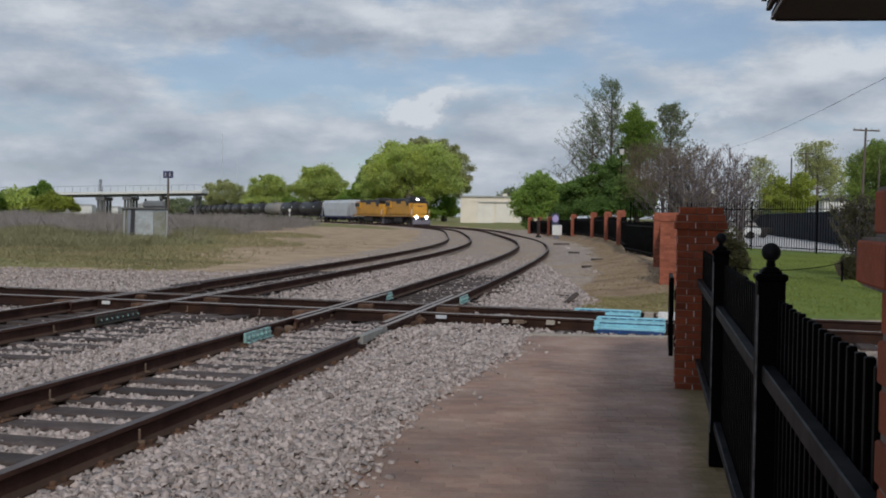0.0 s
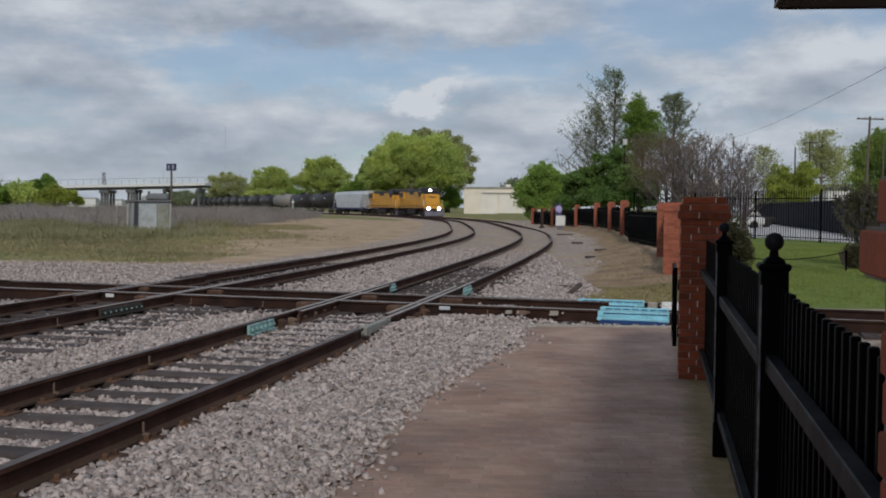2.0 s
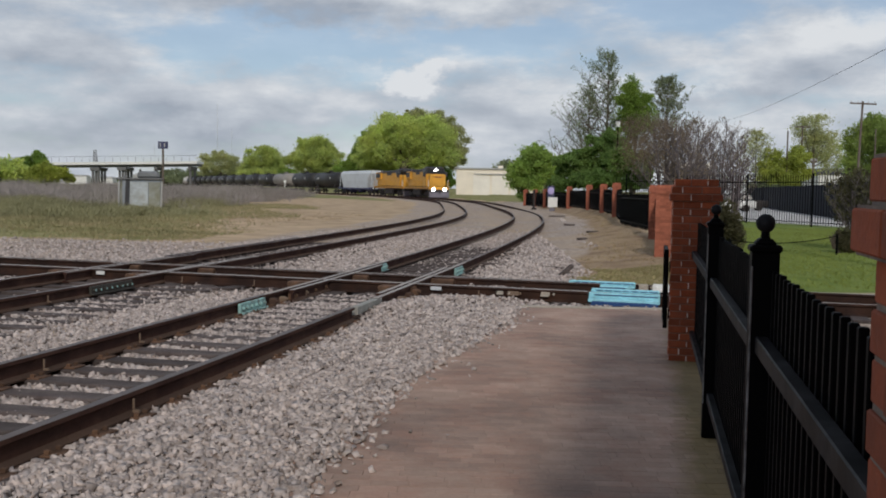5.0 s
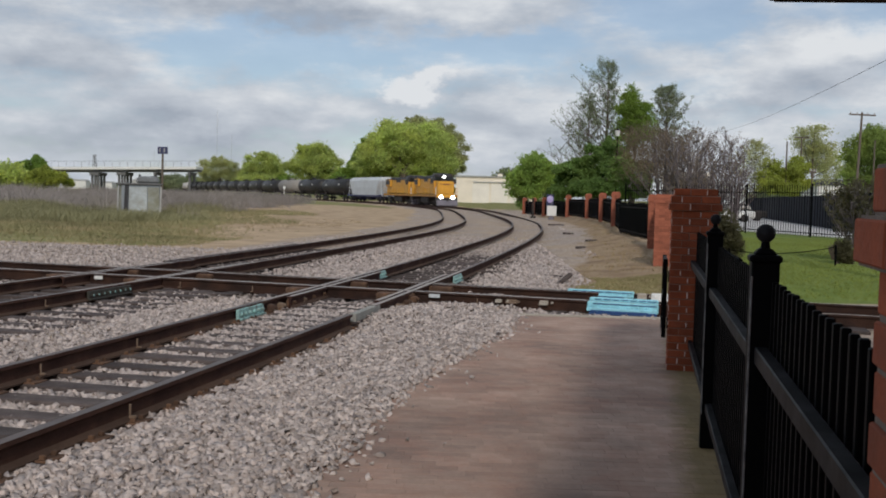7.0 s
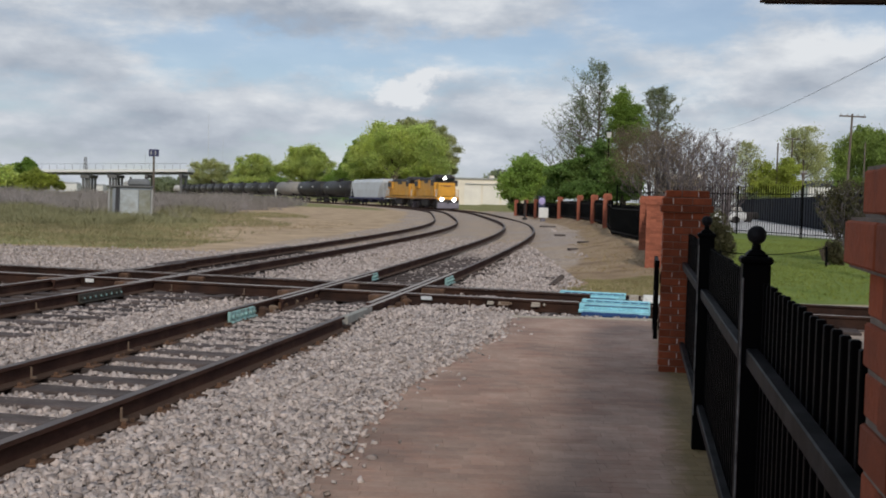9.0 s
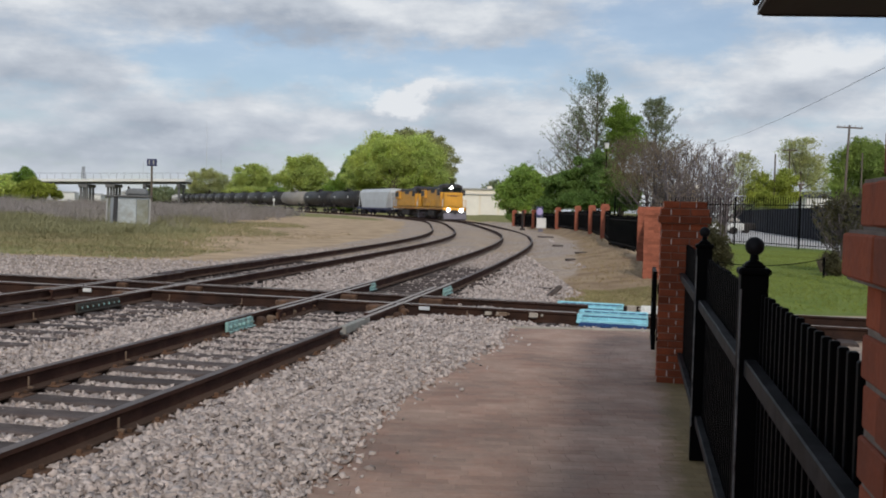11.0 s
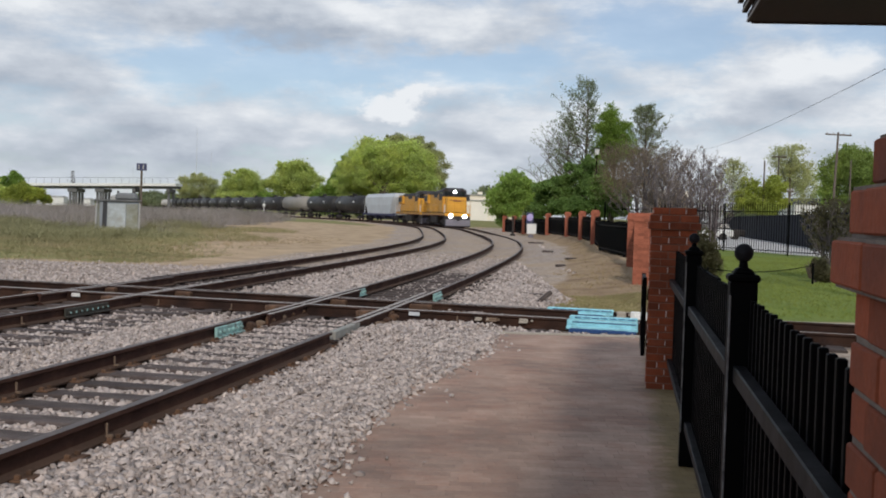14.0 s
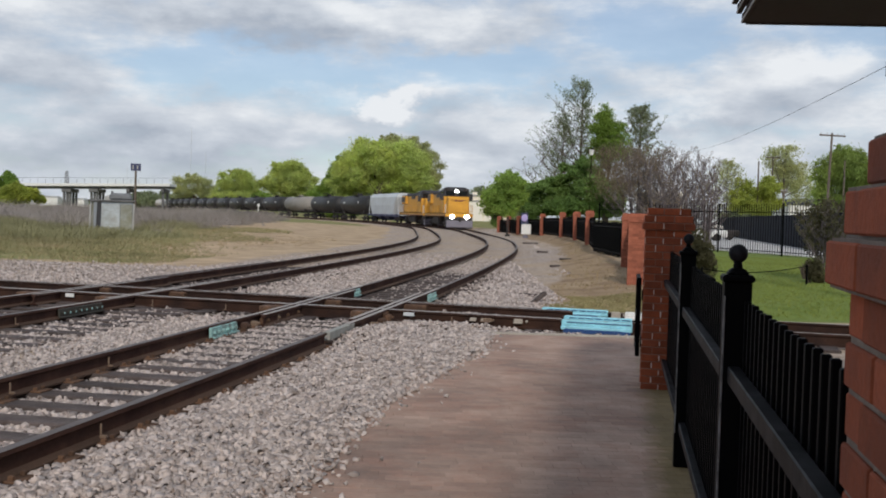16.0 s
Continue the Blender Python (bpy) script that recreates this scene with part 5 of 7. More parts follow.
def locomotive(lead):
    """A six-axle road locomotive, 22.4 m long; its front looks along -y."""
    car = thing("locomotive", "yellow diesel locomotive with grey roof and lit headlights" if lead else "yellow diesel locomotive with grey roof coupled behind the first",
                "locomotive", group="locomotives")
    H = 10.7
    bm = bmesh.new()
    box(bm, (0, 0, 1.42), (3.05, 21.2, 0.30), 0, 0.03)
    part("frame_sill", bm, M_yellow, car, "yellow side sill")
    bm = bmesh.new()
    box(bm, (0, 0, 1.585), (3.1, 21.2, 0.03))
    part("walkway", bm, M_locogrey, car)
    # long hood
    bm = bmesh.new()
    box(bm, (0, 2.4, 2.85), (1.95, 15.6, 2.50), 0, 0.10)
    part("long_hood", bm, M_yellow, car)
    for k in range(11):
        bm = bmesh.new()
        box(bm, (0, -3.6 + k * 1.05, 2.45), (1.99, 0.86, 1.45), 0, 0.02)
        part("hood_door", bm, M_yellow, car)
    bm = bmesh.new()
    box(bm, (0, 8.3, 3.35), (2.6, 3.6, 1.2), 0, 0.12)
    part("radiator_housing", bm, M_yellow, car)
    for sx in (-1.31, 1.31):
        bm = bmesh.new()
        box(bm, (sx, 8.3, 3.45), (0.03, 3.2, 0.75), 0, 0.01)
        part("radiator_grille", bm, M_locogrey, car, "dark radiator grille")
    bm = bmesh.new()
    box(bm, (0, 1.0, 4.0), (1.99, 12.6, 0.42), 0, 0.08)
    box(bm, (0, 8.3, 3.98), (2.5, 3.5, 0.12), 0, 0.05)
    part("hood_roof", bm, M_locogrey, car, "grey roof")
    for y in (-2.0, 1.5, 3.2, 7.4, 9.2):
        bm = bmesh.new()
        tube(bm, (0, y, 4.15), (0, y, 4.34), 0.62, 0.58, 16)
        part("roof_fan", bm, M_locogrey, car)
    bm = bmesh.new()
    box(bm, (0, -0.2, 4.30), (0.5, 0.9, 0.22), 0, 0.04)
    part("exhaust_stack", bm, M_undergrey, car)
    # cab
    bm = bmesh.new()
    box(bm, (0, -6.7, 2.55), (2.85, 2.6, 1.9), 0, 0.08)
    part("cab", bm, M_yellow, car)
    bm = bmesh.new()
    box(bm, (0, -6.7, 3.90), (2.85, 2.6, 0.80), 0, 0.06)
    box(bm, (0, -6.7, 4.41), (2.80, 2.58, 0.30), 0, 0.05, taper=0.72)
    part("cab_roof", bm, M_locogrey, car, "dark grey upper cab and roof")
    for sx in (-0.72, 0.72):
        bm = bmesh.new()
        box(bm, (sx, -8.02, 3.86), (1.02, 0.05, 0.52), 0, 0.02)
        part("windshield", bm, M_glass, car, "dark windshield")
    for sx in (-1.435, 1.435):
        for yy in (-6.2, -7.2):
            bm = bmesh.new()
            box(bm, (sx, yy, 3.75), (0.04, 0.75, 0.55), 0, 0.02)
            part("side_window", bm, M_glass, car, "dark side window")
    for sx in (-1.62, 1.62):
        bm = bmesh.new()
        box(bm, (sx, -7.75, 3.45), (0.42, 0.30, 0.75), 0, 0.05)
        part("mirror_shield", bm, M_locogrey, car, "dark wind deflector and mirror")
        bm = bmesh.new()
        tube(bm, (sx * 0.9, -10.45, 1.5), (sx * 0.9, -10.45, 2.55), 0.035, 0.035, 6)
        tube(bm, (sx * 0.9, -9.9, 1.5), (sx * 0.9, -9.9, 2.55), 0.035, 0.035, 6)
        tube(bm, (sx * 0.9, -10.45, 2.55), (sx * 0.9, -9.9, 2.55), 0.035, 0.035, 6)
        part("grab_iron", bm, M_white, car, "white grab irons at the steps")
    for sx in (-0.98, 0.98):
        bm = bmesh.new()
        box(bm, (sx, 1.2, 3.75), (0.03, 3.4, 0.55), 0, 0.01)
        part("intake_grille", bm, M_locogrey, car, "dark intake grille")
        bm = bmesh.new()
        box(bm, (sx, -4.3, 3.3), (0.05, 0.7, 1.3), 0, 0.01)
        part("vent_louvre", bm, M_locogrey, car, "dark vent louvre")
    for sx in (-1.05, 1.05):
        bm = bmesh.new()
        box(bm, (sx, -8.03, 4.28), (0.6, 0.06, 0.22), 0, 0.02)
        part("number_board", bm, M_undergrey, car)
    # nose
    bm = bmesh.new()
    box(bm, (0, -8.95, 2.50), (2.45, 1.9, 1.85), 0, 0.12, taper=0.93)
    part("nose", bm, M_yellow, car)
    bm = bmesh.new()
    box(bm, (0, -9.91, 2.62), (0.62, 0.04, 1.6), 0, 0.02)
    part("nose_door", bm, M_yellow, car)
    bm = bmesh.new()
    box(bm, (0, -9.93, 3.02), (0.9, 0.03, 0.16), 0, 0.01)
    box(bm, (-0.62, -9.92, 3.06), (0.5, 0.03, 0.05))
    box(bm, (0.62, -9.92, 3.06), (0.5, 0.03, 0.05))
    part("nose_emblem", bm, M_red, car, "dark red winged shape on the nose")
    bm = bmesh.new()
    box(bm, (0, -10.55, 1.0), (3.0, 0.16, 0.50), 0, 0.03)
    part("pilot", bm, M_undergrey, car, "dark pilot plate")
    bm = bmesh.new()
    box(bm, (0, -10.56, 1.42), (3.0, 0.16, 0.34), 0, 0.03)
    part("front_sill", bm, M_yellow, car)
    bm = bmesh.new()
    box(bm, (0, -10.85, 0.42), (2.9, 0.5, 0.78), 0, 0.05, rx=-16)
    part("snow_plow", bm, M_plow, car, "silver-grey snow plow")
    for sx in (-1.3, 1.3):
        bm = bmesh.new()
        for k in range(4):
            box(bm, (sx, -10.1, 0.45 + 0.3 * k), (0.42, 0.35, 0.04))
        box(bm, (sx * 1.16, -10.1, 0.9), (0.03, 0.42, 1.2))
        part("step_well", bm, M_undergrey, car)
        bm = bmesh.new()
        for k in range(4):
            box(bm, (sx, 10.3, 0.45 + 0.3 * k), (0.42, 0.35, 0.04))
        box(bm, (sx * 1.16, 10.3, 0.9), (0.03, 0.42, 1.2))
        part("step_well", bm, M_undergrey, car)
    for sx in (-0.82, 0.82):
        bm = bmesh.new()
        tube(bm, (sx, -10.62, 1.28), (sx, -10.80, 1.28), 0.16, 0.20, 14)
        b = part("ditch_light_housing", bm, M_undergrey, car)
        if lead:
            # the lit lamp, its ball drawn oversize to take in the glare
            bm = bmesh.new()
            ball(bm, (sx, -10.80, 1.25), 0.27, 2, (1, 0.4, 0.9))
            part("ditch_light", bm, M_lamp, car, "glowing white ditch light", True)
    bm = bmesh.new()
    box(bm, (0, -8.05, 4.12), (0.55, 0.1, 0.40), 0, 0.03)
    part("headlight_housing", bm, M_undergrey, car)
    if lead:
        for sx, sz in ((0, 0.11), (-0.14, -0.07), (0.14, -0.07)):
            bm = bmesh.new()
            ball(bm, (sx, -8.11, 4.10 + sz), 0.105, 2, (1, 0.4, 1))
            part("headlight", bm, M_lamp, car, "glowing white headlight", True)
    for sx in (-1.48, 1.48):
        rails_of(car, sx, -5.0, 10.4, 1.6, 2.55, 13)
        rails_of(car, sx * 0.97, -10.5, -8.2, 1.6, 2.5, 3)
    bm = bmesh.new()
    for z in (1.9, 2.5):
        tube(bm, (-1.45, -10.58, z), (1.45, -10.58, z), 0.02, 0.02, 6)
    for x in (-1.45, -0.5, 0.5, 1.45):
        tube(bm, (x, -10.58, 1.5), (x, -10.58, 2.5), 0.02, 0.02, 6)
    part("front_handrail", bm, M_yellow, car)
    bm = bmesh.new()
    box(bm, (0, 0, 0.80), (2.7, 6.0, 1.0), 0, 0.18)
    part("fuel_tank", bm, M_undergrey, car, "dark fuel tank")
    bm = bmesh.new()
    for sx in (-1.53, 1.53):
        box(bm, (sx, 0, 1.33), (0.01, 20.8, 0.07))
    part("sill_stripe", bm, M_red, car, "red stripe")
    truck(car, -6.6, 3, 0.51, True)
    truck(car, 6.6, 3, 0.51, True)
    couplers(car, H + 0.3)
    stretch(car, 0.88)
    nest(car, "cab", "side_window")
    nest(car, "cab_roof", "windshield", "number_board")
    nest(car, "nose", "nose_door", "nose_emblem")
    nest(car, "long_hood", "hood_door", "hood_roof", "exhaust_stack", "roof_fan")
    nest(car, "radiator_housing", "radiator_grille")
    nest(car, "ditch_light_housing", "ditch_light")
    nest(car, "headlight_housing", "headlight")
    nest(car, "pilot", "snow_plow")
    nest(car, "truck_frame", "wheelset")
    return car, 19.6, 5.8


def hopper():
    car = thing("hopper_car", "pale grey covered hopper wagon with dark blue sill", "hopper car")
    bm = bmesh.new()
    n = 13
    prof = [(-1.55, 1.25), (-1.60, 2.6), (-1.50, 3.9), (-1.05, 4.45), (1.05, 4.45), (1.50, 3.9), (1.60, 2.6), (1.55, 1.25)]
    L = 14.6
    rings = []
    for y in (-L / 2, L / 2):
        rings.append([bm.verts.new((x, y * (0.80 if z < 2 else 0.90 if z < 3 else 1.0), z)) for x, z in prof])
    for i in range(len(prof) - 1):
        bm.faces.new((rings[0][i], rings[0][i + 1], rings[1][i + 1], rings[1][i]))
    for r in rings:
        for i in range(3):
            bm.faces.new((r[i], r[i + 1], r[6 - i], r[7 - i]))
    bm.faces.new((rings[0][-1], rings[0][0], rings[1][0], rings[1][-1]))
    bmesh.ops.recalc_face_normals(bm, faces=bm.faces[:])
    part("body", bm, M_hopper, car)
    bm = bmesh.new()
    for sx in (-1.5, 1.5):
        box(bm, (sx, 0, 1.10), (0.16, 17.0, 0.30), 0, 0.02)
    part("side_sill", bm, M_hopbase, car, "dark blue side sill")
    for y in (-8.1, 8.1):
        bm = bmesh.new()
        for sx in (-1.4, 1.4):
            tube(bm, (sx, y, 1.2), (sx, y * 0.92, 4.2), 0.05, 0.05, 6)
            tube(bm, (sx * 0.4, y, 1.2), (sx * 0.4, y * 0.91, 4.2), 0.05, 0.05, 6)
        for z in (1.7, 2.4, 3.1, 3.8):
            tube(bm, (-1.4, y * 0.96, z), (1.4, y * 0.96, z), 0.03, 0.03, 6)
        box(bm, (0, y, 1.15), (3.0, 0.9, 0.14), 0, 0.02)
        part("end_frame", bm, M_hopper, car)
    for y in (-4.6, 0, 4.6):
        bm = bmesh.new()
        box(bm, (0, y, 0.85), (2.3, 3.2, 0.95), 0, 0.02, rx=180, taper=0.35)
        part("hopper_chute", bm, M_hopbase, car)
    for y in (-5, -2.5, 0, 2.5, 5):
        bm = bmesh.new()
        tube(bm, (0, y, 4.42), (0, y, 4.55), 0.5, 0.48, 14)
        part("roof_hatch", bm, M_hopper, car)
    bm = bmesh.new()
    box(bm, (0, 0, 4.56), (1.4, L, 0.03))
    part("roof_walk", bm, M_locogrey, car)
    truck(car, -6.5, 2, 0.46, True)
    truck(car, 6.5, 2, 0.46, True)
    couplers(car, 8.7)
    stretch(car, 1.30)
    nest(car, "body", "roof_hatch", "roof_walk", "hopper_chute")
    nest(car, "truck_frame", "wheelset")
    return car, 23.2, 8.4


def tank_car(mat, label, keyed):
    car = thing("tank_car", label, "tank car", group="tank cars of the train")
    bm = bmesh.new()
    R, zc, L = 1.50, 2.85, 13.6
    prof = [(0.0, -L / 2 - 0.62), (0.55, -L / 2 - 0.55), (1.05, -L / 2 - 0.35), (R, -L / 2)]
    rings = []
    n = 22
    ys = prof + [(r, -y) for r, y in prof[::-1]]
    for r, y in ys:
        rings.append([bm.verts.new((max(r, 0.01) * math.cos(2 * math.pi * k / n), y, zc + max(r, 0.01) * math.sin(2 * math.pi * k / n))) for k in range(n)])
    for a, b in zip(rings[:-1], rings[1:]):
        for k in range(n):
            bm.faces.new((a[k], a[(k + 1) % n], b[(k + 1) % n], b[k]))
    bmesh.ops.recalc_face_normals(bm, faces=bm.faces[:])
    part("tank_barrel", bm, mat, car, smooth=True)
    for y in (-5.0, -1.7, 1.7, 5.0):
        bm = bmesh.new()
        tube(bm, (0, y - 0.06, zc), (0, y + 0.06, zc), R + 0.02, R + 0.02, 22)
        part("tank_band", bm, mat, car)
    bm = bmesh.new()
    tube(bm, (0, 0, zc + R - 0.08), (0, 0, zc + R + 0.36), 0.46, 0.46, 14)
    part("valve_dome", bm, mat, car)
    bm = bmesh.new()
    for sx in (-0.75, 0.75):
        tube(bm, (sx, -1.5, zc + R + 0.5), (sx, 1.5, zc + R + 0.5), 0.03, 0.03, 6)
        for y in (-1.5, 0, 1.5):
            tube(bm, (sx, y, zc + R - 0.3), (sx, y, zc + R + 0.5), 0.03, 0.03, 6)
    box(bm, (0, 0, zc + R + 0.03), (1.7, 3.2, 0.04))
    part("platform_rail", bm, M_undergrey, car)
    bm = bmesh.new()
    box(bm, (0, 0, 1.22), (0.6, 16.6, 0.3), 0, 0.02)
    for y in (-5.6, 5.6):
        box(bm, (0, y, 1.45), (2.4, 0.5, 0.7), 0, 0.05)
    part("centre_sill", bm, M_undergrey, car)
    for y in (-8.0, 8.0):
        bm = bmesh.new()
        box(bm, (0, y, 1.2), (2.8, 0.8, 0.12), 0, 0.02)
        for sx in (-1.3, 1.3):
            tube(bm, (sx, y, 0.5), (sx, y, 2.2), 0.03, 0.03, 6)
        tube(bm, (-1.3, y, 2.2), (1.3, y, 2.2), 0.03, 0.03, 6)
        part("end_platform", bm, M_undergrey, car)
    if mat is M_tank:
        for sx in (-1, 1):
            for y, z, w, h in ((4.2, 0.22, 0.9, 0.30), (-3.6, 0.3, 0.5, 0.35)):
                bm = bmesh.new()
                box(bm, (sx * 1.475, y, zc + z), (0.03, w, h))
                part("lettering_bar", bm, M_white, car, "small white plain lettering bar")
    truck(car, -6.0, 2, 0.46, keyed)
    truck(car, 6.0, 2, 0.46, keyed)
    couplers(car, 8.6)
    stretch(car, 1.13)
    nest(car, "tank_barrel", "tank_band", "valve_dome", "lettering_bar")
    nest(car, "truck_frame", "wheelset")
    return car, 19.4, 6.8


def put_train():
    back = 0.0
    row = []
    l1 = locomotive(True)
    l2 = locomotive(False)
    h = hopper()
    t_black = tank_car(M_tank, "black railway tank car with white markings", True)
    t_grey = tank_car(M_tankgrey, "dusty grey-tan railway tank car", True)
    t_pale = tank_car(M_tankpale, "dirty white railway tank car far back in the train", False)
    row = [l1, l2, h, t_black]
    t2 = (copy_thing(t_black[0], Matrix()), *t_black[1:])
    row += [t2, t_grey]
    for k in range(11):
        row.append((copy_thing(t_black[0], Matrix()), *t_black[1:]))
    row.append(t_pale)
    for k in range(8):
        row.append((copy_thing(t_pale[0], Matrix()), *t_pale[1:]))
    for car, L, half in row:
        MOVERS.append((car, back + L / 2, half))
        back += L


put_train()


def car_pose(s, half):
    a, b = on_line(s - half), on_line(s + half)
    return pose((a[0] + b[0]) / 2, (a[1] + b[1]) / 2, 0, 0, 0, math.degrees(math.atan2(b[1] - a[1], b[0] - a[0])) - 90)


def front_at(t):
    return FRONT_T0 - SPEED * t


def motions():
    for car, back, half in MOVERS:
        walk(car, [(t, car_pose(front_at(t) + back, half)) for t in np.arange(0, 16.01, 1.0)])
    for w, y, r in WHEELS:
        walk(w, [(t, pose(0, y, r, math.degrees(SPEED * t / r), 0, 0)) for t in np.arange(0, 16.01, 0.2)])

# ---------------------------------------------------------------- trees and bushes
def leaves(name, blobs, count, size, mat, parent, gap=0.35, label="", seed=0, flat=0.0, loose=0.0):
    """Many small leaf blades in clumps over ellipsoids; blobs are (centre, radii)."""
    g = np.random.default_rng(seed)
    vol = np.array([b[1][0] * b[1][1] + b[1][0] * b[1][2] for b in blobs])
    pick = g.choice(len(blobs), count, p=vol / vol.sum())
    C = np.array([b[0] for b in blobs])[pick]
    R = np.array([b[1] for b in blobs])[pick]
    # clump directions give an uneven surface with gaps
    d = g.normal(size=(count, 3))
    d /= np.linalg.norm(d, axis=1)[:, None]
    nc = max(12, count // 45)
    cd = g.normal(size=(nc, 3))
    cd /= np.linalg.norm(cd, axis=1)[:, None]
    cr = g.uniform(1 - gap, 1.08, nc)
    which = g.integers(0, nc, count)
    inner = g.random(count) < 0.30
    d = np.where(inner[:, None], d, cd[which] + g.normal(size=(count, 3)) * 0.20)
    d /= np.linalg.norm(d, axis=1)[:, None]
    rad = np.where(inner, g.uniform(0.35, 0.95, count), cr[which] * g.uniform(0.82, 1.05, count))
    P = C + d * R * rad[:, None]
    if loose:
        P = np.where((g.random(count) < 0.75)[:, None], C + g.normal(size=(count, 3)) * R * loose, P)
    s = size * g.uniform(0.55, 1.3, count)
    a = g.normal(size=(count, 3))
    a[:, 2] *= 1 - flat
    a /= np.linalg.norm(a, axis=1)[:, None]
    b = np.cross(a, g.normal(size=(count, 3)))
    b /= np.linalg.norm(b, axis=1)[:, None]
    n = np.cross(a, b)
    a, b, n = a * s[:, None], b * s[:, None] * 0.6, n * s[:, None] * 0.25
    V = np.stack([P - a, P - b * 0.9 + n, P + a, P + b * 0.9 + n], 1).reshape(-1, 3)
    i = np.arange(count) * 4
    F = np.concatenate([np.stack([i, i + 1, i + 2], -1), np.stack([i, i + 2, i + 3], -1)])
    return raw(name, V, F, mat, parent, label)


def lumps(blobs, n, r, seed, inner=0.12):
    """Breaks smooth ellipsoids up into n small foliage clumps near their surface."""
    g = np.random.default_rng(seed)
    area = np.array([b[1][0] * b[1][2] for b in blobs])
    out = []
    for i in g.choice(len(blobs), n, p=area / area.sum()):
        c, q = np.array(blobs[i][0]), np.array(blobs[i][1])
        d = g.normal(size=3)
        d /= np.linalg.norm(d)
        k = g.uniform(0.45, 0.96)
        s = r * g.uniform(0.65, 1.35)
        out.append((tuple(c + d * q * k), (s, s, s * g.uniform(0.6, 0.85))))
    return out


def limbs(bm, base, height, spread, n, r, seed, sub=3, lift=0.35):
    """A trunk that forks into tapered limbs."""
    g = random.Random(seed)
    base = Vector(base)
    mid = base + Vector((g.uniform(-0.3, 0.3), g.uniform(-0.3, 0.3), height * lift))
    tube(bm, base - Vector((0, 0, 0.2)), mid, r, r * 0.7, 8)
    for k in range(n):
        a = 2 * math.pi * (k + g.uniform(-0.3, 0.3)) / n
        e = mid + Vector((math.cos(a) * spread * g.uniform(0.4, 0.8), math.sin(a) * spread * g.uniform(0.4, 0.8), height * (1 - lift) * g.uniform(0.5, 0.8)))
        tube(bm, mid - Vector((0, 0, 0.1)), e, r * 0.5, r * 0.22, 6)
        for j in range(sub):
            st = mid.lerp(e, g.uniform(0.35, 0.95))
            e2 = st + Vector((g.uniform(-1, 1) * spread * 0.45, g.uniform(-1, 1) * spread * 0.45, height * g.uniform(0.08, 0.28)))
            tube(bm, st, e2, r * 0.2, r * 0.06, 5, False)


def px_place(px, d):
    return (px - 784) / 1800 * d


def tree(label, px, d, top, width, mat, count, leaf, base_z=None, crown_from=0.25, blobs=7, seed=1, gap=0.35, name="tree", cat="tree", depth=None, trunk=0.035):
    """A broad tree at a bearing and distance: top and crown width in metres."""
    x = px_place(px, d)
    z0 = float(ground_z(x, d)) if base_z is None else base_z
    h = top - z0
    t = thing(name, label, cat, pose(x, d, z0), "trees" if cat == "tree" else "bushes")
    bm = bmesh.new()
    limbs(bm, (0, 0, 0), h * 0.85, width * 0.5, 6, max(0.06, h * trunk * 0.6), seed)
    part("trunk", bm, M_bark, t)
    g = random.Random(seed)
    depth = depth or width
    bl = [((0, 0, h * (crown_from + (1 - crown_from) * 0.5)), (width * 0.36, depth * 0.36, h * (1 - crown_from) * 0.5))]
    for k in range(blobs):
        a = 2 * math.pi * k / blobs + g.uniform(-0.3, 0.3)
        rr = g.uniform(0.17, 0.26)
        zz = crown_from + (1 - crown_from) * g.uniform(0.15, 0.72)
        bl.append(((math.cos(a) * width * (0.5 - rr), math.sin(a) * depth * (0.5 - rr), h * zz), (width * rr, depth * rr, h * (1 - crown_from) * g.uniform(0.2, 0.3))))
    big = count > 100000
    fine = lumps(bl, 90 if big else max(80, count // 200), width * (0.10 if big else 0.085 if count > 15000 else 0.12), seed)
    # half the leaves fill the crown's body, half its clumps
    leaves("crown", bl * (1 if big else 3) + fine, count, leaf, mat, t, gap, seed=seed)
    return t


def H(row, px, d):
    """Height at a bearing and distance from the level line."""
    return 1.46 + (380 + 0.03 * (px - 784) - row) / 1800 * d


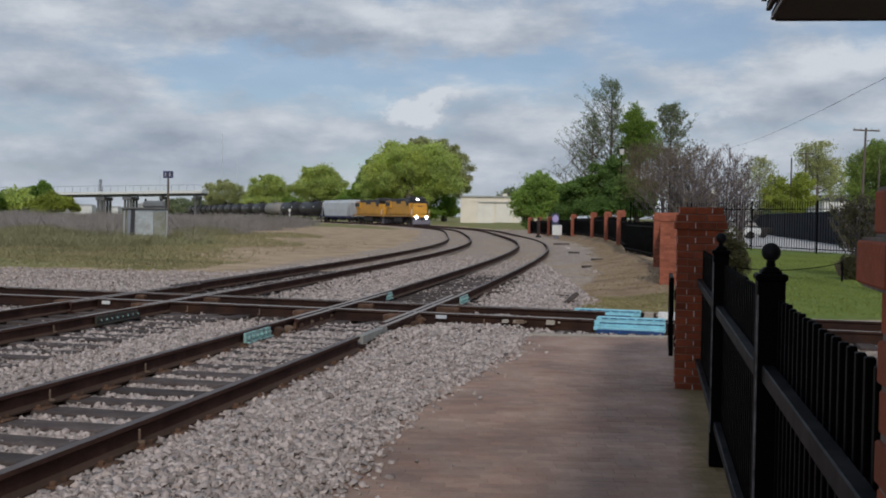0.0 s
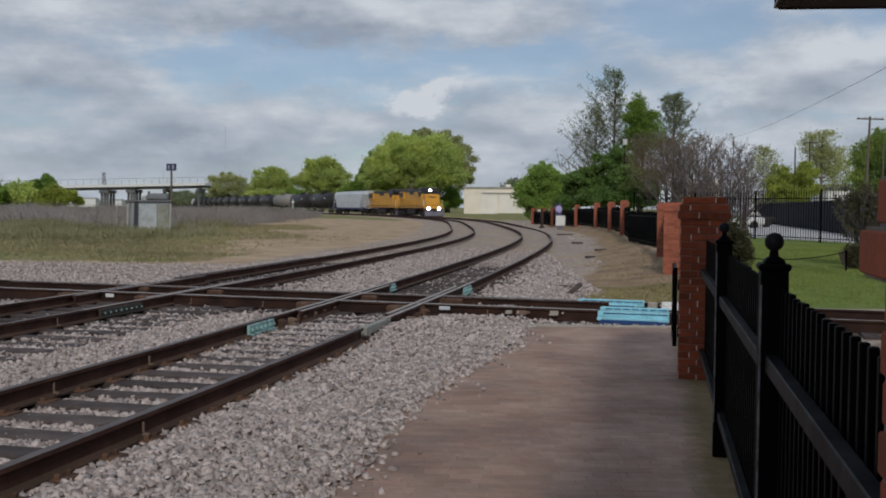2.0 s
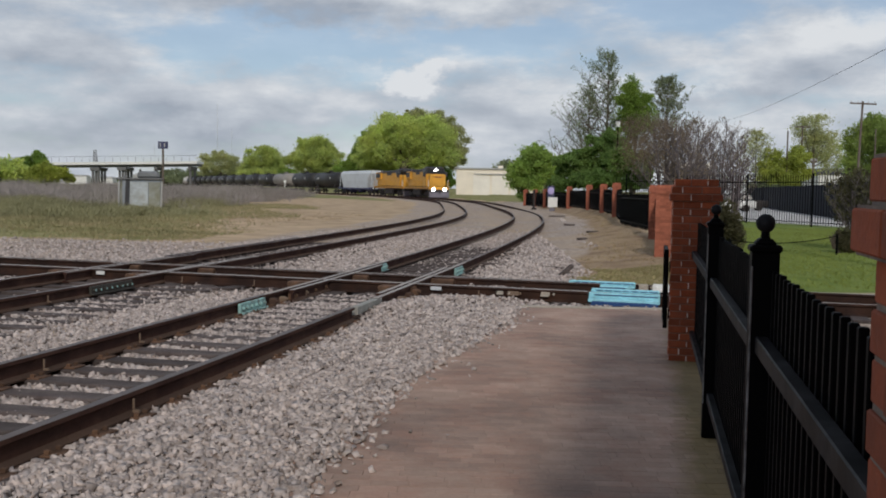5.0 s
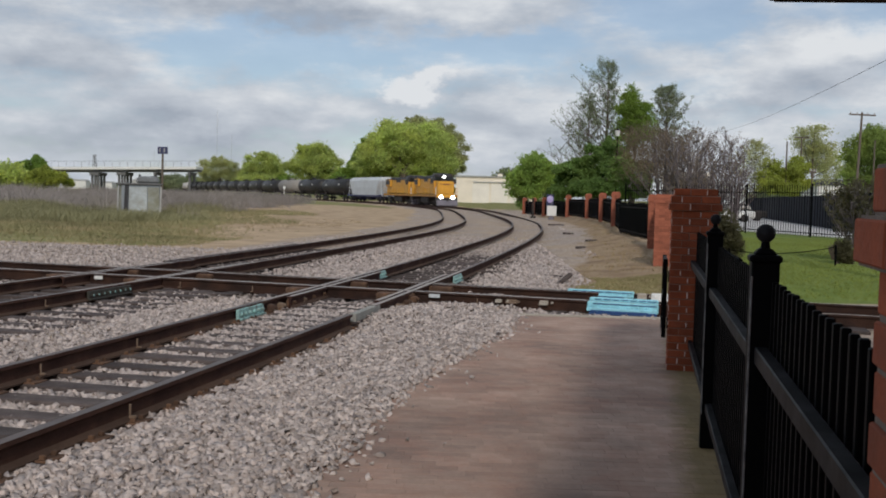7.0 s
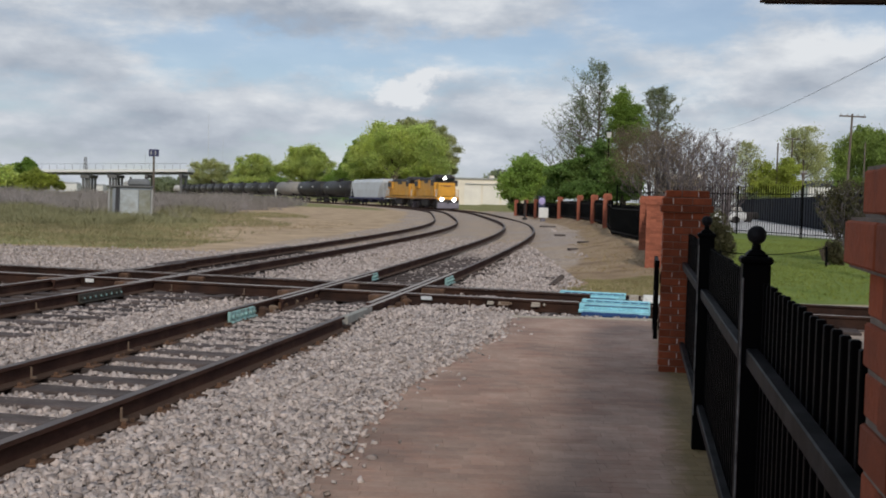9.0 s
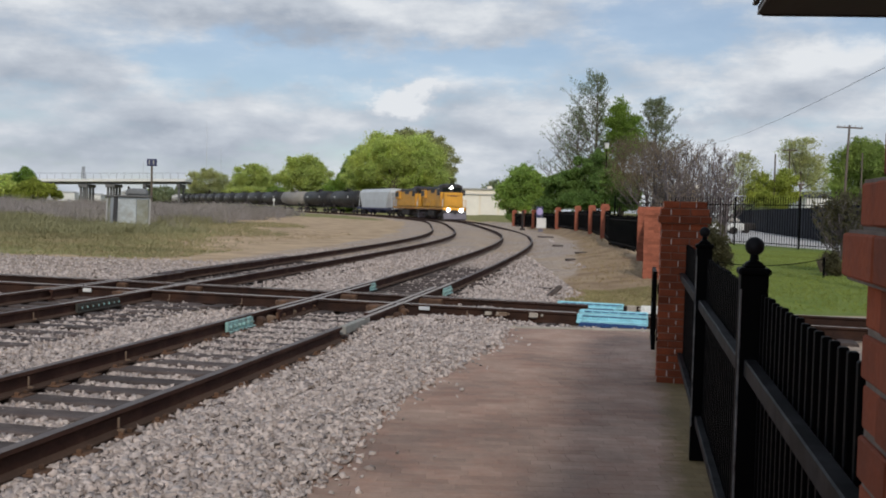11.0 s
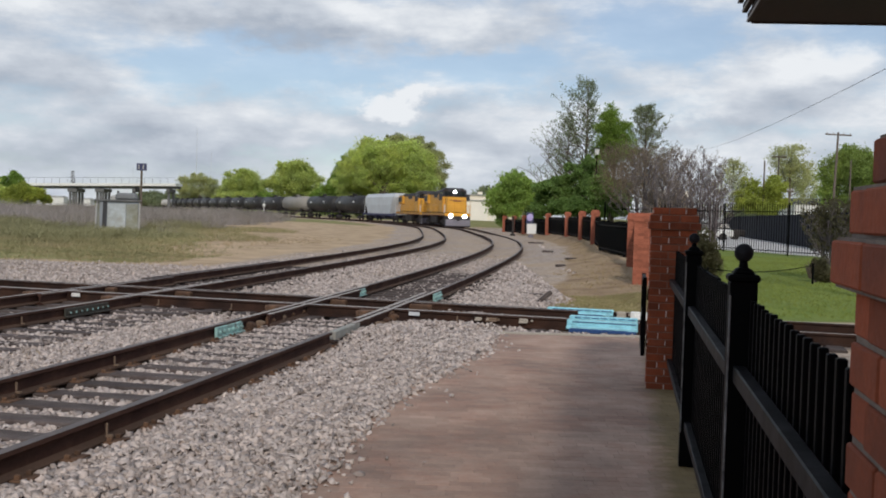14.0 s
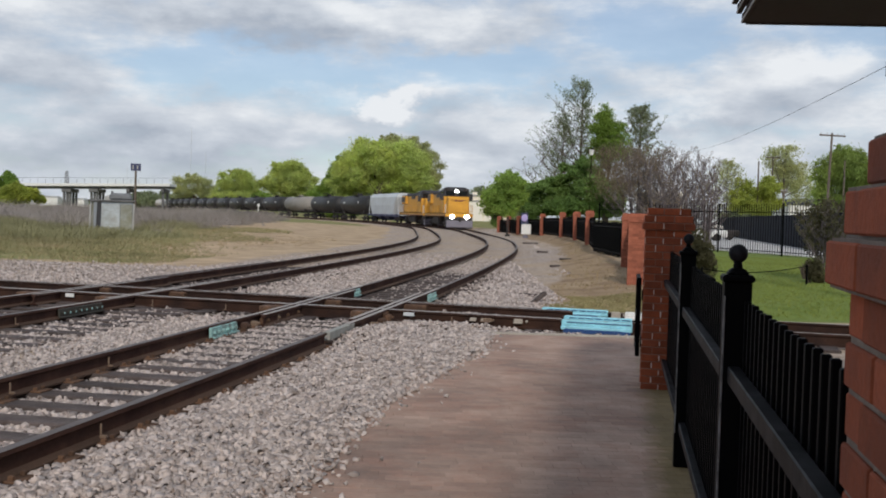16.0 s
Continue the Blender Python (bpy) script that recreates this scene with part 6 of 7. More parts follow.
def lobed_tree(label, d, lobes, mat, count, leaf, seed, clump=0.30, clumps=16, solid=0.35, name="tree", cat="tree", trunk_r=0.3, foot=None, loose=0.52):
    """A tree whose crown is made of lobes (bearing, level, half width, half height), each broken into clumps with gaps between."""
    g = np.random.default_rng(seed)
    k = d / 1800
    foot = sum(l[0] for l in lobes) / len(lobes) if foot is None else foot
    x0 = px_place(foot, d)
    z0 = float(ground_z(x0, d))
    t = thing(name, label, cat, pose(x0, d, z0), "trees" if cat == "tree" else "bushes")
    wide = max(l[2] for l in lobes) * k
    bm = bmesh.new()
    low = min(H(l[1], l[0], d) for l in lobes) - z0
    tube(bm, (0, 0, -0.3), (0, 0, max(0.4, low)), trunk_r, trunk_r * 0.75, 9)
    bodies, small = [], []
    for px, row, rx, ry in lobes:
        c = np.array([px_place(px, d) - x0, g.uniform(-0.5, 0.5) * wide, H(row, px, d) - z0])
        r = np.array([rx * k, rx * k * 0.9, ry * k])
        bodies.append((tuple(c), tuple(r * 0.82)))
        tube(bm, (0, 0, max(0.3, low * 0.8)), c + [0, 0, r[2] * 0.3], trunk_r * 0.45, trunk_r * 0.10, 6, False)
        n = max(6, int(clumps * rx * ry / 900))
        v = g.normal(size=(n, 3))
        v /= np.linalg.norm(v, axis=1)[:, None]
        for u in v:
            q = min(r[0], r[2]) * clump * g.uniform(0.6, 1.45)
            small.append((tuple(c + u * r * g.uniform(0.72, 1.0)), (q * 1.15, q, q * 0.8)))
            if g.random() < 0.35:
                tube(bm, c, c + u * r * 0.95, trunk_r * 0.12, trunk_r * 0.04, 5, False)
    part("trunk", bm, M_bark, t)
    leaves("crown", bodies, int(count * solid), leaf, mat, t, 0.45, seed=seed)
    leaves("crown", small, int(count * (1 - solid)), leaf, mat, t, 0.35, seed=seed + 500, loose=loose)
    return t


# woods behind the train
lobed_tree("broad bright yellow-green tree in spring leaf behind the train", 212, [(618, 302, 30, 32), (652, 280, 34, 32), (690, 284, 38, 38), (640, 328, 45, 26), (700, 326, 48, 28), (733, 306, 30, 32), (604, 330, 26, 26), (668, 262, 24, 15), (722, 286, 28, 26), (660, 305, 36, 28)], M_leafY, 150000, 0.20, 3, 0.30, 22, trunk_r=0.7)
lobed_tree("tall dusky olive tree with a thin crown behind the bright one", 226, [(702, 256, 34, 21), (736, 268, 32, 22), (760, 292, 21, 28), (682, 250, 22, 12), (764, 320, 16, 24), (748, 320, 25, 26)], M_leafT, 34000, 0.18, 5, 0.28, 26, 0.2, trunk_r=0.7)
lobed_tree("dark green tree at the edge of the wood behind the train", 222, [(586, 314, 15, 28), (577, 334, 15, 18), (598, 298, 12, 22), (600, 335, 18, 20)], M_leafG, 26000, 0.19, 4, 0.30, 24, trunk_r=0.4)
lobed_tree("green tree in spring leaf behind the train", 296, [(510, 315, 34, 28), (481, 326, 25, 22), (540, 326, 21, 25), (500, 297, 25, 12), (525, 345, 40, 15), (526, 300, 18, 12)], M_leafM, 46000, 0.24, 6, 0.30, 22, trunk_r=0.5)
lobed_tree("bright green tree in spring leaf behind the train", 330, [(415, 325, 30, 26), (391, 335, 20, 18), (442, 332, 22, 20), (418, 307, 19, 11), (410, 350, 45, 14)], M_leafM, 46000, 0.26, 7, 0.30, 22, trunk_r=0.5)
lobed_tree("pale green tree in spring leaf beside the overpass", 460, [(340, 331, 32, 21), (324, 345, 25, 14), (361, 340, 18, 20), (346, 318, 19, 11)], M_leafP, 28000, 0.28, 8, 0.30, 22, trunk_r=0.5)
lobed_tree("dark green undergrowth along the foot of the wood", 218, [(590, 366, 30, 16), (635, 366, 36, 17), (680, 364, 36, 18), (722, 356, 30, 24), (745, 366, 16, 20), (705, 372, 40, 14)], M_leafG, 34000, 0.19, 14, 0.34, 22, name="bush", cat="bush", trunk_r=0.12)
lobed_tree("dark green undergrowth along the foot of the wood", 470, [(330, 358, 30, 12), (385, 358, 36, 12), (440, 357, 36, 13), (500, 357, 40, 14), (550, 358, 30, 14)], M_leafG, 24000, 0.34, 15, 0.34, 22, name="bush", cat="bush", trunk_r=0.12)
tree("low green tree in a gap of the wood", 566, 260, H(326, 566, 260), 9, M_leafG, 6000, 0.3, crown_from=0.02, seed=9)
tree("low green tree in a gap of the wood", 460, 330, H(335, 460, 330), 11, M_leafG, 6000, 0.3, crown_from=0.02, seed=19)
lobed_tree("dark green tree at the edge of the weedy field", 190, [(12, 322, 22, 20), (-8, 330, 20, 20), (20, 340, 20, 14)], M_leafG, 14000, 0.20, 10, trunk_r=0.2)
lobed_tree("yellow-green bushy tree at the edge of the weedy field", 180, [(48, 344, 24, 16), (25, 342, 25, 20), (66, 352, 14, 10), (5, 348, 24, 15)], M_leafL, 20000, 0.19, 11, trunk_r=0.15)
tree("yellow-green bushy tree at the edge of the weedy field", -40, 185, H(312, -40, 185), 9, M_leafY, 8000, 0.3, crown_from=0.0, seed=12)
tree("bushy tree at the edge of the weedy field", -110, 180, H(305, -110, 180), 11, M_leafG, 3600, 0.45, crown_from=0.0, seed=13)
for k, (px, d, row, w) in enumerate(((870, 330, 330, 18), (905, 340, 325, 14), (830, 360, 345, 16), (290, 480, 345, 22), (250, 520, 350, 26), (620, 380, 350, 30), (520, 420, 350, 30), (1350, 300, 372, 30), (1480, 300, 368, 30))):
    tree("distant grey-green tree in spring leaf", px, d, H(row, px, d), w, M_leafO, 4200, 0.55, crown_from=0.0, seed=30 + k)

lobed_tree("distant dull green treeline beyond the overpass", 580, [(228, 350, 22, 9), (262, 347, 24, 12), (292, 350, 20, 10), (318, 352, 18, 9)], M_leafO, 9000, 0.5, 17, 0.4, 22, trunk_r=0.2)
lobed_tree("distant dull green treeline beyond the overpass", 600, [(60, 356, 26, 6), (110, 357, 30, 5), (160, 357, 30, 5), (205, 356, 22, 6)], M_leafO, 8000, 0.5, 18, 0.4, 22, trunk_r=0.2)

# by the far fence
lobed_tree("bright green bushy tree behind the far fence", 112, [(900, 338, 30, 30), (873, 356, 22, 24), (925, 345, 24, 28), (898, 314, 15, 10), (890, 372, 30, 14), (885, 335, 16, 16), (918, 322, 13, 10)], M_leafF, 30000, 0.13, 20, 0.34, 26, trunk_r=0.15)
lobed_tree("dark green spreading tree behind the far fence", 79, [(948, 332, 24, 10), (983, 320, 28, 11), (1020, 308, 26, 13), (958, 352, 28, 13), (1000, 340, 34, 14), (1045, 330, 30, 15), (1072, 350, 32, 15), (1010, 366, 52, 13), (1060, 374, 42, 13), (952, 374, 30, 13), (1086, 334, 20, 14), (1030, 290, 18, 12), (1048, 306, 18, 14), (1003, 296, 14, 8)], M_leafD, 64000, 0.105, 22, 0.42, 34, 0.25, trunk_r=0.2, loose=0.62)
lobed_tree("dark green tree beside the iron fence", 72, [(1066, 350, 28, 26), (1090, 358, 24, 20), (1050, 335, 20, 22)], M_leafD, 16000, 0.10, 27, trunk_r=0.12)
lobed_tree("bright green slender tree among bare ones", 80, [(1070, 232, 22, 32), (1060, 205, 15, 18), (1082, 258, 22, 24), (1065, 280, 20, 24), (1088, 228, 9, 18), (1056, 240, 14, 30)], M_leafG, 17000, 0.085, 24, 0.5, 24, 0.15, trunk_r=0.14, foot=1074)
lobed_tree("dense brown budding tree behind the far fence", 66, [(1078, 298, 30, 36), (1112, 290, 34, 38), (1140, 300, 26, 34), (1095, 330, 40, 30), (1062, 286, 18, 26), (1128, 335, 28, 26)], M_bud, 17000, 0.045, 28, 0.45, 30, 0.25, trunk_r=0.06, loose=0.7)


def sparse_tree(label, px, d, row, width, mat, count, leaf, seed, twig=M_bark, lean=0.0, crown0=0.25, shoots=46, name="tree", bush=False, windward=1.0):
    """A thin-leaved tree: a leader, many upswept branches, and leaves strung along them."""
    g = random.Random(seed)
    x = px_place(px, d)
    z0 = float(ground_z(x, d))
    h = H(row, px, d) - z0
    t = thing(name, label, "tree", pose(x, d, z0), "trees")
    bm = bmesh.new()
    r0 = h * 0.012
    pts = []
    stems = 5 if bush else 1
    tops = []
    for s in range(stems):
        a = 2 * math.pi * s / stems
        tp = Vector((lean + (math.cos(a) * width * 0.25 if bush else 0), math.sin(a) * width * 0.25 if bush else 0, h * (g.uniform(0.8, 0.95) if bush else 0.97)))
        tube(bm, (0.12 * math.cos(a), 0.12 * math.sin(a), -0.2), tp * 0.5, r0, r0 * 0.7, 7)
        tube(bm, tp * 0.5, tp, r0 * 0.7, r0 * 0.15, 6)
        tops.append(tp)
    for k in range(shoots):
        tp = tops[k % stems]
        f = crown0 + (0.97 - crown0) * (k / shoots) ** 0.9
        st = tp * f
        a = k * 2.4 + g.uniform(-0.4, 0.4)
        reach = width * 0.5 * (1.02 - ((f - crown0) / (1 - crown0)) ** 1.4) * g.uniform(0.65, 1.1) + 0.35
        reach *= windward if math.cos(a) < 0 else 1 / windward
        e = st + Vector((math.cos(a) * reach, math.sin(a) * reach, reach * g.uniform(0.35, 0.9) + 0.3))
        m = st.lerp(e, 0.5) - Vector((0, 0, reach * 0.06))
        rb = r0 * 0.34 * (1.1 - f) + 0.012
        tube(bm, st, m, rb, rb * 0.7, 5, False)
        tube(bm, m, e, rb * 0.7, rb * 0.25, 5, False)
        pts += [st.lerp(e, g.uniform(0.3, 1.05)) for _ in range(6)]
        for j in range(5):
            b0 = st.lerp(e, g.uniform(0.3, 1.0))
            e2 = b0 + Vector((g.uniform(-1, 1), g.uniform(-1, 1), g.uniform(0.3, 1.4))) * reach * 0.32
            tube(bm, b0, e2, rb * 0.4, rb * 0.15, 4, False)
            pts.append(e2)
            pts.append(b0.lerp(e2, 0.6))
    part("trunk", bm, twig, t)
    if count:
        q = np.random.default_rng(seed)
        P = np.array([p[:] for p in pts])
        sel = q.integers(0, len(P), count)
        bl = [(tuple(P[i]), (width * 0.045,) * 3) for i in range(len(P))]
        leaves("crown", bl, count, leaf, mat, t, 0.3, seed=seed)
    return t


sparse_tree("tall thin-leaved tree blown by wind", 1024, 84, 140, 6.2, M_leafW, 8800, 0.07, 41, shoots=74, crown0=0.12, windward=1.5)
sparse_tree("tall thin-leaved tree with dark branches", 992, 88, 200, 5.0, M_leafW, 3800, 0.07, 42, shoots=54, crown0=0.2, windward=1.3)
sparse_tree("tall tree with sparse pale green leaves", 1128, 86, 186, 4.2, M_leafO, 5200, 0.08, 44, shoots=54, crown0=0.5)
sparse_tree("bare rusty-brown shrub tree with many stems", 1126, 60, 245, 3.4, M_bud, 4500, 0.045, 45, M_twig, shoots=70, crown0=0.15, bush=True)
sparse_tree("bare rusty-brown shrub tree with many stems", 1160, 58, 255, 3.0, M_bud, 3000, 0.04, 46, M_twig, shoots=80, crown0=0.15, bush=True)
sparse_tree("bare grey-purple shrub tree with many stems", 1182, 62, 244, 3.0, M_bud, 1500, 0.05, 47, M_twig, shoots=120, crown0=0.15, bush=True)
sparse_tree("bare grey-purple shrub tree with many stems", 1222, 64, 262, 3.0, M_bud, 1500, 0.05, 48, M_twig, shoots=120, crown0=0.15, bush=True)
sparse_tree("bare grey-purple shrub tree with many stems", 1252, 66, 270, 2.4, M_bud, 1200, 0.05, 49, M_twig, shoots=100, crown0=0.15, bush=True)
sparse_tree("pale budding tree beyond the lawn", 1285, 120, 285, 6.0, M_leafP, 2600, 0.12, 50, shoots=70, crown0=0.2)

# beyond the lawn
lobed_tree("yellow-green tree beyond the iron fence", 118, [(1330, 348, 34, 24), (1356, 332, 24, 20), (1308, 362, 22, 16), (1362, 358, 20, 22), (1335, 370, 34, 14)], M_leafL, 20000, 0.13, 51, 0.34, 26, trunk_r=0.14)
lobed_tree("pale green feathery tree beyond the iron fence", 150, [(1383, 290, 26, 30), (1405, 312, 30, 28), (1364, 278, 14, 20), (1420, 335, 24, 22), (1385, 265, 18, 10)], M_leafP, 11000, 0.14, 52, 0.45, 24, 0.2, trunk_r=0.2, foot=1385)
lobed_tree("round mid-green tree beyond the iron fence", 114, [(1485, 302, 36, 34), (1510, 315, 28, 36), (1460, 312, 22, 34), (1490, 272, 26, 15), (1490, 350, 42, 28), (1449, 342, 16, 26), (1512, 285, 16, 18)], M_leafB2, 42000, 0.115, 53, 0.34, 28, trunk_r=0.18)
tree("round mid-green tree beyond the iron fence", 1600, 110, H(270, 1600, 110), 8, M_leafG, 5000, 0.24, crown_from=0.12, blobs=9, seed=54, gap=0.35)


def bush(label, px, d, row, width, mat, count, leaf, seed):
    return tree(label, px, d, H(row, px, d), width, mat, count, leaf, crown_from=0.0, blobs=7, seed=seed, name="bush", cat="bush", gap=0.4, trunk=0.02)


bush("olive-green garden bush on the lawn", 1240, 27, 398, 0.95, M_leafB, 5200, 0.045, 55)
tagged(sparse_tree("airy brown-olive garden shrub on the lawn", 1466, 28, 374, 1.35, M_leafB, 4200, 0.042, 56, M_twig, shoots=70, crown0=0.12, name="bush", bush=True), category="bush", group="bushes")
bush("low dark olive garden bush on the lawn", 1447, 27, 457, 0.55, M_leafB, 3000, 0.04, 57)
bush("dark low bush under the far trees", 880, 112, 375, 1.6, M_leafD, 900, 0.12, 58)


# ---------------------------------------------------------------- weeds and grass tufts
def tufts(name, pts, h, w, mat, label, seed, lean=0.35, blades=5):
    g = np.random.default_rng(seed)
    pts = np.repeat(np.asarray(pts), blades, axis=0)
    n = len(pts)
    pts = pts + np.stack([g.normal(size=n) * w * 2, g.normal(size=n) * w * 2, np.zeros(n)], -1)
    patch = 0.85 + 0.25 * np.sin(pts[:, 0] * 0.45 + 1.7 * np.sin(pts[:, 1] * 0.23)) + 0.15 * np.sin(pts[:, 0] * 1.3 + pts[:, 1] * 0.6)
    hh = h * g.uniform(0.5, 1.15, n) * patch
    a = g.uniform(0, 2 * math.pi, n)
    side = np.stack([np.cos(a), np.sin(a), np.zeros(n)], -1) * (w * g.uniform(0.5, 1.2, n))[:, None]
    tip = pts + np.stack([g.normal(size=n) * lean * hh, g.normal(size=n) * lean * hh, hh], -1)
    V = np.stack([pts - side, pts + side, tip + side * 0.35, tip - side * 0.35], 1).reshape(-1, 3)
    F = np.arange(n * 4).reshape(-1, 4)
    ob = raw(name, V, F, mat, None, label)
    return tagged(ob, kind="stuff", category="grass")


def scatter(n, x0, x1, y0, y1, keep, seed):
    g = np.random.default_rng(seed)
    x, y = g.uniform(x0, x1, n), g.uniform(y0, y1, n)
    k = keep(x, y, g)
    x, y = x[k], y[k]
    return np.stack([x, y, ground_z(x, y)], -1)


WEED_EDGE = lambda y: -15.2 - 0.085 * (y - 48)


def weeds(x, y, g):
    return (x < WEED_EDGE(y) + 1.6 * np.sin(y * 0.31) + g.normal(size=len(x)) * 0.8) & (y > 49 + 1.6 * np.sin(x * 0.5)) & (x > -0.47 * y - 2) & ~((np.abs(x + 0.335 * y - 0.6) < 1.7) & (y < 53))


def olive(x, y, g):
    return (x < WEED_EDGE(y) + 5.5 + 1.5 * np.sin(y * 0.4)) & (y > 33 + 1.5 * np.sin(x * 0.4) + g.normal(size=len(x))) & (x > -0.47 * y - 2) & (y < 75)


def front_weeds(x, y, g):
    """A ragged belt before the dry weeds, deeper towards the open field; the cabinet's own footprint stays clear."""
    start = 49 + 1.6 * np.sin(x * 0.5) - 3 - 6 * smooth01((-0.26 * y - x) / 5) + g.normal(size=len(x)) * 1.0
    ok = (x < WEED_EDGE(y) + 1.2 + 1.6 * np.sin(y * 0.31) + g.normal(size=len(x)) * 0.8) & (x > -0.47 * y - 2)
    return ok & (y > start) & (y < 62) & ~((np.abs(x + 0.335 * y - 0.6) < 1.5) & (y > 46.5) & (y < 53))


for k in range(3):
    tufts("dry_weeds", scatter(34000, -75, -12, 48, 130, weeds, 61 + k), (0.70, 0.95, 1.15)[k], (0.013, 0.011, 0.009)[k], M_weed, "tall dry mauve-grey weeds on the field", 80 + k, (0.75, 0.6, 0.5)[k], 7)
tufts("green_weeds", scatter(30000, -42, -5, 32, 75, lambda x, y, g: olive(x, y, g) & ((y > 40) | (x < -0.245 * y + g.normal(size=len(x)) * 1.2)), 63), 0.16, 0.009, M_grassdull, "low yellow-green grass along the edge of the field", 64, 0.8, 6)
tufts("olive_weeds", scatter(52000, -45, -10, 37, 80, front_weeds, 91), 0.55, 0.010, M_darkolive, "knee-high dark olive weeds before the dry ones", 92, 0.7, 7)
tufts("dry_grass", scatter(9000, -30, 0, 24, 60, lambda x, y, g: (line_x(y) - SIDE - x > 5.0) & (x > -0.48 * y) & (np.sin(x * 0.5 + 2 * np.sin(y * 0.2)) + g.normal(size=len(x)) * 0.5 > 0.4), 65), 0.07, 0.012, M_drygrass, "short dry grass on the dirt", 66, 0.8, 4)
tufts("short_grass", scatter(26000, -26, -5, 28.5, 42, lambda x, y, g: (line_x(y) - SIDE - x > 4.5) & (x < -0.235 * y + g.normal(size=len(x)) * 1.5) & (x > -0.48 * y) & (np.sin(x * 0.25 + y * 0.5) + g.normal(size=len(x)) * 0.6 > 0.0), 67), 0.09, 0.010, M_grassdull, "short yellow-green grass by the gravel", 68, 0.8, 5)


def verge(x, y, g):
    fx = np.where(y < 24, FENCE_K + FENCE_M * y, far_fence_x(y))
    right = x - line_x(y)
    return (right > 2.9 + 0.5 * np.sin(y)) & (x < fx + 0.2) & (y > 17.6) & (x > 1.9)


tufts("verge_grass", scatter(11000, 1.5, 9, 17.5, 62, verge, 69), 0.04, 0.010, M_drygrass, "dry trodden grass on the verge by the fence", 70, 0.6, 3)
tufts("verge_green_grass", scatter(7000, 1.8, 4.5, 17.4, 21.5, verge, 71), 0.045, 0.007, M_vergegrass, "short dry olive grass on the verge by the pillar", 72, 0.6, 3)
tufts("lawn_grass", scatter(40000, 4.0, 17, 17.8, 46, lambda x, y, g: (x > FENCE_K + FENCE_M * y + 0.5) & (x < 0.46 * y), 73), 0.04, 0.008, M_grassy, "mown green lawn behind the fence", 74, 0.5, 3)



# ---------------------------------------------------------------- far fence panels
def bar_fence(label, pts, z0, z1, step, rail_z, mat, group, bar=0.02):
    """A vertical-bar fence along plan points; each panel is a thing."""
    for a, b in zip(pts[:-1], pts[1:]):
        a, b = Vector((*a, 0)), Vector((*b, 0))
        L = (b - a).length
        base = float(ground_z((a.x + b.x) / 2, (a.y + b.y) / 2)) if z0 is None else z0
        p = thing("iron_fence_panel", label, "fence panel", Matrix.Translation((a.x, a.y, base)) @ pose(0, 0, 0, 0, 0, math.degrees(math.atan2((b - a).y, (b - a).x))), group)
        for z in rail_z:
            bm = bmesh.new()
            box(bm, (L / 2, 0, z), (L, 0.035, 0.04))
            part("fence_rail", bm, mat, p)
        bm = bmesh.new()
        box(bm, (0.03, 0, z1 / 2), (0.06, 0.06, z1 + 0.06))
        part("post", bm, mat, p)
        bm = bmesh.new()
        box(bm, (0, 0, z1 / 2 + 0.04), (bar, bar, z1 - 0.08))
        me = mesh_of(bm, "bar", mat)
        n = max(2, int(L / step))
        for k in range(n):
            piece("bar", me, p, pose((k + 0.5) * L / n, 0, random.uniform(-0.05, 0.04)))


ppts = [(px_place(px - 1, d), d) for px, d in ((1045, 46), (1022, 55), (997, 63), (962, 72), (920, 83), (902, 89), (885, 95))]
bar_fence("black iron fence panel between far brick pillars", [tuple(fence_at(31.0, 0.25)[:2]), (5.75, 38.5)] + ppts, None, 1.22, 0.11, (0.2, 1.05), M_black, "far black fence panels", 0.022)
bar_fence("black iron fence panel between brick pillars", [tuple(fence_at(24.3)[:2]), tuple(fence_at(30.8, 0.25)[:2])], None, 1.35, 0.11, (0.25, 1.2), M_black, "far black fence panels", 0.022)
bar_fence("tall black iron fence along the lawn", [(9.5, 62), (12.2, 57.5), (14.5, 53.5), (16.2, 48.5), (17.8, 44.0), (19.4, 39.5), (21.0, 35.0)], None, 2.5, 0.19, (0.2, 2.1), M_black, "lawn iron fence panels", 0.024)


def screen_fence():
    s = thing("screen_fence", "tall fence covered with dark navy screen cloth", "fence")
    pts = [(34.5, 127), (31.5, 110), (28.5, 94), (25.6, 78), (22.6, 62), (20.6, 52)]
    for a, b in zip(pts[:-1], pts[1:]):
        a, b = Vector((*a, 0)), Vector((*b, 0))
        L = (b - a).length
        bm = bmesh.new()
        c = (a + b) / 2
        box(bm, (c.x, c.y, 1.0), (L - 0.1, 0.03, 2.3), math.degrees(math.atan2((b - a).y, (b - a).x)))
        part("screen_cloth", bm, M_screen, s)
        bm = bmesh.new()
        tube(bm, (a.x, a.y, -0.3), (a.x, a.y, 2.25), 0.05, 0.05, 8)
        part("fence_post", bm, M_black, s)


screen_fence()
bm = bmesh.new()
pts = [(60, 150), (40, 150), (20.0, 86), (14.7, 57.5), (22.4, 35), (60, 35)]
vs = [bm.verts.new((x, y, -0.015)) for x, y in pts]
bm.faces.new(vs)
ex = bmesh.ops.extrude_face_region(bm, geom=bm.faces[:])
for v in ex["geom"]:
    if isinstance(v, bmesh.types.BMVert):
        v.co.z -= 0.12
bmesh.ops.recalc_face_normals(bm, faces=bm.faces[:])
tagged(part("road", bm, M_asphalt, None, "pale concrete drive beyond the iron fence"), kind="structure", category="road")


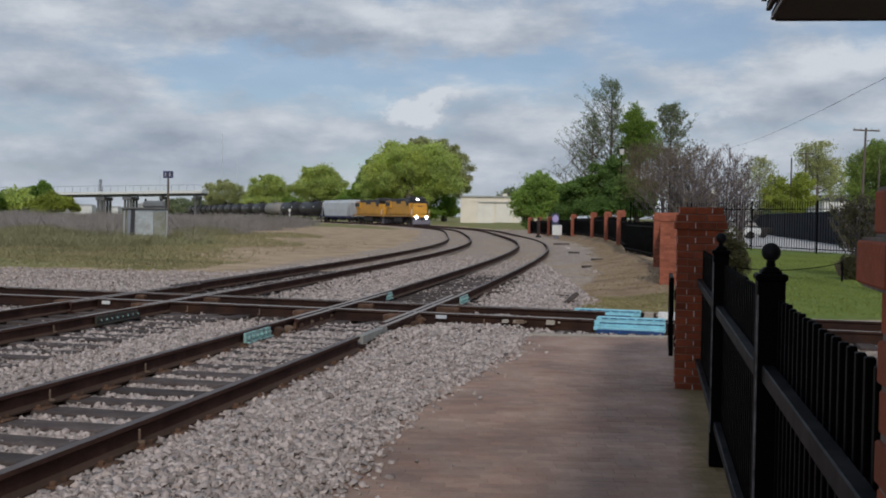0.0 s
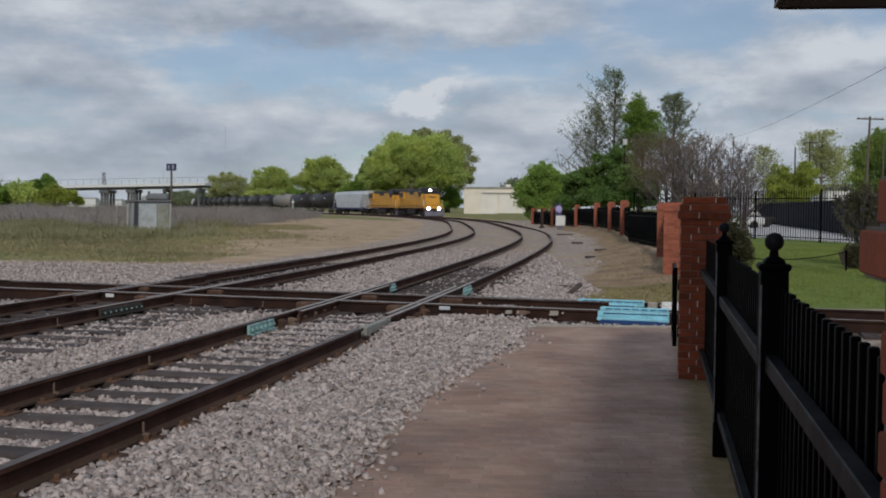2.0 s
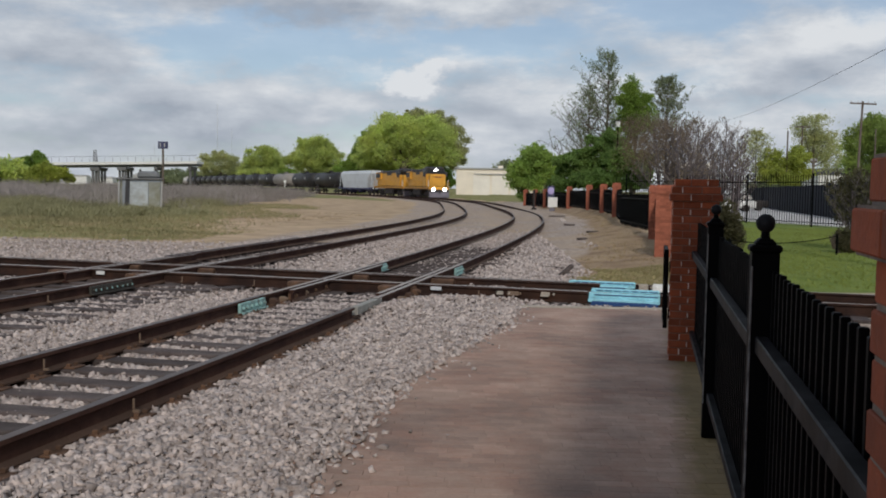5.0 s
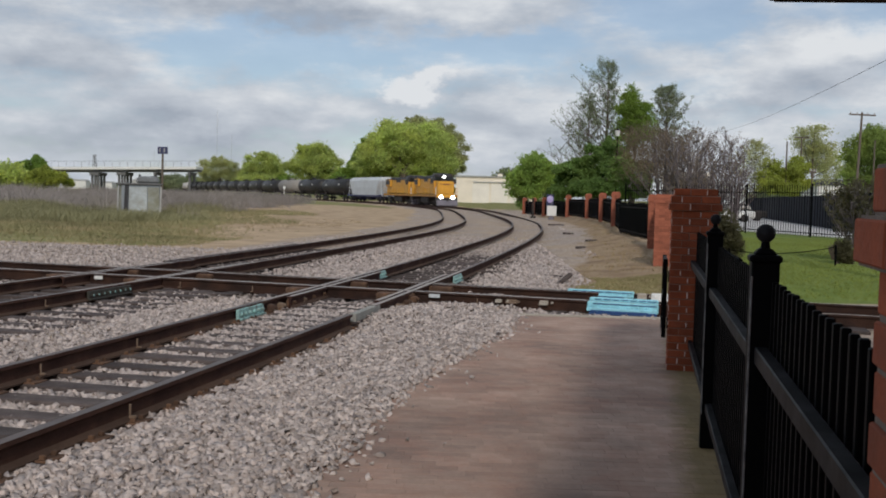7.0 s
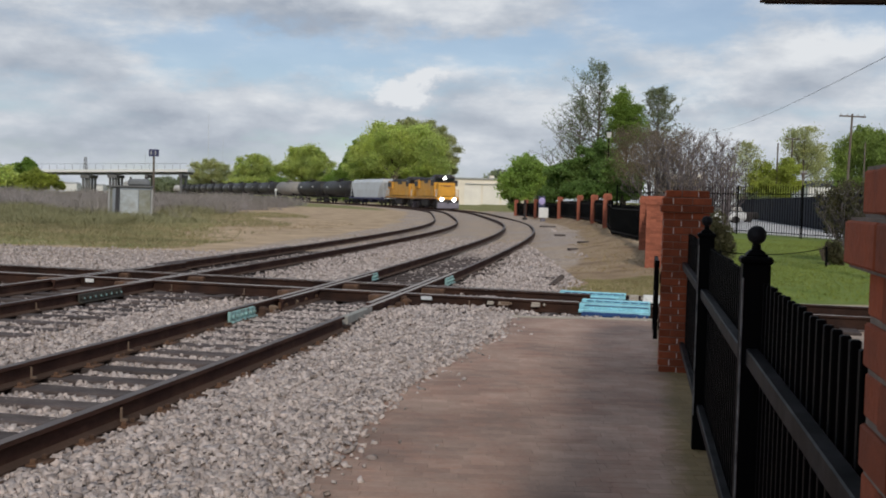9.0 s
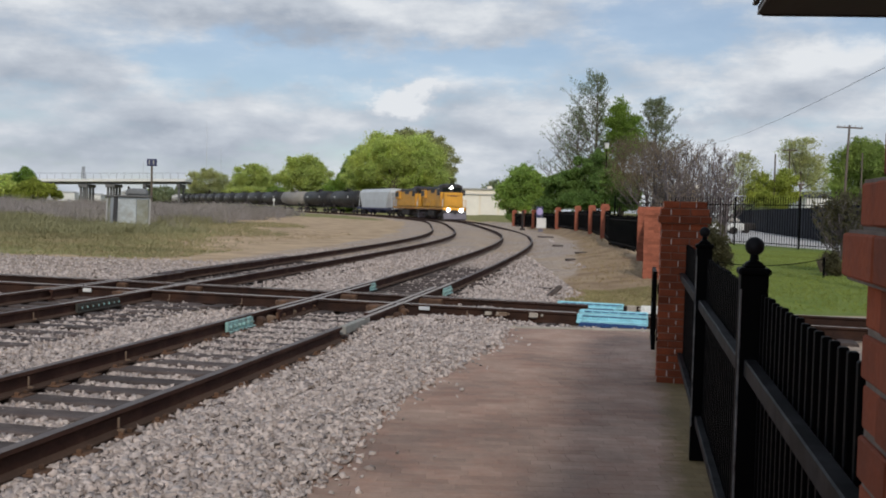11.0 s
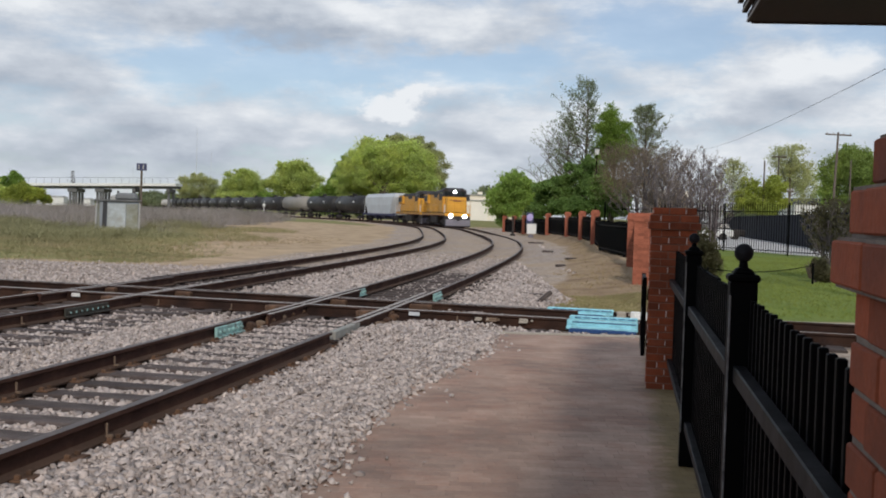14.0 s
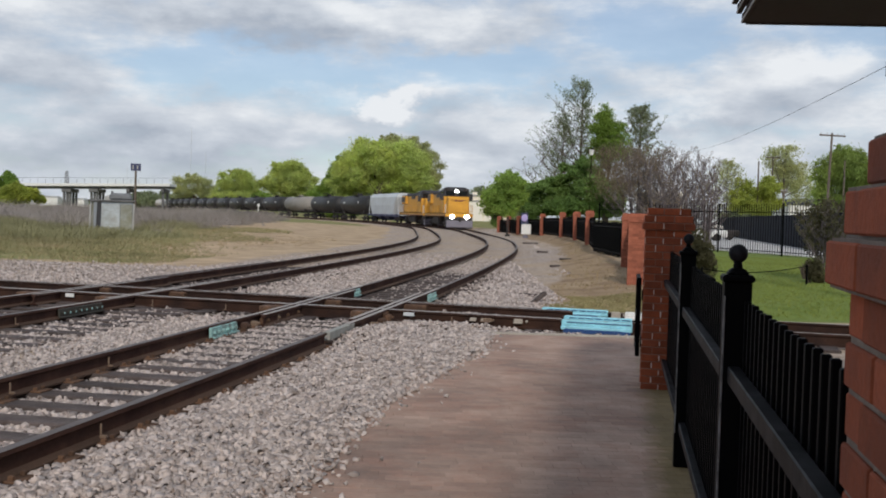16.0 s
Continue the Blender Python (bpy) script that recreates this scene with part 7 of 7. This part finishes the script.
# ---------------------------------------------------------------- poles, lamps, wire
def pole_thing(label, px, d, row, arms, r=0.14, name="utility_pole", lean=0.0):
    x = px_place(px, d)
    z0 = float(ground_z(x, d))
    top = H(row, px, d)
    p = thing(name, label, "utility pole", pose(x, d, z0, 0, lean, 0), "utility poles")
    bm = bmesh.new()
    tube(bm, (0, 0, -0.3), (0, 0, top - z0), r, r * 0.7, 9)
    part("pole", bm, M_wood, p)
    for dz, w in arms:
        bm = bmesh.new()
        box(bm, (0, -0.12, top - z0 - dz), (w, 0.12, 0.14), 0, 0.01)
        part("crossarm", bm, M_wood, p)
        for k in (-0.45, -0.2, 0.2, 0.45):
            bm = bmesh.new()
            tube(bm, (w * k, -0.12, top - z0 - dz + 0.06), (w * k, -0.12, top - z0 - dz + 0.24), 0.05, 0.03, 6)
            part("insulator", bm, M_concrete, p)
    return p


pole_thing("timber utility pole with a crossarm", 1461, 98, 236, [(0.25, 2.5)], lean=1.6)
pole_thing("bare timber pole beyond the iron fence", 1339, 118, 286, [], 0.12)
pole_thing("timber utility pole with a small crossarm", 1364, 130, 277, [(0.2, 1.8)], 0.11)
pole_thing("thin dark pole near the drive", 1385, 80, 338, [(0.1, 0.5)], 0.06)
pole_thing("thin pole in front of the green tree", 1491, 95, 285, [], 0.08)


def street_lamp(px, d, row):
    x = px_place(px, d)
    z0 = float(ground_z(x, d))
    top = H(row, px, d) - z0
    p = thing("street_lamp", "dark lamp post with a pale globe behind the far fence", "lamp post", pose(x, d, z0))
    bm = bmesh.new()
    tube(bm, (0, 0, -0.2), (0, 0, 0.5), 0.12, 0.09, 10)
    tube(bm, (0, 0, 0.5), (0, 0, top - 0.3), 0.045, 0.04, 10)
    part("pole", bm, M_black, p)
    bm = bmesh.new()
    tube(bm, (0, 0, top - 0.3), (0, 0, top + 0.12), 0.13, 0.2, 12)
    part("globe", bm, M_white, p, "pale glass globe")
    bm = bmesh.new()
    tube(bm, (0, 0, top + 0.12), (0, 0, top + 0.24), 0.24, 0.06, 12)
    part("lamp_cap", bm, M_black, p)


street_lamp(1043, 76, 268)


def wire():
    c = bpy.data.curves.new("power_line", "CURVE")
    c.dimensions, c.bevel_depth = "3D", 0.0055
    a = Vector((px_place(1215, 95), 95, H(268, 1215, 95)))
    b = Vector((px_place(1562, 20), 20, H(116, 1562, 20)))
    sp = c.splines.new("POLY")
    n = 30
    sp.points.add(n)
    for k in range(n + 1):
        t = k / n
        q = a.lerp(b, t)
        sp.points[k].co = (q.x, q.y, q.z - 4 * 0.38 * t * (1 - t), 1)
    c.materials.append(M_black)
    tagged(new("power_line", c), "thin black overhead power line", "cable")
    p = thing("utility_pole", "timber service pole carrying the power line", "utility pole", pose(b.x + 0.34, b.y, float(ground_z(b.x, b.y))), "utility poles")
    bm = bmesh.new()
    tube(bm, (0, 0, -0.3), (0, 0, b.z + 1.4), 0.13, 0.11, 10)
    part("pole", bm, M_wood, p)
    bm = bmesh.new()
    box(bm, (-0.33, 0, b.z - 0.02), (0.12, 0.10, 0.30), 0, 0.01)
    tube(bm, (-0.28, 0, b.z + 0.1), (0, 0, b.z + 0.1), 0.03, 0.03, 8)
    part("bracket", bm, M_black, p, "dark wire bracket")


wire()


# ---------------------------------------------------------------- switch stand and sign
def switch_stand():
    d = 73.0
    x = px_place(931, d)
    z0 = -0.10
    p = thing("switch_stand", "switch stand with a white square plate and a lilac target", "switch stand", pose(x, d, z0))
    bm = bmesh.new()
    tube(bm, (0, 0, -0.1), (0, 0, 1.9), 0.04, 0.035, 8)
    box(bm, (0, 0, 0.12), (0.35, 0.3, 0.3), 0, 0.03)
    part("mast", bm, M_plow, p)
    bm = bmesh.new()
    box(bm, (0.03, -0.06, 0.68), (0.68, 0.02, 0.72), 0, 0.005)
    part("plate", bm, M_white, p, "white square plate")
    bm = bmesh.new()
    ball(bm, (-0.1, -0.04, 1.50), 0.24, 2, (1, 0.12, 1.1))
    part("target", bm, M_purple, p, "lilac round target")
    bm = bmesh.new()
    box(bm, (-0.1, 0.03, 1.45), (0.5, 0.03, 0.8), 0, 0.01)
    part("back_plate", bm, M_hopbase, p, "dark blue back plate")


switch_stand()
# the short post beside it
bm = bmesh.new()
tube(bm, (0, 0, -0.1), (0, 0, 1.5), 0.09, 0.08, 8)
box(bm, (0, 0, 0.05), (0.4, 0.3, 0.2), 0, 0.03)
ob = part("track_post", bm, M_undergrey, None, "dark short post beside the track")
ob.matrix_basis = pose(px_place(899, 78), 78, float(ground_z(px_place(899, 78), 78)))
tagged(ob, category="post")
bm = bmesh.new()
tube(bm, (0, 0, -0.1), (0, 0, 2.6), 0.09, 0.09, 8)
box(bm, (0, 0, 2.3), (0.5, 0.06, 0.4), 0, 0.02)
ob = part("marker_post", bm, M_white, None, "pale marker post standing before the train")
ob.matrix_basis = pose(px_place(457, 200), 200, float(ground_z(px_place(457, 200), 200)))
tagged(ob, category="post")


# ---------------------------------------------------------------- buildings
def garage():
    d = 190
    z0 = 0.1
    x0, x1 = px_place(761, d), px_place(905, d)
    p = thing("garage_building", "long low cream garage with white roller doors", "building", pose(x0, d, z0))
    L = x1 - x0
    top = H(347, 830, d) - z0
    bm = bmesh.new()
    box(bm, (L / 2, 5, top / 2), (L, 10, top), 0, 0.02)
    part("wall", bm, M_wall, p)
    bm = bmesh.new()
    box(bm, (L / 2, 5, top + 0.12), (L + 0.5, 10.6, 0.28), 0, 0.03)
    part("roof", bm, M_concrete, p, "pale flat roof")
    bm = bmesh.new()
    box(bm, (L / 2 + 1.5, -0.18, top * 0.82), (L - 3.6, 0.3, 0.16), 0, 0.02)
    part("canopy_ledge", bm, M_concrete, p)
    for k in range(3):
        xx = 3.2 + k * 3.5
        bm = bmesh.new()
        box(bm, (xx + 1.5, -0.03, 0.2 + top * 0.38), (3.1, 0.06, top * 0.76), 0, 0.02)
        part("roller_door", bm, M_door, p, "white roller door")
    bm = bmesh.new()
    box(bm, (L * 0.55, 4, top + 0.5), (0.9, 0.9, 0.6), 0, 0.03)
    part("roof_vent", bm, M_wall, p)


garage()


def house(px0, px1, d, row_top, row_eave, mat, label, roof=M_roof):
    x0, x1 = px_place(px0, d), px_place(px1, d)
    z0 = float(ground_z((x0 + x1) / 2, d))
    top, eave = H(row_top, px0, d), H(row_eave, px0, d)
    p = thing("house", label, "building", pose(x0, d, z0), "far buildings")
    L = x1 - x0
    bm = bmesh.new()
    box(bm, (L / 2, 4, (eave - z0) / 2), (L, 8, eave - z0), 0, 0.02)
    part("wall", bm, mat, p)
    bm = bmesh.new()
    box(bm, (L / 2, 4, (eave + top) / 2 - z0 + 0.02), (L + 0.8, 8.8, max(0.2, top - eave)), 0, 0.02, taper=0.85)
    part("roof", bm, roof, p)
    for k in range(max(1, int(L / 3))):
        bm = bmesh.new()
        box(bm, ((k + 0.5) * L / max(1, int(L / 3)), -0.02, (eave - z0) * 0.55), (1.0, 0.05, 1.2), 0, 0.01)
        part("window", bm, M_glass, p)


house(1146, 1207, 130, 338, 348, M_tan, "tan building with a flat pale roof beyond the bare trees", M_wall)
house(1395, 1470, 170, 352, 362, M_white, "low white building beyond the screened fence", M_locogrey)


def car(px, d, mat, label):
    x = px_place(px, d)
    p = thing("parked_car", label, "car", pose(x, d, float(ground_z(x, d)), 0, 0, 80), "parked cars")
    bm = bmesh.new()
    box(bm, (0, 0, 0.62), (1.8, 4.5, 0.62), 0, 0.14)
    part("body", bm, mat, p)
    bm = bmesh.new()
    box(bm, (0, 0.2, 1.18), (1.62, 2.5, 0.56), 0, 0.12, taper=0.8)
    part("cabin", bm, M_glass, p)
    bm = bmesh.new()
    box(bm, (0, 0.2, 1.47), (1.25, 1.9, 0.05), 0, 0.02)
    part("roof_panel", bm, mat, p)
    for sx in (-0.82, 0.82):
        for y in (-1.4, 1.4):
            bm = bmesh.new()
            tube(bm, (sx - 0.1, y, 0.32), (sx + 0.1, y, 0.32), 0.32, 0.32, 14)
            part("wheel", bm, M_undergrey, p)


car(1238, 84, M_white, "white car parked beyond the iron fence")
car(1262, 90, M_undergrey, "dark car parked beyond the iron fence")


# ---------------------------------------------------------------- overpass
def overpass():
    d = 420
    p = thing("overpass_bridge", "pale concrete road overpass on dark pier bents", "bridge")
    x0, x1 = px_place(-160, d), px_place(306, d)
    z = H(328, 180, d)

    def zz(px):
        return H(328 + 0.004 * (px - 180), px, d)
    bm = bmesh.new()
    n = 8
    for k in range(n):
        a, b = -160 + 466 * k / n, -160 + 466 * (k + 1) / n
        m = (a + b) / 2
        L = px_place(b, d) - px_place(a, d)
        box(bm, (px_place(m, d), d, zz(m)), (L - 0.05, 11, 1.1), 0, 0.04, ry=-1.49)
        part("deck_span", bm, M_white, p)
        bm = bmesh.new()
    bm = bmesh.new()
    for k in range(n):
        a, b = -160 + 466 * k / n, -160 + 466 * (k + 1) / n
        m = (a + b) / 2
        L = px_place(b, d) - px_place(a, d)
        for yy in (-3.5, 0, 3.5):
            box(bm, (px_place(m, d), d + yy, zz(m) - 1.0), (L - 0.3, 0.7, 1.0), 0, 0.02, ry=-1.49)
            part("girder", bm, M_condark, p, "dark girder")
            bm = bmesh.new()
    bm = bmesh.new()
    box(bm, ((x0 + x1) / 2, d - 5.4, z + 2.2), (x1 - x0, 0.12, 0.12), ry=-1.49)
    part("railing", bm, M_plow, p)
    for k in range(34):
        bm = bmesh.new()
        px = -155 + 461 * k / 34
        tube(bm, (px_place(px, d), d - 5.4, zz(px) + 0.6), (px_place(px, d), d - 5.4, zz(px) + 2.4), 0.07, 0.07, 5)
        part("railing_post", bm, M_plow, p)
    for px in (-60, 30, 124, 172, 232, 292):
        zt = zz(px) - 1.7
        xx = px_place(px, d)
        bm = bmesh.new()
        box(bm, (xx, d, zt - 0.6), (3.8 if px in (124, 172) else 1.2, 10, 1.3), 0, 0.05)
        part("pier_cap", bm, M_condark, p)
        for dx in ((-1.25, 0, 1.25) if px in (124, 172) else (0,)):
            bm = bmesh.new()
            tube(bm, (xx + dx, d - 3.5, -0.5), (xx + dx, d - 3.5, zt - 1.1), 0.5, 0.5, 10)
            part("pier_column", bm, M_condark, p)
            bm = bmesh.new()
            tube(bm, (xx + dx, d + 3.5, -0.5), (xx + dx, d + 3.5, zt - 1.1), 0.5, 0.5, 10)
            part("pier_column", bm, M_condark, p)


overpass()


def mast(px, d, row, r, label, lattice=False):
    x = px_place(px, d)
    top = H(row, px, d)
    p = thing("radio_mast", label, "mast", pose(x, d, 0), "radio masts")
    bm = bmesh.new()
    tube(bm, (0, 0, -1), (0, 0, top), r, r * 0.6, 6)
    if lattice:
        w = r * 5
        for sx in (-1, 1):
            tube(bm, (sx * w, 0, -1), (sx * w * 0.4, 0, top), r * 0.6, r * 0.5, 5)
        for k in range(10):
            zz = top * k / 10
            tube(bm, (-w * (1 - 0.06 * k), 0, zz), (w * (1 - 0.06 * k), 0, zz + top / 10), r * 0.4, r * 0.4, 4)
    part("lattice_shaft", bm, M_condark if lattice else M_hopper, p)


mast(336, 900, 226, 0.22, "faint tall radio mast in the distance")
mast(362, 900, 270, 0.2, "faint radio mast in the distance")
mast(117, 500, 303, 0.3, "small lattice tower beyond the overpass", True)
mast(224, 460, 294, 0.12, "thin mast beyond the overpass")


def sign_pole():
    d = 230
    x = px_place(239, d)
    z0 = float(ground_z(x, d))
    p = thing("tall_sign", "dark square sign on a tall pole beyond the field", "sign", pose(x, d, z0))
    top = H(290, 239, d) - z0
    bm = bmesh.new()
    tube(bm, (0, 0, -0.3), (0, 0, top - 1.6), 0.28, 0.24, 8)
    part("pole", bm, M_wood, p)
    bm = bmesh.new()
    box(bm, (0, 0, top - 0.8), (2.2, 0.5, 1.6), 0, 0.04)
    part("sign_box", bm, M_hopbase, p, "dark blue sign box")
    bm = bmesh.new()
    for sx in (-0.55, 0.45):
        box(bm, (sx, -0.27, top - 0.8), (0.25, 0.05, 0.9), 0, 0.01)
    part("sign_bar", bm, M_concrete, p, "pale unreadable bars")


sign_pole()


def old_box():
    d = 51
    x = px_place(198, d)
    z0 = float(ground_z(x, d))
    p = thing("metal_cabinet", "weathered pale metal cabinet with an open dark side in the weeds", "cabinet", pose(x, d, z0, 0, 0, 15))
    top = H(357, 198, d) - z0
    bm = bmesh.new()
    box(bm, (0.1, 0, top / 2), (1.86, 1.4, top), 0, 0.03)
    part("body", bm, M_boxmetal, p)
    bm = bmesh.new()
    box(bm, (0.0, 0, top + 0.03), (2.2, 1.6, 0.09), 0, 0.02)
    part("lid", bm, M_condark, p, "dark flat lid")
    bm = bmesh.new()
    box(bm, (0.42, 0, top + 0.25), (1.15, 1.1, 0.36), 0, 0.10, taper=0.86)
    part("hood", bm, M_boxhood, p, "dull grey hood")
    for xx in (0.02, 0.75):
        bm = bmesh.new()
        tube(bm, (xx, -0.3, top + 0.4), (xx, -0.3, top + 0.52), 0.05, 0.05, 8)
        part("hood_knob", bm, M_undergrey, p)
    # solid dark strip on the front, standing for the shade inside a gap
    bm = bmesh.new()
    box(bm, (-0.58, -0.715, top * 0.5), (0.20, 0.04, top * 0.96), 0, 0.01, ry=2)
    part("dark_gap", bm, M_locogrey, p, "dark strip for the shade in a gap")
    for xx, w, mat, lab in ((-0.02, 0.86, M_boxpale, "pale weathered door"), (0.72, 0.56, M_boxstain, "stained olive-grey door")):
        bm = bmesh.new()
        box(bm, (xx, -0.715, top * 0.48), (w, 0.04, top * 0.88), 0, 0.01)
        for z in (0.3, 0.62):
            box(bm, (xx, -0.74, top * z), (w * 0.9, 0.02, 0.03))
        part("door", bm, mat, p, lab)
    for xx in (-0.98, 1.06):
        bm = bmesh.new()
        box(bm, (xx, -0.70, top * 0.47), (0.08, 0.08, top * 0.94), 0, 0.01, ry=1.5)
        part("frame_post", bm, M_concrete, p, "pale frame post")
    bm = bmesh.new()
    box(bm, (-0.82, -0.60, top * 0.45), (0.26, 0.05, top * 0.9), 0, 0.01)
    part("side_panel", bm, M_boxstain, p)
    nest(p, "body", "door", "dark_gap", "side_panel")
    nest(p, "hood", "hood_knob")


old_box()
for px, d, w, h, mat in ((90, 520, 9, 4.2, M_white), (140, 500, 7, 3.4, M_white), (205, 540, 10, 5.5, M_concrete), (60, 560, 12, 5, M_concrete)):
    x = px_place(px, d)
    p = thing("shed", "small pale shed beyond the overpass", "building", pose(x, d, 0), "far sheds")
    bm = bmesh.new()
    box(bm, (0, 0, h / 2), (w, 6, h), 0, 0.05)
    part("wall", bm, mat, p)
    bm = bmesh.new()
    box(bm, (0, 0, h + 0.4), (w + 0.6, 6.6, 0.9), 0, 0.05, taper=0.7)
    part("roof", bm, M_concrete, p)


# ---------------------------------------------------------------- small things by the tracks
def scrap(label, px, d, L, w, h, rz, rx=0.0, mat=None, ry=0.0):
    bm = bmesh.new()
    box(bm, (0, 0, 0), (L, w, h), 0, min(w, h) * 0.15)
    ob = part("timber_scrap", bm, mat or M_tie, None, label)
    x = px_place(px, d)
    ob.matrix_basis = pose(x, d, float(ground_z(x, d)) + h * 0.45 + abs(math.sin(math.radians(ry))) * L * 0.35, rx, ry, rz)
    tagged(ob, category="timber", group="timber scraps")


scrap("dark broken timber stub lying in the gravel", 959, 19.6, 0.34, 0.09, 0.08, 20, ry=-38)
scrap("weathered timber scrap lying in the gravel", 985, 33, 0.35, 0.16, 0.08, 40)
scrap("weathered timber scrap lying in the gravel", 962, 44, 0.45, 0.2, 0.08, -30)
scrap("weathered timber scrap lying in the gravel", 940, 58, 0.9, 0.2, 0.08, 4)
scrap("weathered timber scrap lying in the gravel", 1003, 37, 0.5, 0.12, 0.07, 35)
scrap("long grey timber lying beside the rail", 880, 21.5, 1.9, 0.16, 0.07, -28)
scrap("long grey timber lying beside the rail", 835, 21.3, 1.5, 0.14, 0.06, -22)
scrap("long grey timber lying beside the track", 520, 22.6, 1.9, 0.2, 0.07, 8)
scrap("long grey timber lying beside the track", 470, 24.2, 1.6, 0.2, 0.07, 14)
stones("pale_rubble", [(px_place(px, d), d, float(ground_z(px_place(px, d), d)) + 0.04) for px, d in ((948, 52), (1000, 30), (1010, 29), (990, 31), (1005, 40), (985, 47), (952, 50), (1112, 13.6), (1122, 13.4), (1100, 13.7))], 0.15, "pale broken rubble lumps on the gravel")


def lawn_chain():
    p = thing("chain_barrier", "low drooping dark chain between short posts on the lawn", "chain")
    d = 26.0
    a, b = Vector((px_place(1246, d), d, 0)), Vector((px_place(1432, d), d, 0))
    za, zb = H(476, 1246, d), H(471, 1432, d)
    for q, z in ((a, za), (b, zb)):
        bm = bmesh.new()
        tube(bm, (q.x, q.y, -0.2), (q.x, q.y, z + 0.04), 0.03, 0.03, 8)
        part("post", bm, M_black, p)
    me = None
    n = 44
    for k in range(n):
        t = (k + 0.5) / n
        x = a.x + (b.x - a.x) * t
        z = za + (zb - za) * t - 4 * 0.13 * t * (1 - t)
        if me is None:
            bm = bmesh.new()
            box(bm, (0, 0, 0), ((b.x - a.x) / n * 1.05, 0.012, 0.022), 0, 0.004)
            me = mesh_of(bm, "link", M_black)
        piece("link", me, p, pose(x, d, z, 0, math.degrees(math.atan(0.2 * (0.5 - t) * 4 * 0.13 * 4)), 0))


lawn_chain()

motions()
